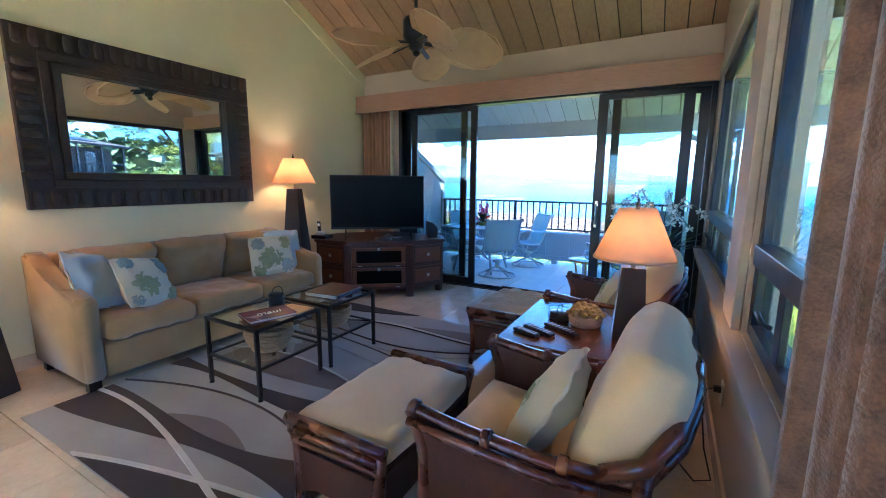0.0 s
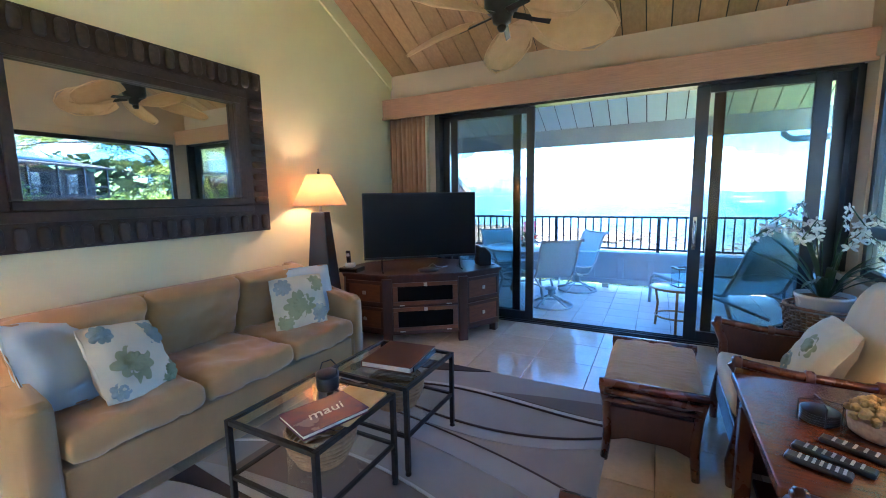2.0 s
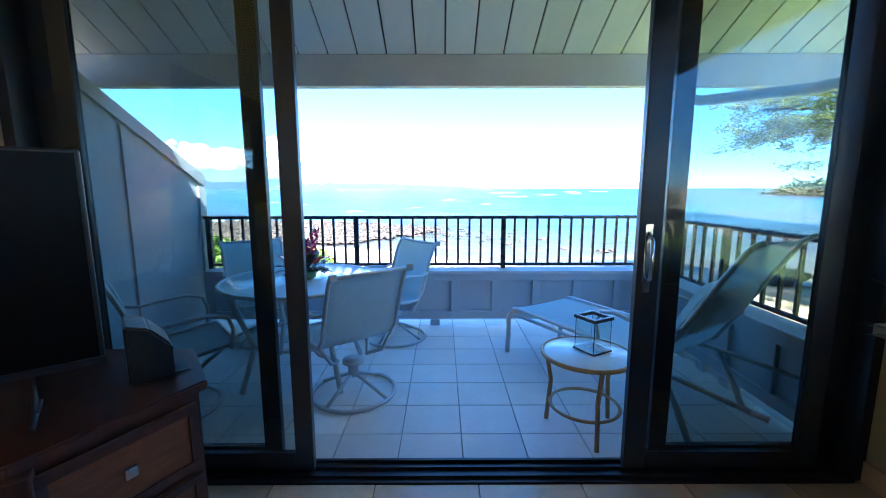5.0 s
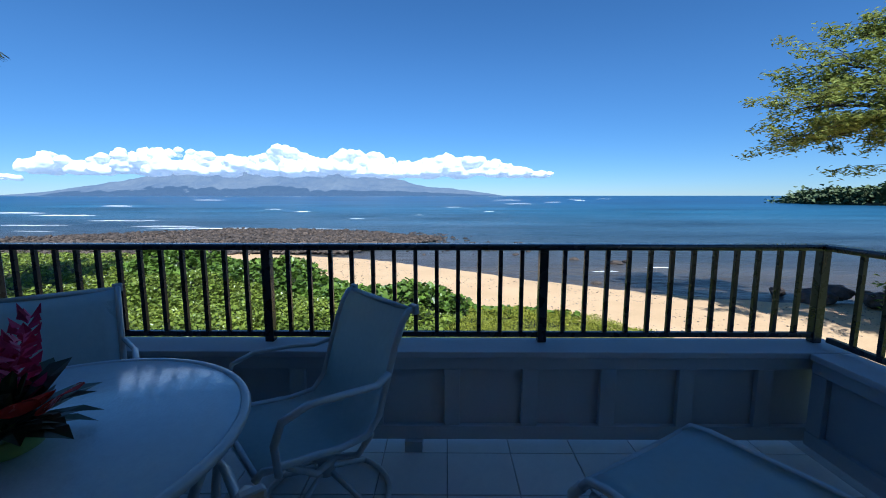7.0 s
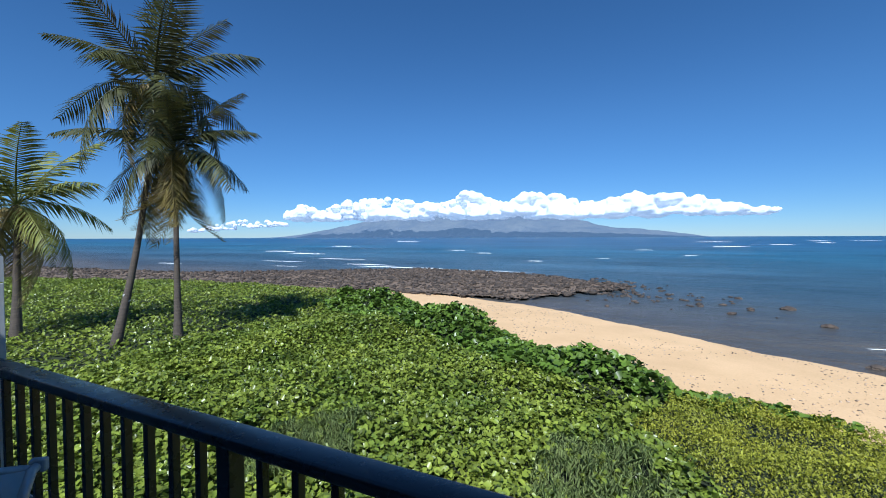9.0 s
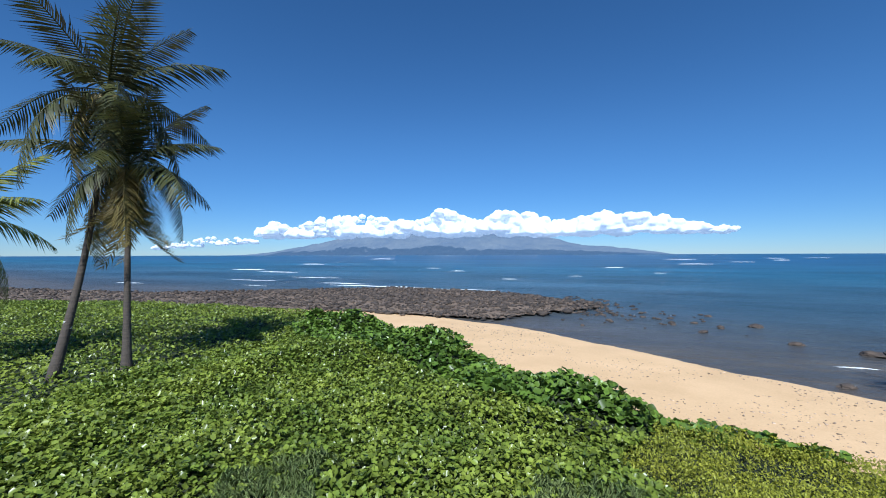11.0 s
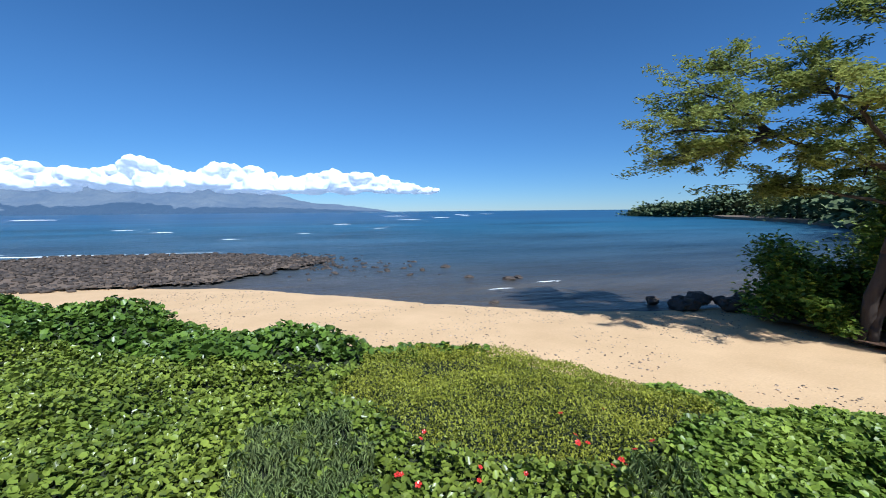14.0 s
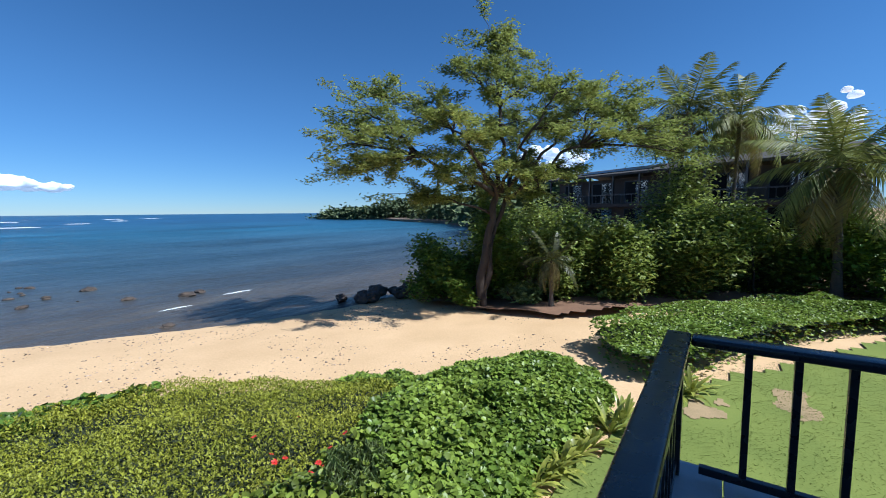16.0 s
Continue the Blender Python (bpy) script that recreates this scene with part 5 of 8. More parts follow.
def ottoman(m, label, fabric, gathered):
    o = thing("ottoman", label, "ottoman", m, "rattan ottomans")
    w, d = 0.21, 0.35
    for sx in (-1, 1):
        for sy in (-1, 1):
            part("leg", tube([(sx * w, sy * (d + 0.015), 0.0), (sx * (w - 0.012), sy * d, 0.15), (sx * w, sy * (d - 0.005), 0.32), (sx * (w + 0.02), sy * (d + 0.012), 0.415)], [0.019, 0.023, 0.024, 0.020], 8), M["rattan"], o, "", True)
    for sy in (-1, 1):
        part("end_panel", prism([(-w, 0.10), (-w * 0.5, 0.14), (w * 0.5, 0.14), (w, 0.10), (w, 0.30), (-w, 0.30)], sy * d - 0.010, sy * d + 0.010, axis="y"), M["rattan_panel"], o, "woven dark end panel")
        part("end_rail", tube([(-w - 0.035, sy * (d + 0.012), 0.425), (w + 0.035, sy * (d + 0.012), 0.425)], 0.024, 10), M["rattan"], o, "rolled rattan end rail", True)
        part("end_rail", tube([(-w - 0.01, sy * (d + 0.022), 0.385), (w + 0.01, sy * (d + 0.022), 0.385)], 0.018, 8), M["rattan"], o, "", True)
        part("end_rail", tube([(-w - 0.01, sy * (d + 0.012), 0.335), (w + 0.01, sy * (d + 0.012), 0.335)], 0.012, 8), M["rattan"], o, "", True)
    for sx in (-1, 1):
        part("side_panel", box(sx * w - 0.01, sx * w + 0.01, -d + 0.011, d - 0.011, 0.14, 0.31, 0.004), M["rattan_panel"], o)
    part("deck", box(-w + 0.011, w - 0.011, -d + 0.011, d - 0.011, 0.28, 0.31), M["rattan_panel"], o)
    bm = cushion(2 * w + 0.05, 2 * d - 0.02, 0.145, puff=0.35, n=70 if gathered else 16, seed=21, m=pose(0, 0, 0.382))
    if gathered:
        for v in bm.verts:
            if v.co.z > 0.39:
                v.co.z += 0.009 * math.sin(v.co.y * 150 + 3 * noise.noise(v.co * 7)) * (0.5 + noise.noise(v.co * 11))
    part("cushion", bm, fabric, o, "cream cushion" if not gathered else "grey gathered cushion", True)
    return o


ottoman(pose(-0.665, 1.55, 0.0), "dark rattan ottoman with a plump cream cushion", M["cream"], False)
ottoman(pose(-0.655, 3.21, 0.0), "dark rattan ottoman with a grey gathered cushion", M["grey_cushion"], True)

# side table between the chairs
tb = thing("side_table", "glossy red-brown wooden side table between the chairs", "side table", pose(0.03, 2.40, 0.0))
part("tabletop", box(-0.37, 0.37, -0.41, 0.41, 0.565, 0.60, 0.006), M["redwood"], tb, "polished red-brown top")
part("apron", box(-0.33, 0.33, -0.37, 0.37, 0.48, 0.5645, 0.004), M["rattan_panel"], tb)
for sx in (-1, 1):
    for sy in (-1, 1):
        part("leg", box(sx * 0.31 - 0.03, sx * 0.31 + 0.03, sy * 0.35 - 0.03, sy * 0.35 + 0.03, 0.0, 0.4795, 0.006), M["rattan"], tb)
part("shelf", box(-0.28, 0.28, -0.32, 0.32, 0.14, 0.165, 0.004), M["rattan_panel"], tb)


def remote(m, L):
    r = thing("remote_control", "slim black remote control on the side table", "remote control", m, "remote controls")
    part("case", box(-L / 2, L / 2, -0.022, 0.022, 0.0, 0.018, 0.006), M["black"], r)
    for i in range(7):
        for j in (-1, 0, 1):
            part("button", box(-L / 2 + 0.03 + i * L * 0.11, -L / 2 + 0.03 + i * L * 0.11 + 0.007, j * 0.012 - 0.0035, j * 0.012 + 0.0035, 0.018, 0.0205), M["alu"], r)
    return r


remote(pose(-0.17, 2.19, 0.601, 0, 0, -28), 0.19)
remote(pose(-0.07, 2.26, 0.601, 0, 0, -30), 0.22)
remote(pose(-0.22, 2.13, 0.601, 0, 0, -24), 0.15)
cd = thing("coaster_set", "stack of dark round coasters in a wire holder", "coaster set", pose(-0.13, 2.46, 0.601))
for k in range(5):
    part("coaster", lathe([(0.052, k * 0.0085), (0.055, k * 0.0085 + 0.002), (0.055, k * 0.0085 + 0.006), (0.052, k * 0.0085 + 0.008)], 24), M["black"], cd, "", True)
for a in (0, 90):
    part("holder_wire", tube([(0.061, 0, 0.0), (0.061, 0, 0.07), (0.0, 0, 0.078), (-0.061, 0, 0.07), (-0.061, 0, 0.0)], 0.0025, 6), M["iron"], cd).matrix_basis = pose(0, 0, 0, 0, 0, a)
dp = thing("flower_basket", "low dark basket heaped with dried yellow flowers", "dried flowers", pose(0.02, 2.42, 0.601))
part("basket", lathe([(0.07, 0.0), (0.085, 0.01), (0.092, 0.06), (0.088, 0.062)], 24), M["wicker_dark"], dp, "", True)
rng = np.random.default_rng(3)
bm = bmesh.new()
for i in range(110):
    a, r = rng.uniform(0, 6.28), 0.095 * math.sqrt(rng.random())
    bmesh.ops.create_icosphere(bm, subdivisions=1, radius=rng.uniform(0.009, 0.019), matrix=Matrix.Translation((r * math.cos(a), r * math.sin(a), 0.060 + 0.055 * (1 - (r / 0.1) ** 2) * rng.uniform(0.6, 1.15))))
part("flower_heads", bm, M["potpourri"], dp, "heaped dried yellow flower heads")

# orchids in a basket on a drum table
dt = thing("drum_table", "dark woven drum table with ring handles", "drum table", pose(0.32, 4.12, 0.0))
part("body", lathe([(0.20, 0.0), (0.225, 0.02), (0.235, 0.20), (0.225, 0.40), (0.21, 0.42)], 32), M["rattan_panel"], dt, "", True)
part("top", lathe([(0.235, 0.4205), (0.245, 0.43), (0.245, 0.452), (0.235, 0.46)], 32), M["rattan"], dt, "", True)
for a in (200, 20):
    ring = tube([(0.0, 0.028 * math.sin(k * 0.524), 0.028 * math.cos(k * 0.524)) for k in range(12)], 0.004, 6, closed=True)
    part("ring_handle", ring, M["iron"], dt, "black iron ring", True).matrix_basis = pose(0.245 * math.cos(radians(a)), 0.245 * math.sin(radians(a)), 0.33, 0, 0, a)
ob = thing("planter_basket", "round red-brown woven basket around the orchid pot", "basket", pose(0.32, 4.12, 0.461))
for k in range(9):
    z = 0.010 + k * 0.019
    r = 0.175 + 0.02 * k / 8 + (0.008 if k == 8 else 0)
    bm = bmesh.new()
    n = 40
    for i in range(n):
        a0, a1 = 2 * math.pi * i / n, 2 * math.pi * (i + 0.92) / n
        rr = r + (0.006 if (i + k) % 2 else -0.003)
        tube([(rr * math.cos(a0), rr * math.sin(a0), z), (rr * 1.012 * math.cos((a0 + a1) / 2), rr * 1.012 * math.sin((a0 + a1) / 2), z), (rr * math.cos(a1), rr * math.sin(a1), z)], 0.0088, 6, bm=bm)
    part("woven_ring", bm, M["wicker_dark"], ob, "", True)
part("rim", lathe([(0.195, 0.178), (0.208, 0.183), (0.208, 0.193), (0.190, 0.196)], 40, caps=False), M["wicker_dark"], ob, "", True)
part("bottom", lathe([(0.165, 0.0), (0.17, 0.006)], 32), M["wicker_dark"], ob)
op = thing("orchid_plant", "white orchids with strap leaves in a white pot", "potted plant", pose(0.32, 4.12, 0.468))
part("pot", lathe([(0.10, 0.0), (0.125, 0.10), (0.145, 0.235), (0.152, 0.242), (0.152, 0.262), (0.142, 0.262), (0.138, 0.235)], 36), M["pot"], op, "white ceramic pot", True)
part("soil", lathe([(0.136, 0.236), (0.05, 0.246)], 24), M["dirt"], op)


def strap_leaf(az, length, lift, droop, w):
    bm = bmesh.new()
    rows, n = [], 12
    for i in range(n + 1):
        t = i / n
        r = 0.03 + length * (t * math.cos(lift) + 0.15 * t * t)
        z = 0.24 + length * (t * math.sin(lift) - droop * t * t)
        ww = w * (0.55 + 0.9 * t) * (1 - t ** 3) + 0.001
        cx, cy = r * math.cos(az), r * math.sin(az)
        sx, sy = -math.sin(az) * ww, math.cos(az) * ww
        rows.append([bm.verts.new((cx + sx, cy + sy, z + ww * 0.4)), bm.verts.new((cx, cy, z)), bm.verts.new((cx - sx, cy - sy, z + ww * 0.4))])
    for a, b in zip(rows, rows[1:]):
        bm.faces.new((a[0], a[1], b[1], b[0]))
        bm.faces.new((a[1], a[2], b[2], b[1]))
    return bm


rng = np.random.default_rng(5)
for i in range(26):
    part("leaf", strap_leaf(rng.uniform(0, 6.28), rng.uniform(0.35, 0.72), rng.uniform(0.75, 1.35), rng.uniform(0.2, 0.65), rng.uniform(0.011, 0.017)), M["strap_leaf"], op, "", True)


def orchid_flower(at, yaw, pitch, s):
    bm = bmesh.new()
    m = pose(at[0], at[1], at[2], pitch, 0, yaw) @ Matrix.Scale(s, 4)
    for a, l, w in ((90, 1.0, 0.42), (210, 1.0, 0.40), (330, 1.0, 0.40), (20, 1.05, 0.62), (160, 1.05, 0.62)):
        ca, sa = math.cos(radians(a)), math.sin(radians(a))
        def P(u, v, h):
            return bm.verts.new(m @ Vector((u * ca - v * sa, -h, u * sa + v * ca)))
        c, l1, l2, t, r2, r1 = P(0, 0, 0), P(l * .35, w * .4, .10), P(l * .75, w * .42, .12), P(l, 0, .02), P(l * .75, -w * .42, .12), P(l * .35, -w * .4, .10)
        mid = P(l * .55, 0, .02)
        for f in ((c, l1, mid), (l1, l2, mid), (l2, t, mid), (t, r2, mid), (r2, r1, mid), (r1, c, mid)):
            bm.faces.new(f)
    return bm


for az, reach, top in ((200, 0.36, 0.62), (230, 0.30, 0.52), (175, 0.40, 0.50), (330, 0.34, 0.55), (300, 0.38, 0.45), (285, 0.30, 0.60)):
    a = radians(az)
    pts = [(0.02 * math.cos(a), 0.02 * math.sin(a), 0.24), (0.08 * math.cos(a), 0.08 * math.sin(a), 0.24 + top * 0.7), (0.5 * reach * math.cos(a), 0.5 * reach * math.sin(a), 0.24 + top), (reach * math.cos(a), reach * math.sin(a), 0.20 + top * 0.85)]
    spk = part("flower_spike", tube(pts, 0.004, 6), M["strap_leaf"], op, "arching flower spike", True)
    for k in range(6):
        t = 0.45 + 0.55 * k / 5
        seg = min(2, int(t * 3))
        f = t * 3 - seg
        p = Vector(pts[seg]).lerp(Vector(pts[seg + 1]), f)
        part("flower", orchid_flower((p.x + rng.uniform(-.02, .02), p.y + rng.uniform(-.02, .02), p.z - 0.02), rng.uniform(-60, 60), rng.uniform(-20, 20), rng.uniform(0.034, 0.046)), M["orchid"], spk, "white orchid flower")

# ceiling fan, at rest
fan = thing("ceiling_fan", "ceiling fan with five woven leaf-shaped blades on a dark motor", "ceiling fan", pose(-1.55, 3.15, 2.50))
part("rod", tube([(0, 0, 0.20), (0, 0, 1.27)], 0.013, 10), M["fan_body"], fan, "", True)
part("canopy", lathe([(0.07, 1.245), (0.06, 1.21), (0.03, 1.17), (0.014, 1.16)], 24), M["fan_body"], fan, "", True)
part("motor", lathe([(0.03, 0.235), (0.045, 0.225), (0.05, 0.19), (0.095, 0.17), (0.105, 0.15), (0.105, 0.03), (0.09, 0.0), (0.06, -0.015), (0.055, -0.06), (0.03, -0.075)], 32), M["fan_body"], fan, "dark cylindrical motor", True)
part("cap", lathe([(0.025, -0.0755), (0.03, -0.09), (0.02, -0.11), (0.004, -0.115)], 20), M["fan_body"], fan, "", True)


def blade():
    bm = bmesh.new()
    n = 14
    rows = []
    for i in range(n + 1):
        t = i / n
        x = 0.20 + 0.50 * t
        w = 0.035 + 0.165 * math.sin(math.pi * min(1.0, t * 0.80 + 0.14)) * (1.0 if t < 0.93 else 0.72)
        rows.append([bm.verts.new((x + (0.02 if abs(s) < 1 else 0) * (t > 0.9), s * w, 0.015 * (1 - s * s) + 0.02 * math.sin(3 * t) + 0.003 * math.sin(s * 22))) for s in (-1, -0.6, -0.2, 0.2, 0.6, 1)])
    for a, b in zip(rows, rows[1:]):
        for k in range(5):
            bm.faces.new((a[k], a[k + 1], b[k + 1], b[k]))
    bmesh.ops.solidify(bm, geom=bm.faces[:], thickness=0.008)
    return bm


for k in range(5):
    mb = pose(0, 0, 0.0, 0, 0, 72 * k + 30) @ pose(0, 0, 0, -33, 9, 0)
    b = part("blade", blade(), M["blade"], fan, "woven leaf-shaped blade", True)
    b.matrix_basis = mb
    part("bracket", box(0.07, 0.30, -0.018, 0.018, -0.012, -0.002, 0.003), M["fan_body"], b)
    part("rim", tube([(0.21, 0.05, 0.01), (0.35, 0.155, 0.02), (0.50, 0.19, 0.02), (0.64, 0.15, 0.012), (0.715, 0.03, 0.01), (0.705, -0.06, 0.01), (0.62, -0.16, 0.012), (0.50, -0.19, 0.02), (0.35, -0.155, 0.02), (0.21, -0.05, 0.01)], 0.006, 6), M["blade"], b, "", True)

# cable and socket under the window
so = thing("wall_socket", "white wall socket with a plugged-in cord under the window", "socket", pose(XR - 0.001, 2.46, 0.36))
part("plate", box(-0.007, 0.0, -0.035, 0.035, -0.055, 0.055, 0.002), M["white_plastic"], so)
part("plug", box(-0.040, -0.0075, -0.014, 0.014, 0.0, 0.03, 0.004), M["black"], so)
part("cord", tube([(-0.04, 0, 0.015), (-0.07, -0.01, 0.005), (-0.08, -0.06, -0.10), (-0.06, -0.10, -0.26), (-0.03, -0.20, -0.353), (-0.10, -0.24, -0.355), (-0.20, -0.05, -0.355), (-0.30, 0.05, -0.355)], 0.004, 6), M["black"], so, "loose black cord", True)

# ---- the lanai ----
RYL, RXL, RXR = 7.345, -3.57, 0.82                 # rail line, left end, right corner
setting("lanai_floor", box(XL - T, RXR + 0.16, YS + T, RYL + 0.16, -0.25, -0.022), M["lanai_grout"], "grey stone tile lanai floor", "floor")
setting("lanai_edge", box(XL - T, RXR + 0.16, RYL + 0.165, RYL + 0.19, -0.30, -0.03), M["parapet"], "grey fascia of the lanai floor", "fascia")
bm = box(RXR - 0.05, RXR + 0.05, RYL - 0.05, RYL + 0.05, -2.95, -0.251)
box(XL - 0.08, XL + 0.02, RYL - 0.05, RYL + 0.05, -2.95, -0.251, bm=bm)
setting("lanai_post", bm, M["parapet"], "grey posts that carry the lanai", "post")


def parapet_run(name, L, m, label, battens):
    """A low boarded wall with raised battens and a flat cap; x along it, y inwards negative."""
    w = thing(name, label, "low wall", m, kind="structure")
    part("board", box(0.0, L, -0.035, 0.035, 0.05, 0.50), M["parapet"], w)
    part("rail_board", box(0.0, L, -0.068, -0.0355, 0.435, 0.5, 0.003), M["parapet"], w)
    part("rail_board", box(0.0, L, -0.068, -0.0355, 0.05, 0.125, 0.003), M["parapet"], w)
    n = battens
    for i in range(n + 1):
        x = 0.042 + (L - 0.084) * i / n
        part("batten", box(x - 0.040, x + 0.040, -0.066, -0.0355, 0.1255, 0.4345, 0.003), M["parapet"], w)
    part("cap", box(-0.0, L, -0.085, 0.13, 0.5005, 0.535, 0.005), M["cap"], w, "flat pale grey cap")
    for x in (0.75, L / 2, L - 0.75):
        part("foot", box(x - 0.045, x + 0.045, -0.09, 0.03, -0.021, 0.0495), M["parapet"], w)
    return w


parapet_run("parapet", RXR + 0.10 - (XL + 0.06), pose(XL + 0.06, 7.275, 0), "grey boarded low wall with a pale cap round the lanai", 11)
parapet_run("parapet", 7.185 - 5.16, pose(RXR - 0.07, 7.185, 0, 0, 0, -90), "grey boarded low wall with a pale cap along the lanai's side", 5)


def rail_run(name, p0, p1, spans, per, label, first=0):
    r = thing(name, label, "railing", kind="structure")
    a, b = Vector((*p0, 0)), Vector((*p1, 0))
    d = (b - a).normalized()
    ang = math.degrees(math.atan2(d.y, d.x))
    L = (b - a).length
    m = pose(a.x, a.y, 0, 0, 0, ang)
    part("handrail", box(-0.04, L + 0.04, -0.040, 0.040, 1.034, 1.066, 0.010, seg=3, m=m), M["rail"], r, "black rounded handrail", True)
    part("bottom_rail", box(0, L, -0.014, 0.014, 0.562, 0.590, 0.003, m=m), M["rail"], r)
    for i in range(first, spans + 1):
        x = L * i / spans
        part("post", box(x - 0.023, x + 0.023, -0.023, 0.023, 0.536, 1.0335, 0.003, m=m), M["rail"], r)
    for i in range(spans):
        for k in range(1, per + 1):
            x = L * (i + k / (per + 1)) / spans
            part("baluster", box(x - 0.0105, x + 0.0105, -0.0105, 0.0105, 0.5905, 1.0335, 0.001, m=m), M["rail"], r)
    return r


rail_run("railing", (RXL, RYL), (RXR, RYL), 3, 12, "black metal railing with square balusters on the low wall")
rail_run("railing", (RXR, RYL - 0.082), (RXR, 5.22), 2, 7, "black metal railing with square balusters along the side", 1)

# privacy wall at the left with a sloping top
def wing_z(y):
    return 1.47 + 0.47 * (7.43 - y)


wing = thing("wing_wall", "grey boarded privacy wall with a sloping top", "wall", kind="structure")
part("board", prism([(5.142, -0.25), (7.40, -0.25), (7.40, wing_z(7.40) - 0.03), (5.142, wing_z(5.142) - 0.03)], XL - 0.10, XL - 0.02, axis="x"), M["parapet"], wing)
part("top_trim", prism([(5.142, wing_z(5.142) - 0.11), (7.44, wing_z(7.44) - 0.11), (7.44, wing_z(7.44)), (5.142, wing_z(5.142))], XL - 0.12, XL + 0.005, axis="x"), M["parapet"], wing, "sloping cap board")
part("end_trim", box(XL - 0.12, XL + 0.005, 7.33, 7.44, -0.02, wing_z(7.44) - 0.112, 0.003), M["parapet"], wing)
part("batten", box(XL - 0.0195, XL - 0.002, 6.42, 6.48, 0.0, wing_z(6.45) - 0.13, 0.002), M["parapet"], wing)
part("batten", box(XL - 0.0195, XL - 0.002, 5.60, 5.66, 0.0, wing_z(5.63) - 0.13, 0.002), M["parapet"], wing)


# lanai dining set
gt = thing("patio_table", "round patio table with pebbled glass top and grey rim", "patio table", pose(-2.25, 6.15, -0.009))
part("glass_top", lathe([(0.52, 0.700), (0.525, 0.704), (0.525, 0.708), (0.52, 0.711)], 56), M["table_glass"], gt, "pebbled grey-blue glass top", True)
part("rim", lathe([(0.521, 0.686), (0.545, 0.688), (0.551, 0.700), (0.546, 0.712), (0.527, 0.714), (0.521, 0.699)], 56, caps=False), M["alu"], gt, "rounded metal rim", True)
for a in (45, 135, 225, 315):
    ca, sa = math.cos(radians(a)), math.sin(radians(a))
    part("leg", tube([(0.50 * ca, 0.50 * sa, 0.69), (0.46 * ca, 0.46 * sa, 0.55), (0.36 * ca, 0.36 * sa, 0.30), (0.46 * ca, 0.46 * sa, 0.0)], 0.018, 10), M["alu"], gt, "", True)
part("stretcher", lathe([(0.355, 0.29), (0.375, 0.30), (0.355, 0.31), (0.345, 0.30)], 40, caps=False), M["alu"], gt, "", True)


def swivel_chair(m, label):
    """Sling swivel rocker; the sitter looks along -x."""
    c = thing("patio_chair", label, "patio chair", m, "patio chairs")
    ring = [(0.27 * math.cos(k * 0.2618), 0.27 * math.sin(k * 0.2618), 0.014) for k in range(24)]
    part("base_ring", tube(ring, 0.013, 8, closed=True), M["alu"], c, "round swivel base ring", True)
    for k in range(4):
        a = k * math.pi / 2 + 0.4
        part("base_spoke", tube([(0.265 * math.cos(a), 0.265 * math.sin(a), 0.018), (0.13 * math.cos(a), 0.13 * math.sin(a), 0.085), (0.02 * math.cos(a), 0.02 * math.sin(a), 0.135)], 0.012, 8), M["alu"], c, "", True)
    part("swivel_post", lathe([(0.035, 0.12), (0.035, 0.20), (0.07, 0.21), (0.07, 0.235)], 20), M["alu"], c, "", True)
    prof = [(-0.36, 0.395), (-0.335, 0.418), (-0.21, 0.405), (-0.05, 0.385), (0.06, 0.39), (0.115, 0.45), (0.155, 0.58), (0.195, 0.71), (0.235, 0.81), (0.265, 0.855), (0.295, 0.86)]
    for s in (-1, 1):
        y = s * 0.255
        part("side_rail", tube([(x, y, z) for x, z in prof], 0.014, 8), M["alu"], c, "", True)
        part("arm", tube([(-0.29, y + s * 0.03, 0.40), (-0.305, y + s * 0.045, 0.52), (-0.28, y + s * 0.05, 0.595), (-0.19, y + s * 0.05, 0.625), (-0.02, y + s * 0.05, 0.615), (0.09, y + s * 0.035, 0.60), (0.16, y + s * 0.01, 0.62)], 0.015, 8, flat=0.7), M["alu"], c, "curved metal arm", True)
        part("under_rail", tube([(-0.25, y, 0.40), (-0.12, y * 0.7, 0.27), (0.0, y * 0.4, 0.245), (0.06, y * 0.7, 0.27), (0.08, y, 0.39)], 0.013, 8), M["alu"], c, "", True)
        part("end_cap", box(0.283, 0.307, y - 0.022, y + 0.022, 0.838, 0.880, 0.006), M["cap"], c, "pale plastic end cap")
    for x, z in ((-0.35, 0.402), (0.285, 0.855)):
        part("cross_bar", tube([(x, -0.255, z), (x, 0.255, z)], 0.012, 8), M["alu"], c, "", True)
    bm = bmesh.new()
    rows = []
    for x, z in prof:
        rows.append([bm.verts.new((x, y, z - 0.016 * (1 - (y / 0.245) ** 2))) for y in np.linspace(-0.245, 0.245, 9)])
    for a, b in zip(rows, rows[1:]):
        for k in range(8):
            bm.faces.new((a[k], a[k + 1], b[k + 1], b[k]))
    bmesh.ops.solidify(bm, geom=bm.faces[:], thickness=0.004)
    part("sling", bm, M["sling"], c, "taut grey-green mesh sling", True)
    return c


sc = swivel_chair(pose(-1.68, 6.86, -0.009, 0, 0, 41), "taupe metal swivel chair with grey-green mesh sling")
copy_thing(sc, pose(-1.84, 5.84, -0.009, 0, 0, -50))
copy_thing(sc, pose(-2.86, 6.86, -0.009, 0, 0, 128))
copy_thing(sc, pose(-2.92, 5.64, -0.009, 0, 0, 222))

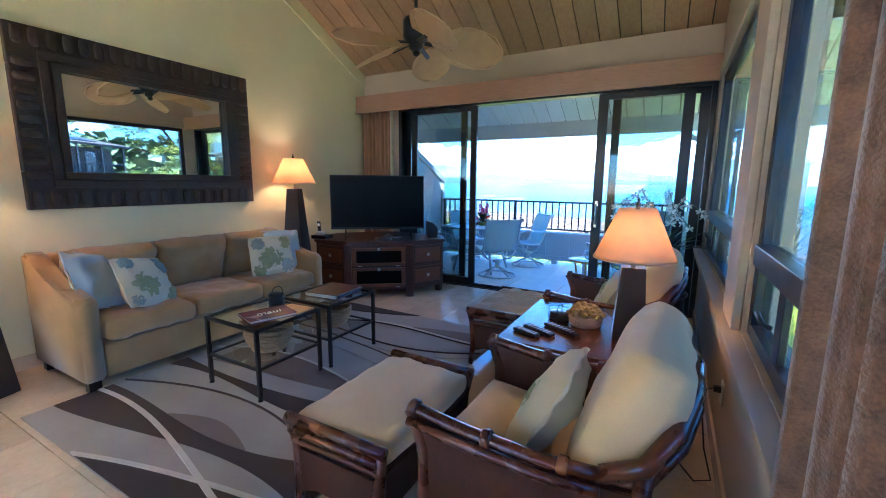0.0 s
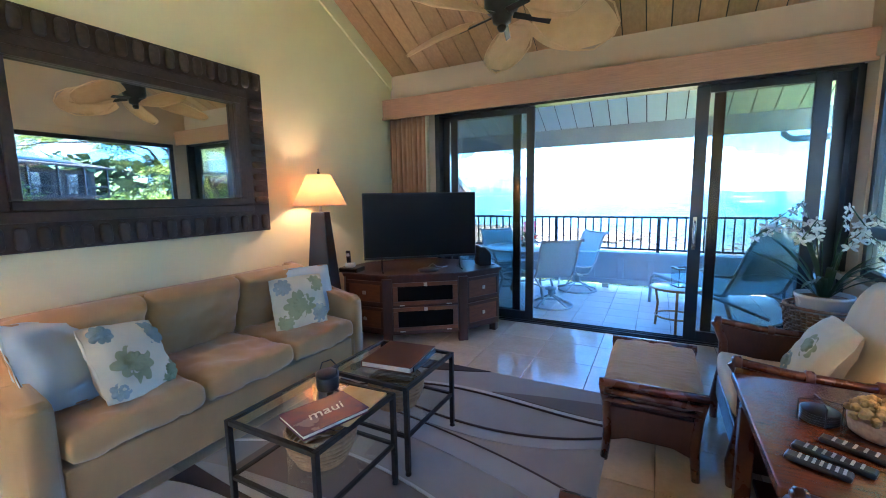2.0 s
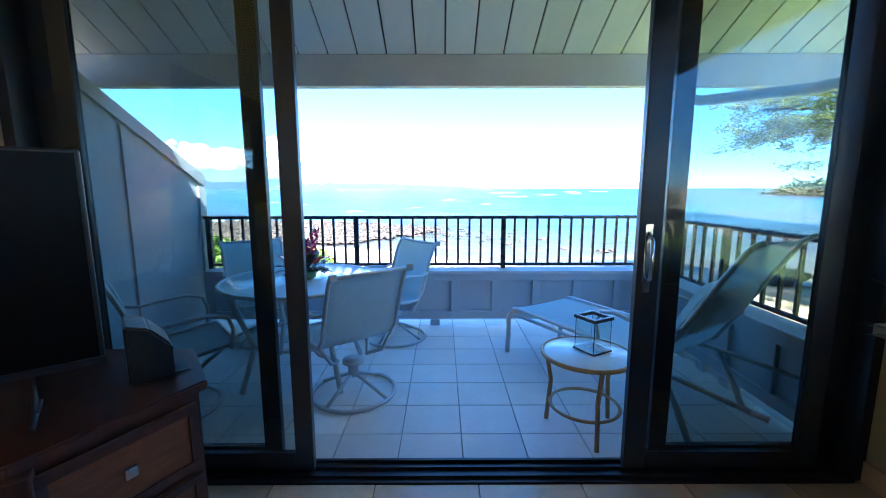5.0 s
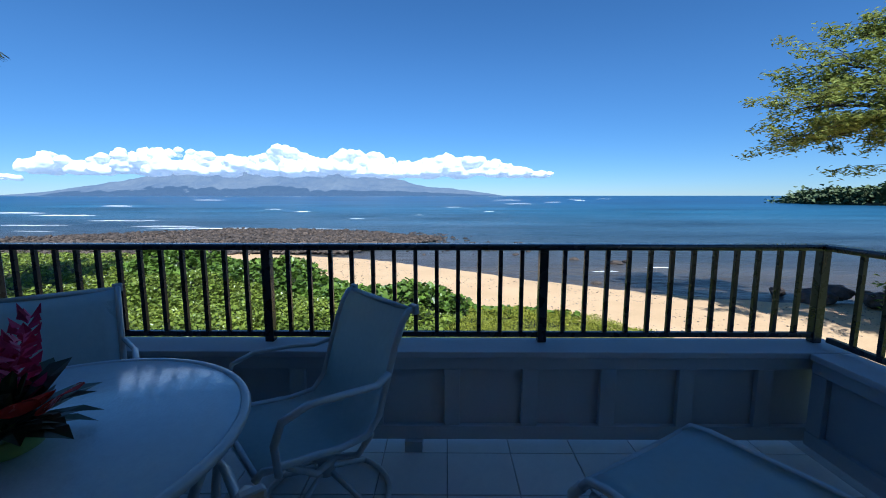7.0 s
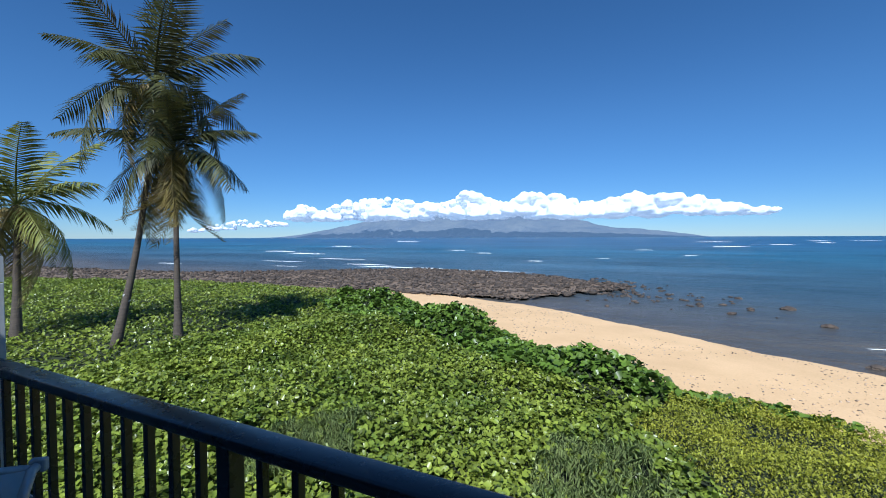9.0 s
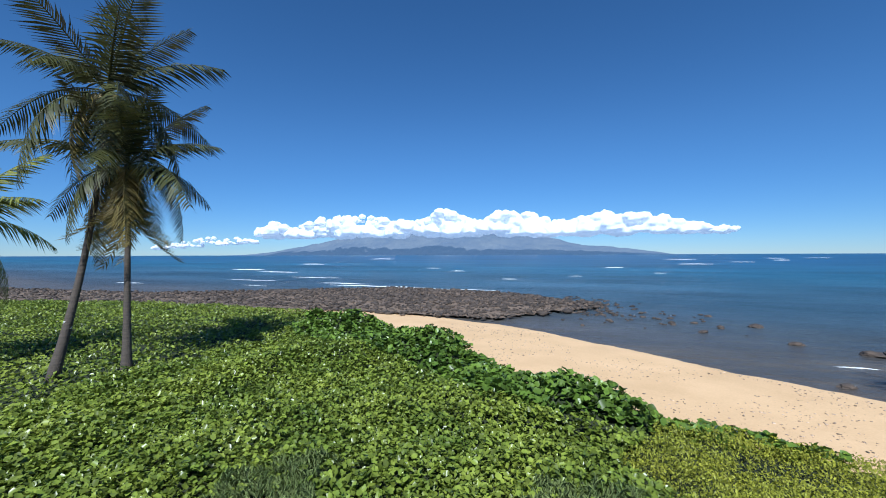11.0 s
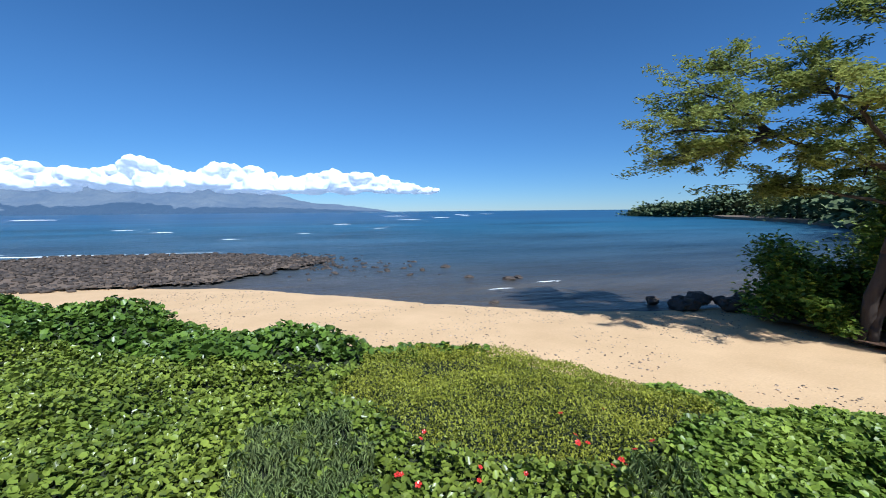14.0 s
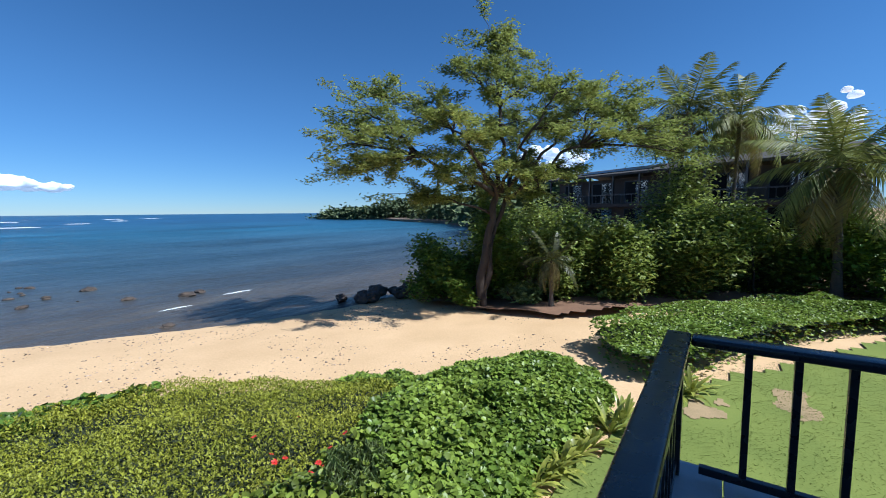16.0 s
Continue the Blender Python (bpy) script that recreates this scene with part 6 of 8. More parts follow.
# flowers on the table
fa = thing("flower_arrangement", "tropical flowers with pink ginger in a lime green bowl", "flowers", pose(-2.22, 6.12, 0.702))
part("bowl", lathe([(0.05, 0.0), (0.07, 0.012), (0.082, 0.05), (0.078, 0.055), (0.06, 0.04)], 28), M["green_bowl"], fa, "lime green bowl", True)
rng = np.random.default_rng(8)
for i in range(46):
    a, L, el = rng.uniform(0, 6.28), rng.uniform(0.11, 0.24), rng.uniform(-0.1, 1.3)
    bm = bmesh.new()
    w = rng.uniform(0.014, 0.055)
    u = Vector((math.cos(a) * math.cos(el), math.sin(a) * math.cos(el), math.sin(el)))
    sd = Vector((-math.sin(a), math.cos(a), 0))
    o = Vector((0, 0, 0.05)) + u * 0.02
    pts = [o, o + u * L * .35 + sd * w, o + u * L * .75 + sd * w * .8 - Vector((0, 0, .02)), o + u * L - Vector((0, 0, .05)), o + u * L * .75 - sd * w * .8 - Vector((0, 0, .02)), o + u * L * .35 - sd * w, o + u * L * .55 - Vector((0, 0, .012))]
    v = [bm.verts.new(p) for p in pts]
    for f in ((0, 1, 6), (1, 2, 6), (2, 3, 6), (3, 4, 6), (4, 5, 6), (5, 0, 6)):
        bm.faces.new([v[k] for k in f])
    part("leaf", bm, M["dark_leaf"], fa)
for dx, dy, h in ((-0.03, 0.0, 0.33), (0.06, 0.01, 0.335), (0.0, 0.05, 0.26)):
    bm = bmesh.new()
    for k in range(26):
        t = k / 25
        a = k * 2.4
        p = Vector((dx * (0.5 + t), dy, h - 0.15 + 0.15 * t))
        w = 0.046 * (1 - t * 0.6)
        q = [p, p + Vector((math.cos(a) * w - math.sin(a) * w * .5, math.sin(a) * w + math.cos(a) * w * .5, 0.012)), p + Vector((math.cos(a) * w * 1.2, math.sin(a) * w * 1.2, 0.035)), p + Vector((math.cos(a) * w + math.sin(a) * w * .5, math.sin(a) * w - math.cos(a) * w * .5, 0.012))]
        bm.faces.new([bm.verts.new(c) for c in q])
    g = part("ginger_bloom", bm, M["ginger"], fa, "pink ginger bloom")
    part("stem", tube([(0, 0, 0.05), (dx, dy, h - 0.14)], 0.005, 6), M["dark_leaf"], g)
for a, z in ((170, 0.12), (200, 0.15), (10, 0.13), (340, 0.15)):
    bm = bmesh.new()
    m = pose(0.13 * math.cos(radians(a)), 0.13 * math.sin(radians(a)), z, 35, 0, a - 90)
    k = 16
    ring = [bm.verts.new(m @ Vector((0.05 * math.cos(j * 2 * math.pi / k) * (1 - 0.25 * math.sin(j * 2 * math.pi / k)), 0.055 * math.sin(j * 2 * math.pi / k) - 0.02 * (abs(math.cos(j * 2 * math.pi / k)) < 0.2 and math.sin(j * 2 * math.pi / k) > 0), 0.008 * math.cos(j * 4 * math.pi / k)))) for j in range(k)]
    bm.faces.new(ring)
    part("anthurium", bm, M["anthurium"], fa, "glossy red anthurium")

# chaise longue
FD = Vector((0.525, -0.851, 0)).normalized()
SDV = Vector((0.851, 0.525, 0)).normalized()
lo = thing("chaise_lounge", "grey metal chaise longue with blue-grey sling and raised back", "chaise longue", Matrix(((FD.x, SDV.x, 0, -0.43), (FD.y, SDV.y, 0, 6.65), (0, 0, 1, -0.009), (0, 0, 0, 1))))
prof = [(0.0, 0.345), (0.03, 0.385), (0.10, 0.395), (0.60, 0.385), (1.16, 0.375), (1.22, 0.40), (1.34, 0.60), (1.48, 0.86), (1.60, 1.06), (1.66, 1.10)]
for s in (-1, 1):
    y = s * 0.31
    part("side_rail", tube([(x, y, z) for x, z in prof], 0.016, 8), M["alu"], lo, "", True)
    part("lower_rail", tube([(0.04, y, 0.34), (0.6, y, 0.335), (1.30, y, 0.33), (1.75, y, 0.30)], 0.014, 8), M["alu"], lo, "", True)
    part("leg", tube([(0.0, y, 0.345), (-0.035, y, 0.30), (-0.03, y, 0.15), (-0.04, y, 0.0)], 0.020, 8), M["alu"], lo, "", True)
    part("leg", tube([(1.25, y, 0.33), (1.35, y, 0.15), (1.42, y, 0.0)], 0.018, 8), M["alu"], lo, "", True)
    part("arm", tube([(0.84, y, 0.36), (0.83, y + s * 0.03, 0.50), (0.87, y + s * 0.04, 0.585), (0.96, y + s * 0.04, 0.605), (1.15, y + s * 0.04, 0.575), (1.36, y + s * 0.02, 0.60)], 0.015, 8, flat=0.7), M["alu"], lo, "curved metal arm", True)
part("cross_bar", tube([(0.0, -0.31, 0.345), (0.0, 0.31, 0.345)], 0.016, 8), M["alu"], lo, "", True)
bm = bmesh.new()
rows = [[bm.verts.new((x, y, z - 0.012 * (1 - (y / 0.30) ** 2) + 0.006)) for y in np.linspace(-0.30, 0.30, 9)] for x, z in prof]
for a, b in zip(rows, rows[1:]):
    for k in range(8):
        bm.faces.new((a[k], a[k + 1], b[k + 1], b[k]))
bmesh.ops.solidify(bm, geom=bm.faces[:], thickness=0.004)
part("sling", bm, M["blue_sling"], lo, "taut blue-grey mesh sling", True)
hm = lo.matrix_world @ pose(1.36, 0, 0.70, 0, -60, 0)
single("headrest_pillow", cushion(0.34, 0.52, 0.16, puff=0.8, square=3, seed=31), M["blue_sling"], "blue-grey bolster on the chaise longue", "pillow", hm, smooth=True)

# small round table with a glass lantern
rt = thing("round_side_table", "small round golden teak table with glass top", "side table", pose(-0.46, 5.42, -0.009))
part("glass_top", lathe([(0.225, 0.438), (0.232, 0.442), (0.232, 0.448), (0.225, 0.452)], 40), M["table_glass"], rt, "pale glass top", True)
part("rim", lathe([(0.228, 0.430), (0.246, 0.434), (0.248, 0.446), (0.240, 0.455), (0.2335, 0.454), (0.2335, 0.438)], 40, caps=False), M["teak"], rt, "", True)
for a in (30, 150, 270):
    ca, sa = math.cos(radians(a)), math.sin(radians(a))
    part("leg", tube([(0.225 * ca, 0.225 * sa, 0.432), (0.19 * ca, 0.19 * sa, 0.25), (0.21 * ca, 0.21 * sa, 0.0)], 0.013, 8), M["teak"], rt, "", True)
part("stretcher", lathe([(0.185, 0.135), (0.197, 0.145), (0.185, 0.155), (0.175, 0.145)], 32, caps=False), M["teak"], rt, "", True)
la = thing("lantern", "square glass candle lantern with a mosaic rim", "lantern", pose(-0.42, 5.45, 0.4435, 0, 0, 28))
w = 0.065
for s in (-1, 1):
    g = part("glass_side", box(s * w - 0.002, s * w + 0.002, -w, w, 0.012, 0.178), M["glass_clear"], la)
    g.visible_shadow = False
    g = part("glass_side", box(-w + 0.0025, w - 0.0025, s * w - 0.002, s * w + 0.002, 0.012, 0.178), M["glass_clear"], la)
    g.visible_shadow = False
part("base", box(-w - 0.008, w + 0.008, -w - 0.008, w + 0.008, 0.0, 0.0115, 0.002), M["mosaic"], la)
for s in (-1, 1):
    part("rim", box(s * w - 0.009, s * w + 0.009, -w - 0.009, w + 0.009, 0.179, 0.198, 0.002), M["mosaic"], la, "dark mosaic rim")
    part("rim", box(-w + 0.0095, w - 0.0095, s * w - 0.009, s * w + 0.009, 0.179, 0.198, 0.002), M["mosaic"], la)

# ---- the shore ----
SEA_Z = -3.6
VEG = [(-75, 6), (-5, 6.2), (3.4, 8.6), (5.0, 9.5), (6.6, 9.2), (8.4, 8.9), (9.9, 9.7), (10.2, 11.3), (7.4, 13.4), (5.8, 15.4), (3.9, 18.2), (0.2, 18.9), (-2.5, 20.4), (-9.0, 25.2), (-16.3, 30.5), (-22, 33.4), (-34, 35.0), (-75, 27)]
SHORE = [(-140, 18), (-75, 27), (-44, 40), (-22, 41), (-9, 37.6), (-0.6, 32.2), (4.0, 28.8), (8.0, 26.4), (12.2, 24.4), (15.7, 23.4), (22, 24.6), (40, 30), (90, 60)]


def shore_y(x):
    return np.interp(x, [p[0] for p in SHORE], [p[1] for p in SHORE])


def veg_edge(x, y):
    """Roughly how far inside the planting a point lies."""
    best = np.full(len(x), 1e9)
    for (ax, ay), (bx, by) in zip(VEG, VEG[1:] + VEG[:1]):
        dx, dy = bx - ax, by - ay
        t = np.clip(((x - ax) * dx + (y - ay) * dy) / (dx * dx + dy * dy), 0, 1)
        best = np.minimum(best, np.hypot(x - ax - t * dx, y - ay - t * dy))
    return best


def ground_z(x, y):
    """The lie of the land: garden level, the beach falling to the sea, sea bed."""
    off = shore_y(x) - y
    z = np.where(off > 14, -2.92, -3.62 + 0.70 * np.clip(off / 14, 0, 1) ** 0.8)
    z = np.where(off < 0, -3.62 + off * 0.05, z)
    z = z + 0.03 * (value_noise(x, y, 0.8, 3) - 0.5) + 0.06 * (value_noise(x, y, 0.2, 4) - 0.5)
    return np.maximum(z, -6.0)


def axis_steps(lo, a, b, hi, fine, coarse):
    return np.concatenate([np.linspace(lo, a, coarse, endpoint=False), np.arange(a, b, fine), np.linspace(b, hi, coarse)])


gx, gy = axis_steps(-4900, -60, 60, 4900, 0.7, 24), axis_steps(-4900, -30, 62, 4900, 0.7, 24)
GX, GY = np.meshgrid(gx, gy, indexing="ij")
gz = ground_z(GX.ravel(), GY.ravel())
gv = np.stack([GX.ravel(), GY.ravel(), gz], 1)
ni, nj = len(gx), len(gy)
idx = np.arange(ni * nj).reshape(ni, nj)
gf = np.stack([idx[:-1, :-1].ravel(), idx[1:, :-1].ravel(), idx[1:, 1:].ravel(), idx[:-1, 1:].ravel()], 1)
tagged(new("ground", raw_mesh("ground", gv, gf, M["sand"], True)), "pale golden beach sand sloping to the sea", "sand", kind="structure")


def sheet(name, test, z_add, x0, x1, y0, y1, step, material, label, category):
    """A ground cover that lies just over the ground where test(x, y) holds."""
    ax, ay = np.arange(x0, x1, step), np.arange(y0, y1, step)
    X, Y = np.meshgrid(ax, ay, indexing="ij")
    ok = test(X.ravel(), Y.ravel()).reshape(X.shape)
    z = ground_z(X.ravel(), Y.ravel()) + z_add(X.ravel(), Y.ravel())
    ii = np.arange(X.size).reshape(X.shape)
    keep = ok[:-1, :-1] & ok[1:, :-1] & ok[1:, 1:] & ok[:-1, 1:]
    f = np.stack([ii[:-1, :-1][keep], ii[1:, :-1][keep], ii[1:, 1:][keep], ii[:-1, 1:][keep]], 1)
    me = raw_mesh(name, np.stack([X.ravel(), Y.ravel(), z], 1), f, material, True)
    return tagged(new(name, me), label, category, kind="structure")


LAWN = [(0.9, -30), (24, -30), (19.5, 2.0), (13.5, 6.0), (10.6, 8.2), (8.5, 8.8), (6.5, 9.2), (5.0, 9.5), (3.4, 8.7), (0.9, 7.6)]
sheet("lawn", lambda x, y: inside(x, y, LAWN), lambda x, y: 0.05 + 0 * x, 0, 25, -30, 10, 0.4, M["lawn"], "mown green lawn beside the building", "lawn")
sheet("garden_bed", lambda x, y: inside(x, y, [(-75, -30), (0.9, -30), (0.9, 7.6), (-75, 7.6)]), lambda x, y: 0.04 + 0 * x, -75, 1, -30, 8, 1.0, M["dirt"], "bare brown garden soil below the lanai", "soil")
sheet("soil_bank", lambda x, y: inside(x, y, [(15.6, 15.2), (15.8, 12.6), (17.2, 10.2), (19.5, 8.4), (21.8, 2.2), (24, -30), (90, -30), (90, 40), (30, 26), (19, 23.5), (16.4, 21), (15.8, 18)]), lambda x, y: 0.02 + 0.22 * np.clip((x - 14.5) / 4, 0, 1) + 0.25 * value_noise(x, y, 0.7, 66), 11, 60, -30, 34, 0.3, M["dirt"], "shaded red-brown bank under the trees", "soil")

sea_x, sea_y = axis_steps(-4900, -80, 120, 4900, 5, 20), axis_steps(10, 12, 160, 4900, 5, 20)
SXX, SYY = np.meshgrid(sea_x, sea_y, indexing="ij")
idx = np.arange(SXX.size).reshape(SXX.shape)
sf = np.stack([idx[:-1, :-1].ravel(), idx[1:, :-1].ravel(), idx[1:, 1:].ravel(), idx[:-1, 1:].ravel()], 1)
tagged(new("water", raw_mesh("water", np.stack([SXX.ravel(), SYY.ravel(), np.full(SXX.size, SEA_Z)], 1), sf, M["sea"], True)), "blue rippled sea with brown shallows over the reef", "sea", kind="structure")

# rocky reef flat
REEF = [(-140, 20), (-75, 26), (-58, 30.5), (-40, 33.5), (-22, 38.2), (-9.5, 38.3), (-7.5, 41), (-2.5, 47), (-1.5, 51), (-8, 57), (-14, 61), (-32, 64), (-44, 55), (-60, 45), (-140, 38)]
sheet("reef_flat", lambda x, y: inside(x, y, REEF), lambda x, y: np.maximum(0, -3.50 - ground_z(x, y)) + 0.05 + 0.10 * value_noise(x, y, 0.5, 8) - 0.02, -140, 2, 18, 66, 1.0, M["reef"], "brown pebble and rock flat at low tide", "reef")


def rock_cloud(name, pos, size, rng, material, label, category, kind="stuff"):
    """Many rough stones in one mesh."""
    bm = bmesh.new()
    bmesh.ops.create_icosphere(bm, subdivisions=1, radius=1.0)
    base = np.array([v.co[:] for v in bm.verts])
    fc = np.array([[v.index for v in f.verts] for f in bm.faces])
    bm.free()
    n = len(pos)
    sc = size[:, None, None] * rng.uniform(0.6, 1.25, (n, 1, 3)) * np.array([1, 1, 0.46])
    v = base[None] * (1 + rng.uniform(-0.22, 0.22, (n, len(base), 1))) * sc + pos[:, None, :]
    f = fc[None] + (np.arange(n) * len(base))[:, None, None]
    me = raw_mesh(name, v.reshape(-1, 3), f.reshape(-1, 3), material)
    return tagged(new(name, me), label, category, kind=kind)


rng = np.random.default_rng(11)
n = 26000
x, y = rng.uniform(-110, 0, n), rng.uniform(22, 66, n)
ok = inside(x, y, REEF) & (rng.random(n) < np.clip(1.2 - np.hypot(x + 15, y - 45) / 100, 0.15, 1))
x, y = x[ok], y[ok]
rim = np.clip(value_noise(x, y, 0.12, 9), 0, 1)
s = rng.uniform(0.08, 0.20, len(x)) + 0.26 * rng.random(len(x)) ** 6 + 0.10 * rim * (y > 48)
rock_cloud("reef_stones", np.stack([x, y, np.full(len(x), -3.42) + rng.uniform(-0.03, 0.10, len(x))], 1), s, rng, M["rock"], "dark wet stones over the reef flat", "stones")
n = 700
x, y = rng.uniform(-6, 7, n), rng.uniform(38, 60, n)
ok = (np.abs((y - 47) + (x - 0) * 0.9) < 7 + rng.normal(0, 2, n)) & (rng.random(n) < np.exp(-np.maximum(0, x + 2) / 3.2))
x, y = x[ok], y[ok]
rock_cloud("reef_edge_stones", np.stack([x, y, np.full(len(x), -3.57)], 1), rng.uniform(0.10, 0.32, len(x)), rng, M["rock"], "dark stones breaking the water at the reef's edge", "stones")


def boulder(x, y, z, sx, sy, sz, seed, label="dark wet boulder in the shallow water", group="boulders in the shallows"):
    bm = bmesh.new()
    bmesh.ops.create_icosphere(bm, subdivisions=3, radius=1.0)
    for v in bm.verts:
        d = v.co.normalized()
        k = 1 + 0.35 * noise.noise(d * 1.6 + Vector((seed, 0, 0))) + 0.14 * noise.noise(d * 4 + Vector((0, seed, 0)))
        v.co = Vector((d.x * sx, d.y * sy, d.z * sz)) * k
    single("boulder", bm, M["rock"], label, "boulder", pose(x, y, z, 0, 0, seed * 47 % 360), group)


for i, (x, y, w) in enumerate(((8.5, 42.4, 0.55), (12.2, 35.2, 0.42), (11.2, 34.6, 0.55), (8.7, 36.4, 0.38), (4.6, 38.9, 0.34), (8.8, 36.8, 0.25), (6.5, 47, 0.3), (7.3, 27.9, 0.30), (3.2, 41.5, 0.28))):
    boulder(x, y, SEA_Z + 0.02, w, w * 0.7, w * 0.40, i + 1)
rng = np.random.default_rng(12)
for i in range(22):
    t = i / 21
    x, y = 15.4 + 6.0 * t + rng.uniform(-0.4, 0.4), 24.3 - 1.2 * math.sin(t * 3) + rng.uniform(-0.6, 0.9) - 1.8 * t
    s = rng.uniform(0.32, 0.62)
    boulder(x, y, -3.45 + 0.35 * t + rng.uniform(0, 0.25), s, s * 0.85, s * 0.65, 20 + i, "black lava boulder at the end of the beach", "lava boulders")

rng = np.random.default_rng(15)
n = 16000
x, y = rng.uniform(-12, 17, n), rng.uniform(11, 36, n)
ok = ~inside(x, y, VEG) & (y < shore_y(x) - 0.6) & (value_noise(x, y, 0.5, 17) > 0.45)
x, y = x[ok], y[ok]
rock_cloud("beach_pebbles", np.stack([x, y, ground_z(x, y) + 0.006], 1), 0.008 + 0.045 * rng.random(len(x)) ** 3, rng, M["pebble"], "small brown pebbles and driftwood bits on the sand", "pebbles")

# breaking waves: low white ridges of foam
def surf(x, y, L, w, seed):
    bm = bmesh.new()
    n = 40
    rows = []
    for i in range(n + 1):
        t = i / n
        e = math.sin(math.pi * t) ** 0.6
        cx = x + L * (t - 0.5)
        cy = y + 0.06 * L * noise.noise(Vector((t * 4, seed, 0)))
        rag = 0.15 + 1.7 * abs(noise.noise(Vector((t * 9, seed, 3)))) * (0.5 + abs(noise.noise(Vector((t * 31, seed, 6)))))
        rows.append([bm.verts.new((cx, cy - w * e * rag, SEA_Z + 0.005)), bm.verts.new((cx, cy - w * 0.2 * e, SEA_Z + w * 0.42 * e * rag)), bm.verts.new((cx, cy + w * 0.35 * e, SEA_Z + w * 0.25 * e)), bm.verts.new((cx, cy + w * 0.7 * e, SEA_Z + 0.005))])
    for a, b in zip(rows, rows[1:]):
        for k in range(3):
            bm.faces.new((a[k], b[k], b[k + 1], a[k + 1]))
    return tagged(new("surf", to_mesh("surf", bm, M["foam"], True)), "white breaking wave on the reef", "wave", "breaking waves", "structure")


for i, (x, y, L, w) in enumerate(((-62, 150, 16, 1.3), (2, 175, 14, 1.1), (-150, 190, 26, 1.6), (-70, 72, 22, 0.5), (-46, 70, 16, 0.45), (60, 420, 36, 2.6), (40, 240, 18, 1.4),
                                  (-20, 92, 8, 0.5), (160, 520, 40, 2.2), (-240, 420, 60, 2.6), (13.5, 33.0, 3.2, 0.35), (9.2, 31.5, 2.5, 0.2), (120, 380, 14, 1.4), (210, 560, 30, 1.6), (-86, 58, 20, 0.4), (-58, 61, 14, 0.35), (-95, 105, 30, 0.9), (-120, 118, 26, 1.0), (-64, 84, 20, 0.6), (-36, 66, 26, 0.5), (-22, 65, 18, 0.4), (-44, 128, 14, 0.8), (12, 130, 7, 0.5), (-8, 108, 6, 0.5), (75, 300, 20, 1.2))):
    surf(x, y, L * (0.4 + 0.45 * ((i * 29) % 7) / 6), w * (0.45 + 0.4 * ((i * 17) % 5) / 4), i * 3.7)

# ---- planting below the lanai ----


def veg_top(x, y):
    """The height of the planting's surface."""
    d = np.clip(veg_edge(x, y), 0, 3)
    h = 0.28 + 0.42 * np.clip(d / 1.2, 0, 1) ** 0.6
    h = h + 0.30 * (value_noise(x, y, 0.55, 21) - 0.4) + 0.24 * (value_noise(x, y, 1.7, 22) - 0.5) + 0.14 * (value_noise(x, y, 4.2, 24) - 0.5)
    ridge = np.exp(-(((x + 7.5) * 0.72 + (y - 23.6) * 0.70) / 7.5) ** 2 - (((x + 7.5) * -0.70 + (y - 23.6) * 0.72) / 2.0) ** 2)
    ridge2 = np.exp(-((x + 14.5) / 2.6) ** 2 - ((y - 25.0) / 2.0) ** 2)
    ridge3 = np.exp(-((x + 2.2) / 2.6) ** 2 - ((y - 19.0) / 1.3) ** 2)
    h = h + (0.55 * ridge + 0.85 * ridge2 + 0.45 * ridge3) * (0.25 + 0.9 * value_noise(x, y, 0.75, 23) + 0.6 * value_noise(x, y, 1.9, 25))
    h = np.where(x < -16, h * 0.75, h)
    return ground_z(x, y) + h


def zone_fine(x, y):
    return ((x - 2.6 + 0.25 * (y - 15)) / 3.3) ** 2 + ((y - 15.4) / 3.4) ** 2 + 0.5 * (value_noise(x, y, 0.7, 31) - 0.5) < 1


def zone_heart(x, y):
    return (x > 3.2 + 0.35 * (y - 12) + 1.2 * (value_noise(x, y, 0.5, 32) - 0.5)) & ~zone_fine(x, y)


def zone_tuft(x, y):
    w = 1.5 * (value_noise(x, y, 1.3, 55) - 0.5) + 0.8 * (value_noise(x, y, 5.0, 56) - 0.5)
    return (((x + 1.7) / 0.95) ** 2 + ((y - 13.3) / 1.3) ** 2 + w < 1) | (((x + 6.6) / 0.8) ** 2 + ((y - 12.3) / 1.2) ** 2 + w < 1) | (((x - 3.2) / 0.5) ** 2 + ((y - 11.5) / 0.4) ** 2 + w < 0.9)


# covers the shaded hollow too, so the darkened leaves fill it
def zone_mound(x, y):
    return (y > 17.4 - 0.42 * (x + 2) + 1.2 * (value_noise(x, y, 0.6, 58) - 0.5)) & (x > -18) & (y > 17.2)


# sheet under the leaves, coloured near-black so gaps look shaded
sheet("undergrowth", lambda x, y: inside(x, y, VEG) & (veg_edge(x, y) > 0.12), lambda x, y: veg_top(x, y) - ground_z(x, y) - 0.30, -75, 11, 5, 36, 0.35, M["soil"], "dark sheet for the shade beneath the leaves", "undergrowth")


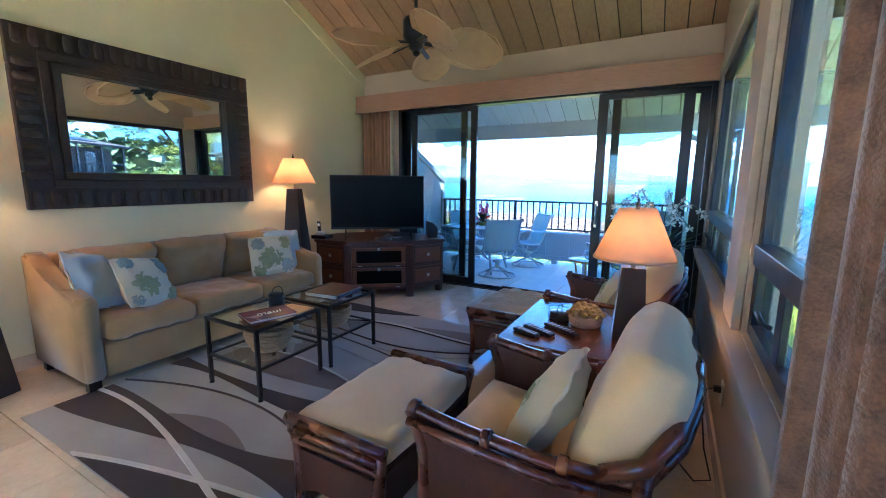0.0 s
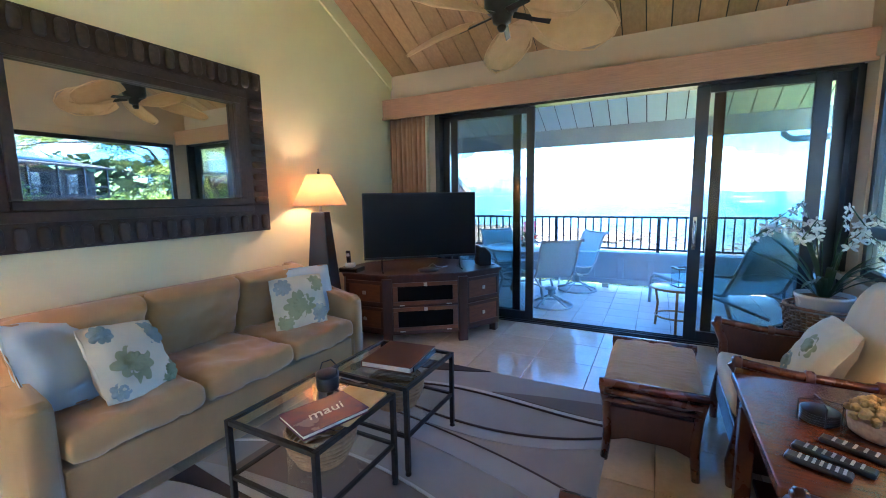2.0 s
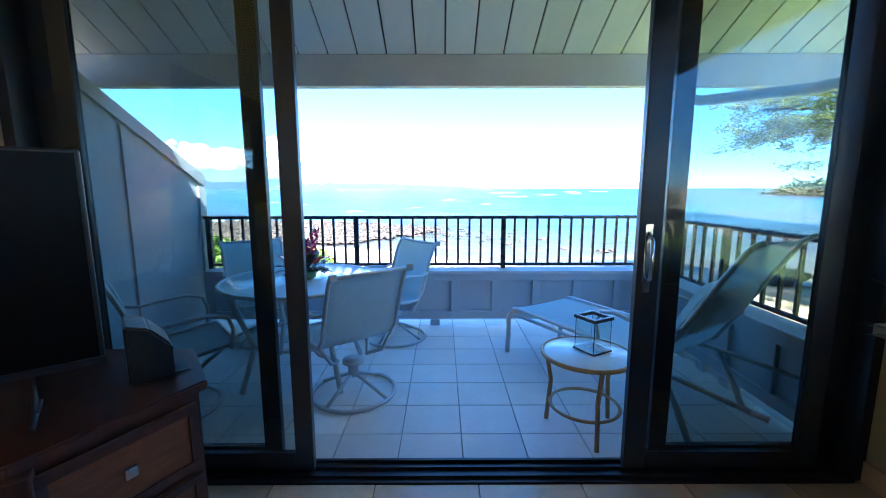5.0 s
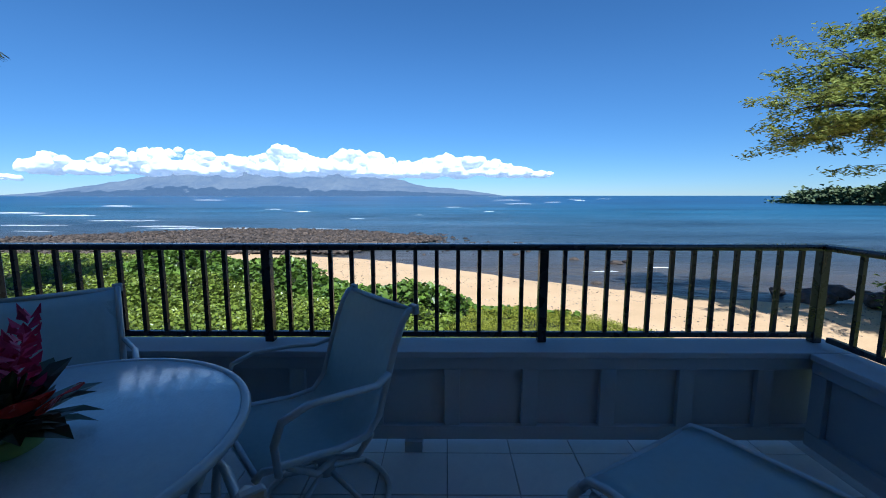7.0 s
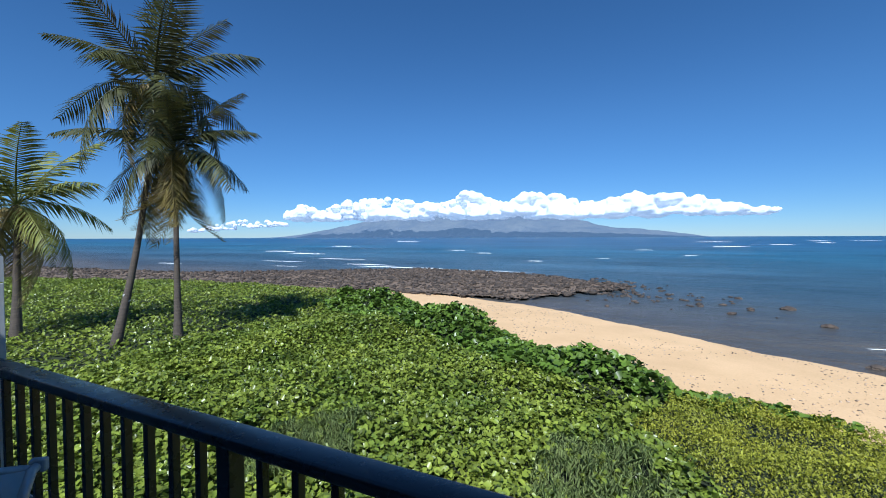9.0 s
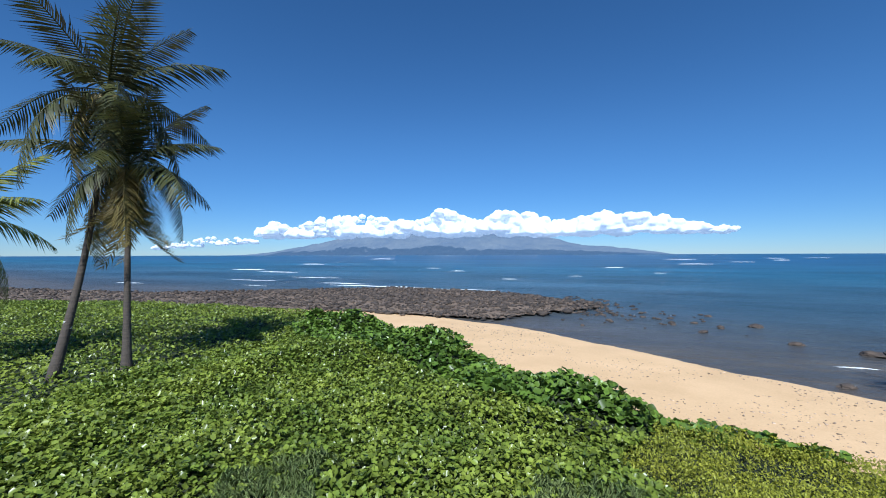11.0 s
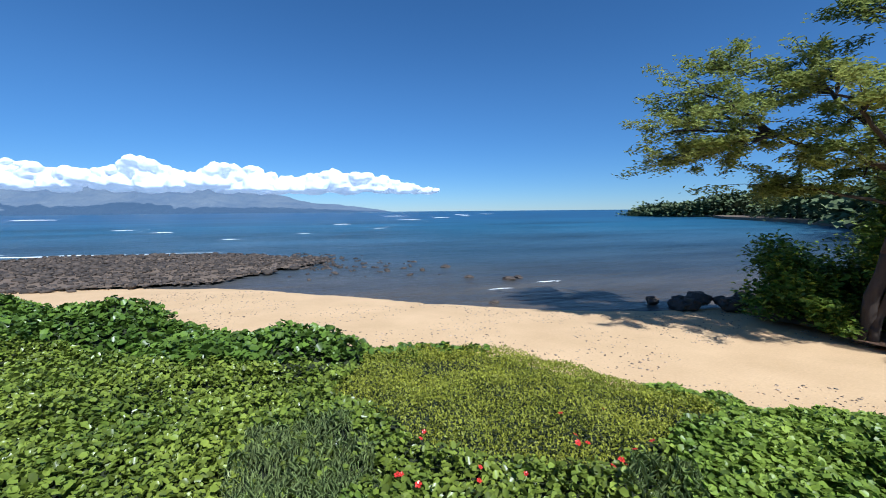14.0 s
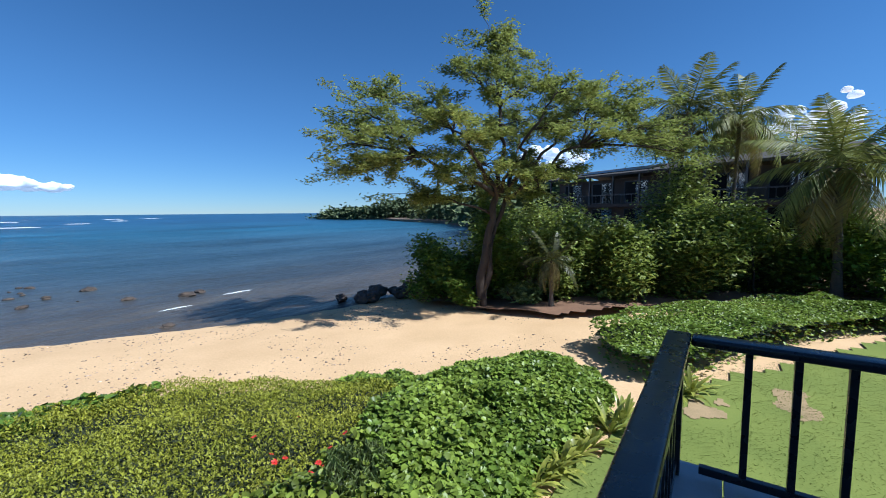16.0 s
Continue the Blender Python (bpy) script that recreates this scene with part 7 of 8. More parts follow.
def scatter(name, test, n, box_, size, material, rng, label, width=0.62, up=(0.0, 0.9), low=0.30, kind="stuff", rounded=False):
    x, y = rng.uniform(box_[0], box_[1], n), rng.uniform(box_[2], box_[3], n)
    ok = inside(x, y, VEG) & (veg_edge(x, y) > 0.02)
    x, y = x[ok], y[ok]
    ok = test(x, y)
    x, y = x[ok], y[ok]
    z = veg_top(x, y) - low * rng.random(len(x)) ** 1.5 + 0.05 * rng.random(len(x)) ** 4
    v, f = leaf_arrays(np.stack([x, y, z], 1), rng.uniform(*size, len(x)), rng, width, up, rounded=rounded)
    return tagged(new(name, raw_mesh(name, v, f, material)), label, "shrubs", kind=kind)


rng = np.random.default_rng(41)
both = lambda x, y: ~zone_fine(x, y) & ~zone_heart(x, y) & ~zone_mound(x, y) & ~(zone_tuft(x, y) & (value_noise(x, y, 9.0, 57) > 0.36))
scatter("naupaka_hedge", both, 330000, (-16, 6, 8, 31), (0.055, 0.155), M["naupaka"], rng, "bright green glossy beach shrubs in the sun", width=0.78, up=(-0.45, 1.2), low=0.52, rounded=True)
scatter("beach_shrubs", lambda x, y: ~zone_mound(x, y), 120000, (-75, -12, 6, 36), (0.12, 0.26), M["naupaka"], rng, "low bright green shrubs towards the palms", low=0.30, up=(-0.2, 1.2))
scatter("olive_shrubs", zone_fine, 120000, (-3, 8, 11, 20), (0.04, 0.085), M["fine_leaf"], rng, "fine-leaved olive green shrubs in full sun", width=0.5, up=(0.2, 1.3))
scatter("heart_leaf_creeper", zone_heart, 110000, (2, 11, 8, 19), (0.075, 0.135), M["heart_leaf"], rng, "deep green heart-shaped creeper leaves", width=0.95, up=(-0.6, 0.9), low=0.40, rounded=True)
scatter("mounded_bushes", zone_mound, 78000, (-18, 3, 17.5, 31), (0.12, 0.26), M["mound_leaf"], rng, "mounded green bushes above the beach, darkened for shaded hollows", width=0.85, up=(-0.3, 1.2), low=0.85, rounded=True)
scatter("grass_tufts", zone_tuft, 90000, (-12, 6, 8, 17), (0.18, 0.34), M["grass_tuft"], rng, "grey-green feathery grass between the shrubs", width=0.035, up=(0.7, 1.5), low=0.10)

# second low hedge by the lawn, ti plants and red hibiscus
HEDGE = [(10.2, 9.0), (12.5, 10.6), (15.5, 9.4), (19.0, 6.6), (22.0, 3.0), (24, -2), (21.5, -1), (18.5, 3.0), (15.0, 5.6), (12.2, 6.9), (10.6, 7.8)]


def leaf_pile(name, poly, n, h, size, material, seed, label, category, width=0.7):
    rng = np.random.default_rng(seed)
    xs, ys = [p[0] for p in poly], [p[1] for p in poly]
    x, y = rng.uniform(min(xs), max(xs), n), rng.uniform(min(ys), max(ys), n)
    ok = inside(x, y, poly)
    x, y = x[ok], y[ok]
    z = ground_z(x, y) + h * (0.75 + 0.5 * value_noise(x, y, 0.8, seed)) * np.where(rng.random(len(x)) < 0.7, 1, rng.random(len(x)))
    v, f = leaf_arrays(np.stack([x, y, z], 1), rng.uniform(*size, len(x)), rng, width, (-0.2, 0.9))
    return tagged(new(name, raw_mesh(name, v, f, material)), label, category, kind="stuff")


leaf_pile("clipped_hedge", HEDGE, 60000, 0.85, (0.11, 0.18), M["heart_leaf"], 51, "low clipped green hedge beside the lawn", "hedge")
# same near-black sheet, painted shade inside the hedge
sheet("hedge_soil", lambda x, y: inside(x, y, HEDGE), lambda x, y: 0.55 + 0 * x, 10, 25, -3, 11, 0.35, M["soil"], "dark sheet for the shade inside the low hedge", "undergrowth")
sheet("dirt_patch", lambda x, y: ((x - 9.6) / 0.75) ** 2 + ((y - 7.35) / 0.5) ** 2 + 1.6 * (value_noise(x, y, 4.0, 61) - 0.5) < 0.8, lambda x, y: 0.065 + 0 * x, 8, 11.5, 6, 8.5, 0.06, M["dry_soil"], "bare dry dirt patch in the lawn", "soil")
sheet("dry_patch", lambda x, y: ((x - 11.0) / 0.9) ** 2 + ((y - 5.6) / 0.4) ** 2 + 1.8 * (value_noise(x, y, 3.0, 62) - 0.5) < 0.8, lambda x, y: 0.06 + 0 * x, 9, 14, 4, 7, 0.06, M["dry_soil"], "dry worn patch in the lawn", "soil")
rng = np.random.default_rng(63)
n = 42000
x, y = rng.uniform(3, 16, n), rng.uniform(-2, 9.5, n)
ok = inside(x, y, LAWN) & (((x - 9.6) / 1.0) ** 2 + ((y - 7.3) / 0.7) ** 2 > 0.8)
x, y = x[ok], y[ok]
v, f = leaf_arrays(np.stack([x, y, ground_z(x, y) + 0.075], 1), rng.uniform(0.03, 0.06, len(x)), rng, 0.12, (0.2, 0.8))
tagged(new("grass", raw_mesh("grass", v, f, M["lawn"])), "short mown grass blades on the lawn", "grass", kind="stuff")


def strap_rosette(at, n, L, w, seed, material, name, label):
    p = thing(name, label, "plant", pose(*at), "strap-leaved plants by the lawn")
    rng = np.random.default_rng(seed)
    for i in range(n):
        az, lift, dr = rng.uniform(0, 6.28), rng.uniform(0.5, 1.35), rng.uniform(0.25, 0.6)
        bm = bmesh.new()
        rows = []
        ll = L * rng.uniform(0.7, 1.1)
        for k in range(6):
            t = k / 5
            r, z = ll * t * math.cos(lift) + 0.02, ll * (t * math.sin(lift) - dr * t * t) + 0.02
            ww = w * (0.4 + 1.2 * t) * (1 - t ** 3) + 0.002
            rows.append([bm.verts.new((r * math.cos(az) + s * -math.sin(az) * ww, r * math.sin(az) + s * math.cos(az) * ww, z + (0.3 * ww if s else 0))) for s in (-1, 0, 1)])
        for a, b in zip(rows, rows[1:]):
            bm.faces.new((a[0], a[1], b[1], b[0]))
            bm.faces.new((a[1], a[2], b[2], b[1]))
        part("leaf", bm, material, p, "", True)
    return p


for i, (x, y, size) in enumerate(((7.4, 8.85, 1.0), (7.9, 8.7, 0.85), (6.7, 9.0, 0.7), (6.2, 9.15, 0.7), (5.7, 9.3, 0.75), (5.3, 9.4, 0.7), (5.0, 9.5, 0.75), (4.6, 9.6, 0.7), (10.2, 7.6, 1.0), (10.6, 7.8, 0.8), (9.8, 7.9, 0.7))):
    strap_rosette((x, y, -2.90), 26, size, 0.045, 70 + i, M["ti_leaf"], "ti_plant", "clump of long yellow-green strap leaves at the lawn's edge")


def hibiscus(x, y, s, seed):
    z = float(veg_top(np.array([x]), np.array([y]))[0]) + 0.03
    h = thing("hibiscus_flower", "red hibiscus flower among green leaves", "flower", pose(x, y, z, 25 * math.sin(seed), 25 * math.cos(seed * 1.7), seed * 50), "red hibiscus flowers")
    bm = bmesh.new()
    for k in range(5):
        a = k * 2 * math.pi / 5
        P = lambda u, v_, hh: bm.verts.new((s * (u * math.cos(a) - v_ * math.sin(a)), s * (u * math.sin(a) + v_ * math.cos(a)), s * hh))
        c, l, t1, t, t2, r = P(0, 0, 0), P(.5, .38, .25), P(.95, .34, .28), P(1.0, 0, .2), P(.95, -.34, .28), P(.5, -.38, .25)
        for q in ((c, l, t), (l, t1, t), (t, t2, r), (c, t, r)):
            bm.faces.new(q)
    part("petals", bm, M["anthurium"], h)
    part("stamen", tube([(0, 0, 0), (0, 0, s * 0.9)], s * 0.07, 6), M["frond_dry"], h)


rng = np.random.default_rng(77)
for i in range(20):
    hibiscus(float(rng.uniform(-0.6, 3.6)), float(rng.uniform(11.6, 14.0)), float(rng.uniform(0.035, 0.055)), i)


# ---- palms ----
def frond_mesh(name, L, droop, seed, material, nleaf=38, width=0.62, narrow=0.027, hang=0.5):
    """One feather frond along +x from the origin: a bent midrib and its leaflets."""
    rng = np.random.default_rng(seed)
    vs, fs = [], []

    def mid(t):
        return np.array([L * (t - 0.18 * droop * t * t), 0.0, L * (0.30 * t - droop * t * t)])
    k = 10
    ring = []
    for i in range(k + 1):
        t = i / k
        p, r = mid(t), 0.035 * (1 - 0.85 * t)
        ring.append(len(vs))
        vs += [p + (0, r, 0), p + (0, 0, r), p + (0, -r, 0)]
    for a, b in zip(ring, ring[1:]):
        for j in range(3):
            q, q2 = j, (j + 1) % 3
            fs += [(a + q, a + q2, b + q2), (a + q, b + q2, b + q)]
    for i in range(nleaf):
        t = 0.12 + 0.86 * i / (nleaf - 1)
        p = mid(t)
        fwd = mid(min(1, t + 0.02)) - mid(t - 0.02)
        fwd = fwd / np.linalg.norm(fwd)
        ll = L * width * 0.42 * (math.sin(math.pi * min(1, 0.12 + t * 0.84)) ** 0.7) * rng.uniform(0.85, 1.1)
        for s in (-1, 1):
            out = fwd * 0.55 + np.array([0, s * 0.85, -hang * rng.uniform(0.3, 1.2)])
            out = out / np.linalg.norm(out)
            w = fwd * narrow * rng.uniform(0.8, 1.3)
            m1, tip = p + out * ll * 0.5 + (0, 0, -0.02 * ll), p + out * ll + np.array([0, 0, -0.30 * ll * hang * 2 * rng.uniform(0.4, 1.1)])
            b = len(vs)
            vs += [p - w * 0.6, p + w * 0.6, m1 + w, m1 - w, tip]
            fs += [(b, b + 1, b + 2), (b, b + 2, b + 3), (b + 3, b + 2, b + 4)]
    return raw_mesh(name, np.array(vs), np.array(fs), material)


FRONDS = [frond_mesh("frond", 2.9, d, 90 + i, M["frond"], hang=0.35 + 0.12 * i) for i, d in enumerate((0.25, 0.45, 0.65, 0.85))]
LIGHT = [frond_mesh("frond", 2.9, d, 190 + i, M["frond_light"], hang=0.4 + 0.15 * i) for i, d in enumerate((0.25, 0.45, 0.65, 0.85))]
DRY = [frond_mesh("frond", 2.6, d, 95 + i, M["frond_dry"], hang=0.8) for i, d in enumerate((0.8, 1.05))]


def palm(base, top, label, seed, scale=1.0, fronds=24, dry=4, thin=0.13, band=False, skirt=0, wind=0.0, leaves=None):
    leaves = leaves or FRONDS
    rng = np.random.default_rng(seed)
    p = thing("coconut_palm", label, "palm tree", pose(*base), "coconut palms")
    dx, dy, dz = (top[i] - base[i] for i in range(3))
    pts, rad = [], []
    for i in range(15):
        t = i / 14
        e = t + 0.16 * math.sin(math.pi * t) * (1 if seed % 2 else -1)
        pts.append((dx * e, dy * e, dz * t - 0.15 * (i == 0)))
        rad.append(thin * (1.0 + 0.9 * (1 - t) ** 6) * (1 - 0.35 * t) * (1 + 0.05 * (i % 2)))
    part("trunk", tube(pts, rad, 12), M["palm_bark"], p, "slender ringed grey trunk", True)
    if band:
        t = 0.21
        e = t + 0.16 * math.sin(math.pi * t) * (1 if seed % 2 else -1)
        part("band", lathe([(thin * 1.06, -0.14), (thin * 1.08, 0.0), (thin * 1.05, 0.14)], 14, at=(dx * e, dy * e, dz * t), caps=False), M["band"], p, "white painted trunk band", True)
    for i in range(fronds + dry + skirt):
        hang = i / fronds
        az = i * 2.39996 + rng.uniform(-0.25, 0.25)
        if i < fronds:
            me = leaves[min(3, int(hang * 4))]
            pitch = 56 - 92 * hang + rng.uniform(-8, 8)
        elif i < fronds + dry:
            me, pitch = DRY[i % 2], -38 + rng.uniform(-15, 10)
        else:
            me, pitch = DRY[1], -72 + rng.uniform(-8, 6)
        f = new("frond", me)
        f.parent = p
        yaw = math.degrees(az)
        yaw += wind * math.sin(math.radians(yaw - 180)) * 25
        f.matrix_basis = Matrix.Translation((dx, dy, dz)) @ pose(0, 0, 0, 0, -pitch, yaw) @ pose(0, 0, 0, rng.uniform(-20, 20), 0, 0) @ Matrix.Scale(scale * rng.uniform(0.85, 1.1), 4)
    for k in range(6):
        a = k * 1.05
        bm = bmesh.new()
        bmesh.ops.create_icosphere(bm, subdivisions=2, radius=0.13 * scale)
        bm.transform(Matrix.Translation((dx + 0.24 * scale * math.cos(a), dy + 0.24 * scale * math.sin(a), dz - 0.22 * scale - 0.05 * (k % 2))) @ Matrix.Diagonal((1, 1, 1.25, 1)))
        part("coconut", bm, M["frond_dry"], p, "", True)
    return p


palm((-18.9, 15.2, -2.92), (-18.15, 16.5, 7.55), "tall leaning coconut palm with dark fronds and a white trunk band", 1, 1.45, 19, 4, 0.115, True)
palm((-17.7, 16.9, -2.92), (-17.75, 16.95, 5.0), "coconut palm with a skirt of hanging dry fronds", 2, 1.30, 18, 5, 0.115, True, 7)
palm((-24.4, 14.4, -2.92), (-24.2, 14.5, 2.9), "short coconut palm with yellow-green fronds beyond the lanai", 3, 1.35, 18, 5, 0.15, leaves=LIGHT)
palm((29.2, 9.6, -2.8), (29.5, 9.1, 7.6), "tall slender coconut palm before the neighbouring building", 4, 1.35, 17, 3, 0.14, leaves=LIGHT)
palm((30.2, 6.8, -2.8), (30.5, 6.4, 7.0), "tall slender coconut palm before the neighbouring building", 5, 1.35, 17, 3, 0.14, leaves=LIGHT)
palm((22.8, 2.9, -2.8), (23.0, 3.1, 3.2), "full coconut palm with yellowing fronds over the bushes", 6, 1.3, 20, 8, 0.17, leaves=LIGHT)
palm((16.8, 13.3, -2.95), (16.8, 13.3, -0.7), "small palm with hanging yellow fronds under the tree", 7, 0.55, 12, 5, 0.09)


# ---- the spreading tree ----
def limb(bm, p0, p1, r0, r1, seed, n=8, wob=0.10):
    a, b = Vector(p0), Vector(p1)
    L = (b - a).length
    pts = []
    for i in range(n + 1):
        t = i / n
        q = a.lerp(b, t) + Vector((noise.noise(Vector((t * 3, seed, 0))), noise.noise(Vector((t * 3, seed, 5))), 0.6 * noise.noise(Vector((t * 3, seed, 9))) + 0.9 * math.sin(math.pi * t) * 0.3)) * L * wob * math.sin(math.pi * t) ** 0.5
        pts.append(q)
    tube(pts, [r0 + (r1 - r0) * i / n for i in range(n + 1)], 8, bm=bm)
    return pts


def spreading_tree(base, label):
    """A leaning trunk that forks into wide limbs with pads of feathery leaves."""
    tr = thing("kiawe_tree", label, "tree", pose(*base))
    rng = np.random.default_rng(101)
    # screen-right, towards the viewer's far side, up
    R, F = Vector((0.557, -0.83, 0)), Vector((0.83, 0.557, 0))

    def at(u, d, h):
        return R * u + F * d + Vector((0, 0, h))
    bm = bmesh.new()
    fork = at(0.9, 0.2, 5.2)
    limb(bm, at(0, 0, -0.2), at(0.45, 0.1, 3.0), 0.26, 0.19, 1, wob=0.05)
    limb(bm, at(0.42, 0.1, 2.9), fork, 0.19, 0.15, 2, wob=0.06)
    limb(bm, at(0.25, -0.2, -0.2), at(0.75, 0.3, 3.4), 0.16, 0.12, 3, wob=0.06)
    limb(bm, at(0.75, 0.3, 3.3), at(1.6, 0.6, 5.6), 0.12, 0.10, 4, wob=0.06)
    part("trunk", bm, M["bark"], tr, "twin leaning grey-brown trunk", True)
    pads = []
    twigs = bmesh.new()
    mains = [((0.9, 0.2, 5.2), (-2.6, -0.8, 7.0), 0.15), ((0.9, 0.2, 5.2), (-1.2, 1.2, 8.6), 0.14), ((1.0, 0.2, 5.2), (1.1, 0.4, 9.4), 0.15), ((1.6, 0.6, 5.6), (3.6, 0.0, 7.6), 0.13),
             ((1.3, 0.4, 5.0), (4.6, -0.6, 7.4), 0.13), ((1.6, 0.6, 5.6), (2.4, 2.4, 8.2), 0.12), ((0.9, 0.2, 5.0), (-0.6, -2.4, 7.2), 0.12), ((1.2, 0.3, 5.4), (2.0, -2.6, 7.8), 0.12), ((0.6, 0.2, 4.4), (-2.0, 0.2, 5.2), 0.08)]
    ends = [(-7.2, -1.0, 7.8), (-6.4, -0.4, 9.9), (-7.4, -0.6, 6.4), (-5.6, 0.6, 11.1), (-4.6, -1.8, 8.4), (-3.4, 0.8, 9.6), (-2.4, 1.4, 10.6), (-1.6, -1.8, 9.0), (-0.8, 1.0, 12.4), (0.6, 0.4, 13.6), (1.4, -0.8, 12.6), (2.6, 0.6, 11.4), (0.2, -1.6, 10.6), (2.2, 2.6, 10.4), (3.2, -2.4, 10.0), (4.0, 0.4, 9.2), (5.2, -0.8, 10.6), (6.4, 0.0, 10.0), (7.6, -0.6, 9.6), (8.6, 0.2, 8.6), (7.0, -1.4, 8.4), (5.6, 1.2, 8.2), (-5.6, -1.2, 6.6), (-3.8, -2.2, 6.8), (-2.8, 0.4, 5.6), (-0.4, -2.8, 8.0), (1.0, 2.2, 9.0), (3.4, -2.0, 8.2), (-1.0, 0.6, 7.6), (2.0, 0.2, 8.6), (-6.9, 0.5, 8.9), (9.2, -0.4, 7.4), (-3.2, 1.0, 4.9), (0.4, -1.2, 6.6), (2.6, 1.2, 6.8), (-1.6, -0.6, 6.2), (1.8, -1.8, 6.0), (3.8, -0.6, 6.4), (-0.2, 1.6, 5.6), (3.0, 1.8, 5.4)]
    mid_pts = []
    for i, (a, b, r) in enumerate(mains):
        pts = limb(twigs, at(*a), at(*b), r * 0.8, r * 0.45, 20 + i, n=9, wob=0.16)
        mid_pts += [(q, r * 0.5) for q in pts[4:]]
    for i, e in enumerate(ends):
        tip = at(e[0] * (0.86 if e[0] < 0 else 1.0), e[1], 5.0 + (e[2] - 5.0) * 0.88)
        q, r = min(mid_pts, key=lambda s: (s[0] - tip).length + 0.8 * abs((s[0] - tip).z < 0))
        pts = limb(twigs, q, tip, min(0.075, r), 0.02, 40 + i, n=8, wob=0.18)
        for k in range(14):
            j = int(rng.integers(2, 9))
            st_ = pts[min(8, j)]
            off = Vector((rng.normal(0, 0.85), rng.normal(0, 0.85), rng.normal(0.1, 0.42)))
            end = tip.lerp(st_, 0.35 * rng.random()) + off
            limb(twigs, st_, end, 0.016, 0.005, 90 + i * 9 + k, n=4, wob=0.25)
            pads.append(((st_ + end) / 2, end))
    part("branchwork", twigs, M["bark"], tr, "crooked spreading limbs", True)
    pos = []
    for a, b in pads:
        k = int(rng.integers(60, 150))
        t = rng.random((k, 1)) ** 0.7
        pos.append(np.array(a) * (1 - t) + np.array(b) * t + rng.normal(0, 1, (k, 3)) * (0.17, 0.17, 0.10))
    pos = np.concatenate(pos)
    size = rng.uniform(0.13, 0.27, len(pos))
    v, f = leaf_arrays(pos, size, rng, 0.34, (-0.5, 0.6))
    cr = new("crown", raw_mesh("crown", v, f, M["kiawe_leaf"]))
    cr.parent = tr
    tagged(cr, "open feathery olive-green foliage")
    return tr


spreading_tree((16.2, 16.7, -3.0), "wide spreading tree with twin trunk and feathery olive foliage")


# ---- bushes and far trees ----
def leafy_bush(at, rx, ry, h, n, size, seed, material, label, name="bush", stems=5, lumps=13, group="bushes behind the beach"):
    b = thing(name, label, "bush", pose(*at), group)
    rng = np.random.default_rng(seed)
    bm = bmesh.new()
    for k in range(stems):
        a = rng.uniform(0, 6.28)
        limb(bm, (rng.uniform(-.2, .2), rng.uniform(-.2, .2), -0.1), (rx * 0.55 * math.cos(a), ry * 0.55 * math.sin(a), h * 0.72), 0.07, 0.02, seed + k, n=5)
    part("stem", bm, M["bark"], b, "", True)
    cs = [(rng.uniform(-.66, .66) * rx, rng.uniform(-.66, .66) * ry, h * rng.uniform(0.12, 0.84), rng.uniform(0.34, 0.58)) for _ in range(lumps)]
    pos = []
    per = n // lumps
    for cx, cy, cz, s in cs:
        d = rng.normal(0, 1, (per, 3))
        d /= np.linalg.norm(d, axis=1, keepdims=True)
        r = (rng.random(per) ** 0.28)[:, None] * np.array([rx * s, ry * s, h * 0.36 * (s + 0.45)])
        pos.append(d * r * (1 + 0.25 * rng.normal(0, 1, (per, 1))) * 0.95 + np.array([cx, cy, cz]))
    pos = np.concatenate(pos)
    pos = pos[pos[:, 2] > 0.02]
    v, f = leaf_arrays(pos, rng.uniform(*size, len(pos)), rng, 0.62, (-0.5, 0.8))
    c = new("foliage", raw_mesh("foliage", v, f, material))
    c.parent = b
    return b


row = [((17.6, 19.6, -3.1), 2.0, 1.9, 3.5, 7000, "heart_leaf"), ((19.2, 17.2, -2.9), 2.1, 1.9, 4.8, 7000, "heart_leaf"), ((19.2, 14.2, -2.9), 2.2, 1.9, 4.5, 8000, "bush_leaf"), ((20.4, 11.2, -2.8), 2.1, 1.9, 4.1, 9000, "bush_leaf"),
       ((22.0, 8.4, -2.8), 2.3, 2.2, 3.9, 10000, "bush_leaf"), ((24.2, 5.6, -2.8), 2.4, 2.2, 4.2, 10000, "bush_leaf"), ((24.6, 2.2, -2.8), 2.3, 2.2, 4.4, 8000, "heart_leaf"), ((25.4, -1.6, -2.8), 2.8, 2.6, 5.2, 9000, "heart_leaf"),
       ((27.0, -6.0, -2.8), 3.2, 3.2, 5.0, 8000, "bush_leaf"), ((27.5, -11.5, -2.8), 3.4, 3.4, 4.6, 8000, "bush_leaf"), ((26.5, -18, -2.8), 3.6, 3.6, 4.4, 7000, "bush_leaf"), ((25.0, 15.5, -2.8), 2.6, 2.4, 4.0, 6000, "bush_leaf"), ((16.4, 17.6, -3.0), 0.9, 0.9, 1.2, 2000, "heart_leaf"), ((17.6, 15.2, -3.0), 1.0, 1.0, 1.0, 2200, "grass_tuft"),
       ((28.3, 9.6, -2.8), 2.3, 2.2, 6.6, 7000, "bush_leaf"), ((26.5, 20.0, -2.8), 3.0, 2.6, 4.6, 6000, "bush_leaf"), ((21.5, -2.5, -2.8), 1.4, 1.4, 1.6, 3000, "heart_leaf"), ((20.8, 0.6, -2.8), 1.2, 1.2, 1.5, 2600, "heart_leaf")]
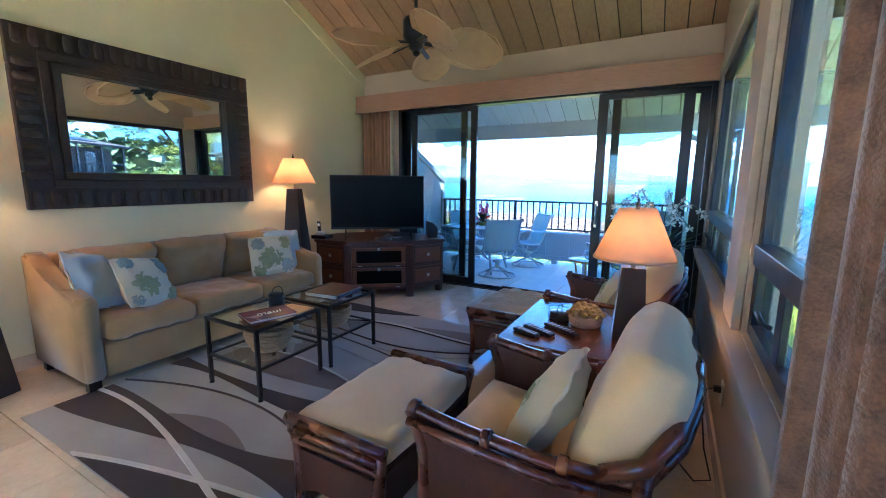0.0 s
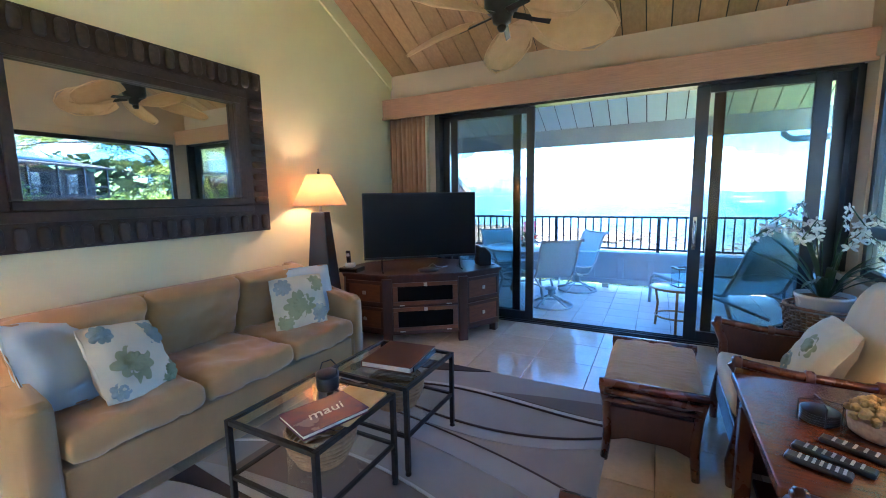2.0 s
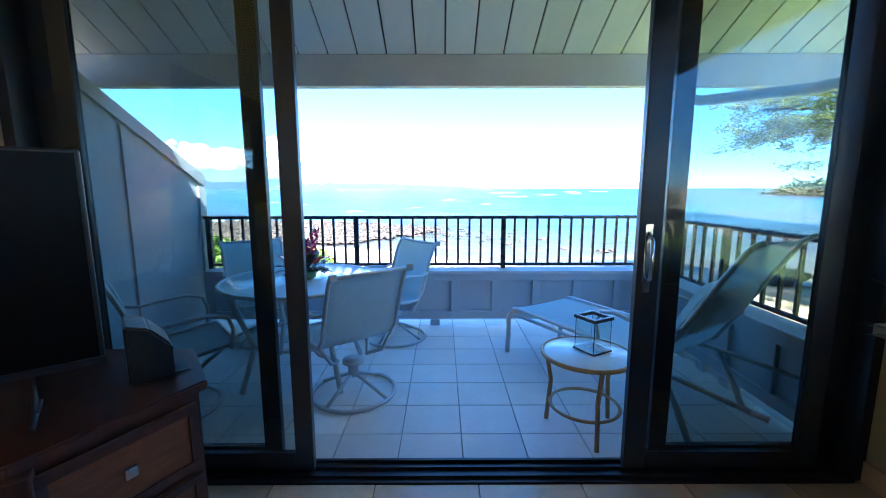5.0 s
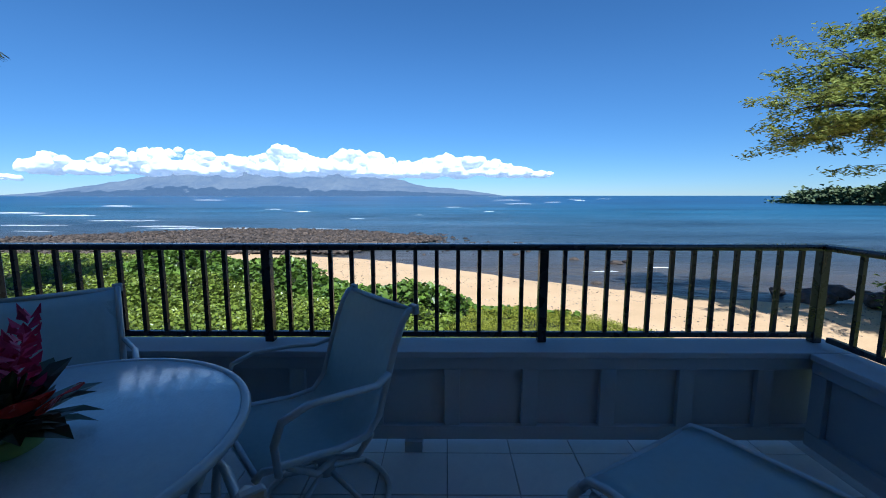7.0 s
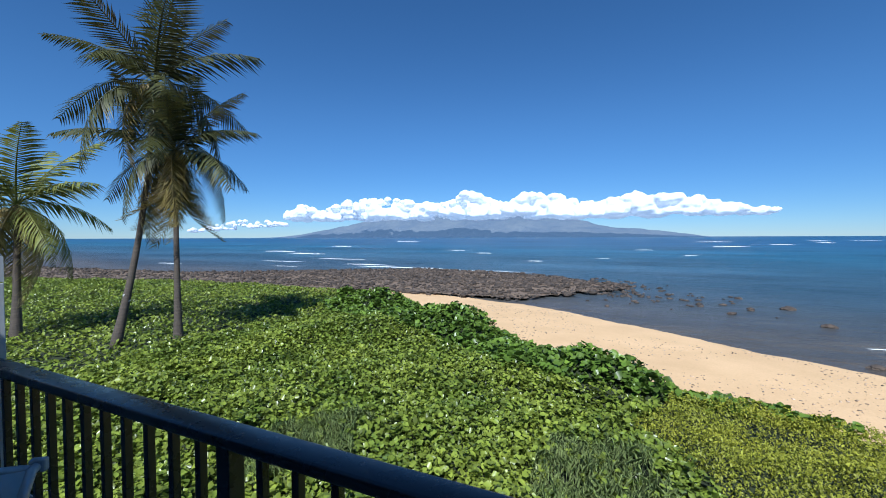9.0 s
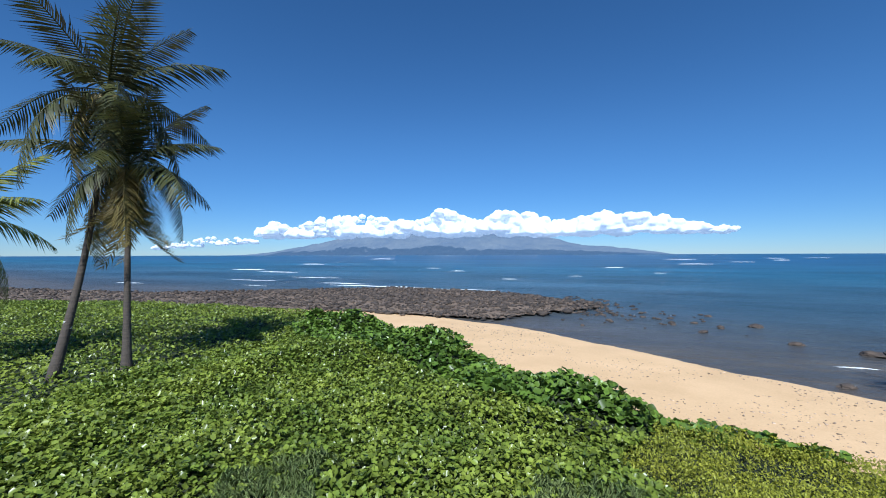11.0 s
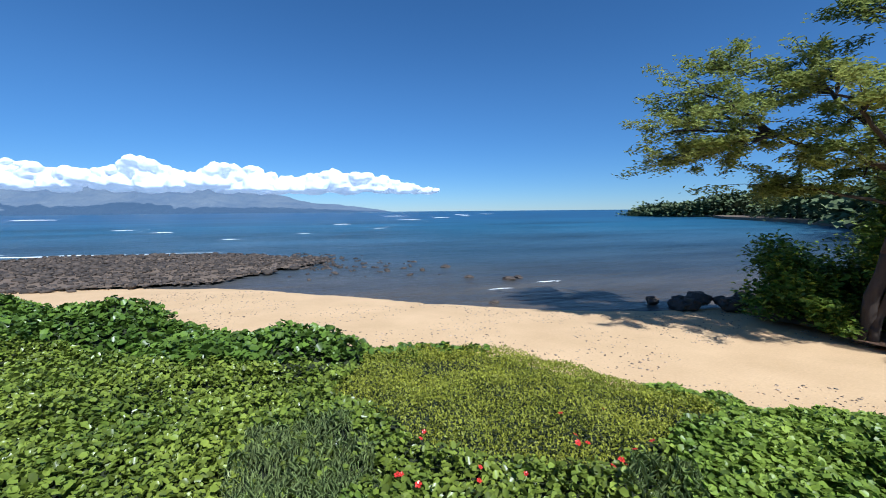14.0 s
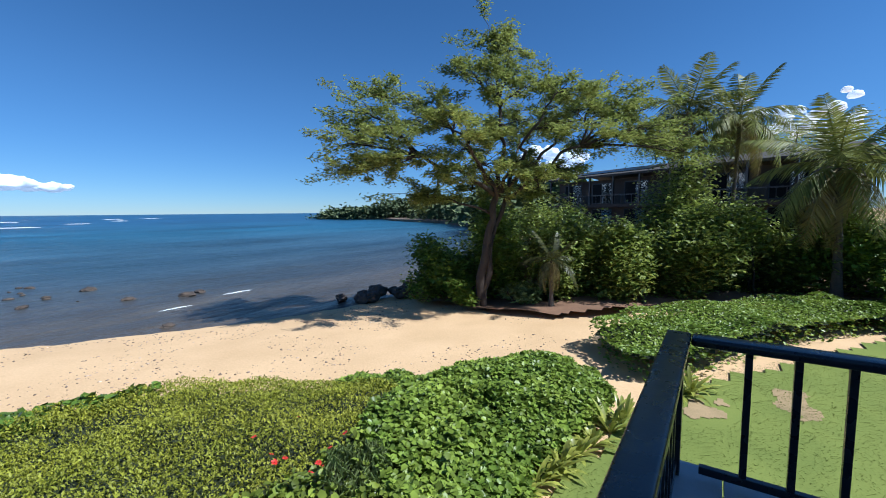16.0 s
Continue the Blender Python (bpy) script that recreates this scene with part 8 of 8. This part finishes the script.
for i, (at, rx, ry, h, n, mt) in enumerate(row):
    leafy_bush(at, rx * 1.12, ry * 1.12, h * (0.86 + 0.3 * ((i * 37) % 10) / 10), int(n * 1.7), (0.15, 0.32), 200 + i, M[mt], "dense green bush with yellow-tinged leaves behind the beach" if mt == "bush_leaf" else "dark glossy green bush in the shade")


def far_tree(at, h, w, seed, label="flat-topped dark tree behind the building"):
    t = thing("far_tree", label, "tree", pose(*at), "far trees")
    rng = np.random.default_rng(seed)
    bm = bmesh.new()
    limb(bm, (0, 0, -0.1), (0.1 * w, 0, h * 0.6), 0.3, 0.18, seed)
    for k in range(6):
        a = k * 1.05
        limb(bm, (0.1 * w, 0, h * 0.58), (0.8 * w * math.cos(a), 0.8 * w * math.sin(a), h * 0.88), 0.14, 0.04, seed + k + 1)
    part("trunk", bm, M["bark"], t, "", True)
    n = 9000
    c = rng.integers(0, 14, n)
    cx, cy, cz = rng.uniform(-.8, .8, 14) * w, rng.uniform(-.8, .8, 14) * w, h * rng.uniform(0.78, 1.0, 14)
    pos = np.stack([cx[c] + rng.normal(0, 0.22, n) * w, cy[c] + rng.normal(0, 0.22, n) * w, cz[c] + rng.normal(0, 0.05, n) * h], 1)
    v, f = leaf_arrays(pos, rng.uniform(0.18, 0.38, n), rng, 0.6, (-0.4, 0.6))
    c = new("crown", raw_mesh("crown", v, f, M["bush_leaf"]))
    c.parent = t


far_tree((52, 9, -2.8), 12.5, 6.0, 300)
far_tree((60, 1, -2.8), 13.5, 7.0, 301)
far_tree((34, -24, -2.8), 11.0, 6.0, 302, "broad green tree beyond the lawn")
far_tree((40, -12, -2.8), 12.0, 6.5, 303, "broad green tree beyond the lawn")

# ---- neighbouring building ----
nb = thing("neighbour_building", "dark two-storey beach building with a long balcony", "building", pose(47.5, 23.0, -0.75, 0, 0, -119.6))
BL, BD = 24.0, 9.0
part("wall", box(0, BL, 0, BD, -2.6, 5.4), M["stucco"], nb, "brown wall darkened for the shade under roof and balcony")
rf = prism([(-1.6, 5.75), (BD / 2, 6.9), (BD + 1.2, 5.9), (BD + 1.2, 5.7), (BD / 2, 6.65), (-1.6, 5.55)], -1.2, BL + 1.2, axis="x")
rf = part("roof", rf, M["roof"], nb, "low pitched dark roof")
part("solar_panel", box(2.0, 12.0, 0, 0.06, 0, 2.4, m=pose(0, -0.1, 6.10, -79, 0, 0)), M["screen"], rf, "dark glazed roof panel")
part("balcony", box(-0.2, BL, -1.5, 0, 2.55, 2.85), M["stucco"], nb, "long balcony slab")
for i in range(9):
    x = 0.1 + i * (BL - 0.4) / 8
    part("balcony_post", box(x - 0.08, x + 0.08, -1.45, -1.29, 2.85, 5.6), M["espresso"], nb)
part("balcony_rail", box(0, BL, -1.42, -1.34, 3.70, 3.80), M["espresso"], nb)
for i in range(40):
    x = 0.2 + i * (BL - 0.4) / 39
    part("balcony_baluster", box(x - 0.02, x + 0.02, -1.40, -1.36, 2.85, 3.70), M["espresso"], nb)
for i in range(6):
    x = 1.0 + i * 4.1
    for z in (0.3, 2.95):
        w = part("window", box(x, x + 2.6, -0.06, -0.001, z, z + 2.1), M["bronze"], nb, "wide glazed balcony door")
        part("pane", box(x + 0.08, x + 1.26, -0.075, -0.061, z + 0.08, z + 2.02), M["screen"], w)
        part("pane", box(x + 1.34, x + 2.52, -0.075, -0.061, z + 0.08, z + 2.02), M["glass"], w)

# building block with a balcony, seen in the mirror, beyond the lawn
n2 = thing("garden_building", "two-storey dark apartment block with balconies beyond the lawn", "building", pose(38.0, -16.0, -2.9, 0, 0, -80))
part("wall", box(0, 16, 0, 8, 0, 6.0), M["stucco"], n2)
part("roof", prism([(-1.4, 6.2), (4, 7.8), (9.2, 6.2), (9.2, 6.0), (4, 7.55), (-1.4, 6.0)], -0.8, 16.8, axis="x"), M["roof"], n2)
part("balcony", box(0, 16, -1.5, 0, 2.7, 2.95), M["cap"], n2)
part("balcony_rail", box(0, 16, -1.45, -1.38, 3.85, 3.95), M["espresso"], n2)
for i in range(17):
    part("balcony_post", box(i * 0.98, i * 0.98 + 0.08, -1.45, -1.37, 2.95, 3.85), M["espresso"], n2)
for i in range(5):
    part("window", box(0.8 + i * 3.1, 2.8 + i * 3.1, -0.05, -0.001, 3.0, 5.1), M["screen"], n2)

# ---- headland, island, clouds ----
def headland(name, pts, n, size, seed, label):
    """A wooded point: low land with clumps of far trees."""
    rng = np.random.default_rng(seed)
    t = rng.random(n) ** 0.9 * (len(pts) - 1)
    i = np.minimum(t.astype(int), len(pts) - 2)
    f = t - i
    P = np.array(pts)
    x = P[i, 0] * (1 - f) + P[i + 1, 0] * f
    y = P[i, 1] * (1 - f) + P[i + 1, 1] * f
    h = P[i, 2] * (1 - f) + P[i + 1, 2] * f
    x, y = x + rng.normal(0, 6, n), y + rng.normal(0, 6, n)
    z = SEA_Z + rng.random(n) * h * (0.55 + 0.6 * value_noise(x, y, 0.12, seed))
    rk = rng.uniform(*size, n)
    v, fc = leaf_arrays(np.stack([x, y, z], 1), rk, rng, 0.8, (-0.6, 0.9))
    return tagged(new(name, raw_mesh(name, v, fc, M["headland"])), label, "headland", kind="stuff")


headland("wooded_headland", [(223, 272, 3), (212, 232, 11), (222, 204, 13), (235, 180, 14), (190, 135, 13), (165, 105, 13), (125, 66, 14), (100, 46, 13), (80, 34, 11)], 26000, (1.2, 3.2), 401, "distant wooded headland across the bay")
bm = prism([(222, 276), (206, 234), (214, 200), (176, 160), (160, 128), (150, 110), (112, 72), (74, 40), (150, 10), (420, 120), (340, 300)], SEA_Z - 0.5, SEA_Z + 1.2, bev=0.3)
setting("headland_ground", bm, M["reef"], "low dark rocky shore of the headland", "headland")
for i, (x, y) in enumerate(((226, 214), (240, 196), (232, 188), (212, 158))):
    hb = thing("far_house", "small pale house among trees on the headland", "house", pose(x, y, SEA_Z + 1.2, 0, 0, 40 + i * 20), "far houses")
    part("wall", box(-4, 4, -3, 3, 0, 5.5), M["wall_cream"], hb)
    part("roof", prism([(-5, 5.5), (0, 7.6), (5, 5.5)], -3.8, 3.8, axis="y"), M["roof"], hb)
    part("window", box(-3, 3, -3.08, -3.001, 1.2, 3.2), M["screen"], hb)
for i, (x, y, h) in enumerate(((165, 121, 20), (172, 128, 16), (150, 88, 19), (228, 200, 15), (140, 80, 15), (118, 62, 15))):
    pt = thing("pine_tree", "tall narrow dark pine on the headland", "pine tree", pose(x, y, SEA_Z + 1.0), "far pines")
    part("trunk", tube([(0, 0, 0), (0, 0, h)], [0.4, 0.08], 6), M["bark"], pt)
    rng = np.random.default_rng(430 + i)
    k = 1500
    zz = h * rng.uniform(0.12, 1.0, k)
    rr = (h - zz) * 0.16 * np.sqrt(rng.random(k)) + 0.15
    aa = rng.uniform(0, 6.28, k)
    v, f = leaf_arrays(np.stack([rr * np.cos(aa), rr * np.sin(aa), zz], 1), rng.uniform(0.6, 1.1, k), rng, 0.5, (-0.4, 0.4))
    c = new("crown", raw_mesh("crown", v, f, M["headland"]))
    c.parent = pt

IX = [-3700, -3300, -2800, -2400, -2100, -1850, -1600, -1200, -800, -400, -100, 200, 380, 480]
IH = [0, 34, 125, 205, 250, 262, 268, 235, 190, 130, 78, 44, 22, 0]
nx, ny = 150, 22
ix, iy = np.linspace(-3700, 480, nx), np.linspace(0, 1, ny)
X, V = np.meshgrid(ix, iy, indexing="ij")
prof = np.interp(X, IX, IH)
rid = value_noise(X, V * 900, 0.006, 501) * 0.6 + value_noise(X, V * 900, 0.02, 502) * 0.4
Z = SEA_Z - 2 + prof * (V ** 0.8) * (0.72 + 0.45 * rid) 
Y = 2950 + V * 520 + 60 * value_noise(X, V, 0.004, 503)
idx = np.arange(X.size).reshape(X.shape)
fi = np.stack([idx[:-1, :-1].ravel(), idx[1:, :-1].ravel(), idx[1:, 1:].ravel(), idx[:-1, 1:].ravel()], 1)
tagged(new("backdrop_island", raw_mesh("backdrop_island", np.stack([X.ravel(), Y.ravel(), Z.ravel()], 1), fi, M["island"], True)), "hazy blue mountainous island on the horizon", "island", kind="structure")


def cloud_bank(name, blobs, seed, label):
    """Cumulus: many puffs of different sizes, flat below."""
    bm = bmesh.new()
    bmesh.ops.create_icosphere(bm, subdivisions=3, radius=1.0)
    base = np.array([v.co[:] for v in bm.verts])
    fc = np.array([[v.index for v in f.verts] for f in bm.faces])
    bm.free()
    vs, fs, k = [], [], 0
    for x, y, z, r in blobs:
        nz = np.array([noise.noise(Vector(b) * 1.8 + Vector((x, z, seed))) * 0.30 + noise.noise(Vector(b) * 4.5 + Vector((z, x, seed))) * 0.22 for b in base])
        v = base * (1 + nz)[:, None] * r
        v[:, 2] = np.where(v[:, 2] < 0, v[:, 2] * 0.35, v[:, 2] * 0.9)
        vs.append(v + np.array([x, y, z]))
        fs.append(fc + k)
        k += len(base)
    me = raw_mesh(name, np.concatenate(vs), np.concatenate(fs), M["cloud"], True)
    ob = tagged(new(name, me), label, "cloud", kind="structure")
    merge = ob.modifiers.new("merge", "REMESH")
    merge.mode, merge.voxel_size, merge.use_smooth_shade = "VOXEL", 7.0, True
    soft = ob.modifiers.new("soft", "SMOOTH")
    soft.factor, soft.iterations = 0.6, 5
    return ob


rng = np.random.default_rng(601)
bl = []
for i in range(420):
    t = rng.random()
    x = -2850 + 3560 * t
    base_z = 158 - 26 * t
    top = (150 * (math.sin(math.pi * min(1, 0.10 + t * 0.92)) ** 0.6)) * (0.55 + 0.55 * (0.5 + 0.5 * math.sin(t * 31 + 1.5 * math.sin(t * 11)))) + 14
    h = rng.random() ** 1.2
    bl.append((x, 2850 + rng.uniform(-60, 60), base_z + h * top, rng.uniform(34, 84) * (1 - 0.45 * h) * (0.5 + 0.5 * min(1, (1 - t) * 6 + 0.1))))
cloud_bank("cloud_bank", bl, 1.3, "long white cumulus bank over the island")
bl = []
for i in range(60):
    t = rng.random()
    bl.append((-4100 + 1350 * t, 2700 + rng.uniform(-40, 40), 60 + 50 * t + rng.random() ** 2 * 70 * math.sin(math.pi * t), rng.uniform(16, 34)))
cloud_bank("cloud_bank", bl, 2.7, "small white clouds low over the sea")
bl = [(2600 + 620 * rng.random(), 1050 + rng.uniform(-260, 160), 280 + 150 * rng.random() ** 1.5, rng.uniform(28, 60)) for _ in range(46)]
cloud_bank("cloud_bank", bl, 4.1, "white cumulus cloud above the neighbouring building")
bl = [(2800 + 500 * rng.random(), -300 + rng.uniform(-300, 300), 420 + 180 * rng.random() ** 1.5, rng.uniform(22, 48)) for _ in range(36)]
cloud_bank("cloud_bank", bl, 5.3, "white cumulus cloud above the palms")

# ---- floor tiles, last ----
def tile_mesh(name, w, d, h, material):
    bm = box(-w / 2, w / 2, -d / 2, d / 2, 0, h)
    bmesh.ops.bevel(bm, geom=[e for e in bm.edges if all(v.co.z > h / 2 for v in e.verts)], offset=0.001, segments=1, affect="EDGES")
    return to_mesh(name, bm, material)


fl = bpy.data.objects["floor"]
PX, PY = 0.468, 0.460
me = tile_mesh("tile", PX - 0.005, PY - 0.005, 0.0115, M["tile"])
rng = np.random.default_rng(701)
i0, i1 = math.floor((XL + 1.09) / PX), math.ceil((XR + 1.09) / PX)
j0, j1 = math.floor((YB - 4.06) / PY), math.ceil((YS - 4.06) / PY)
for i in range(i0, i1):
    for j in range(j0, j1):
        a, b = max(XL, -1.09 + i * PX), min(XR, -1.09 + (i + 1) * PX)
        c, d = max(YB, 4.06 + j * PY), min(YS - 0.022, 4.06 + (j + 1) * PY)
        if b - a < 0.02 or d - c < 0.02:
            continue
        t = new("tile", me)
        t.parent = fl
        t.matrix_basis = Matrix.Translation(((a + b) / 2, (c + d) / 2, -0.0118 + rng.uniform(0, 0.0003))) @ Matrix.Diagonal(((b - a) / PX, (d - c) / PY, 1, 1))
lf = bpy.data.objects["lanai_floor"]
QX, QY = 0.328, 0.302
me = tile_mesh("tile", QX - 0.006, QY - 0.006, 0.0115, M["lanai_tile"])
for i in range(-8, 7):
    for j in range(-6, 3):
        a, b = max(XL - 0.01, -1.15 + i * QX), min(RXR - 0.11, -1.15 + (i + 1) * QX)
        c, d = max(YS + T + 0.003, 6.88 + j * QY), min(RYL + 0.02, 6.88 + (j + 1) * QY)
        if b - a < 0.02 or d - c < 0.02:
            continue
        t = new("tile", me)
        t.parent = lf
        t.matrix_basis = Matrix.Translation(((a + b) / 2, (c + d) / 2, -0.0215 + rng.uniform(0, 0.0004))) @ Matrix.Diagonal(((b - a) / QX, (d - c) / QY, 1, 1))
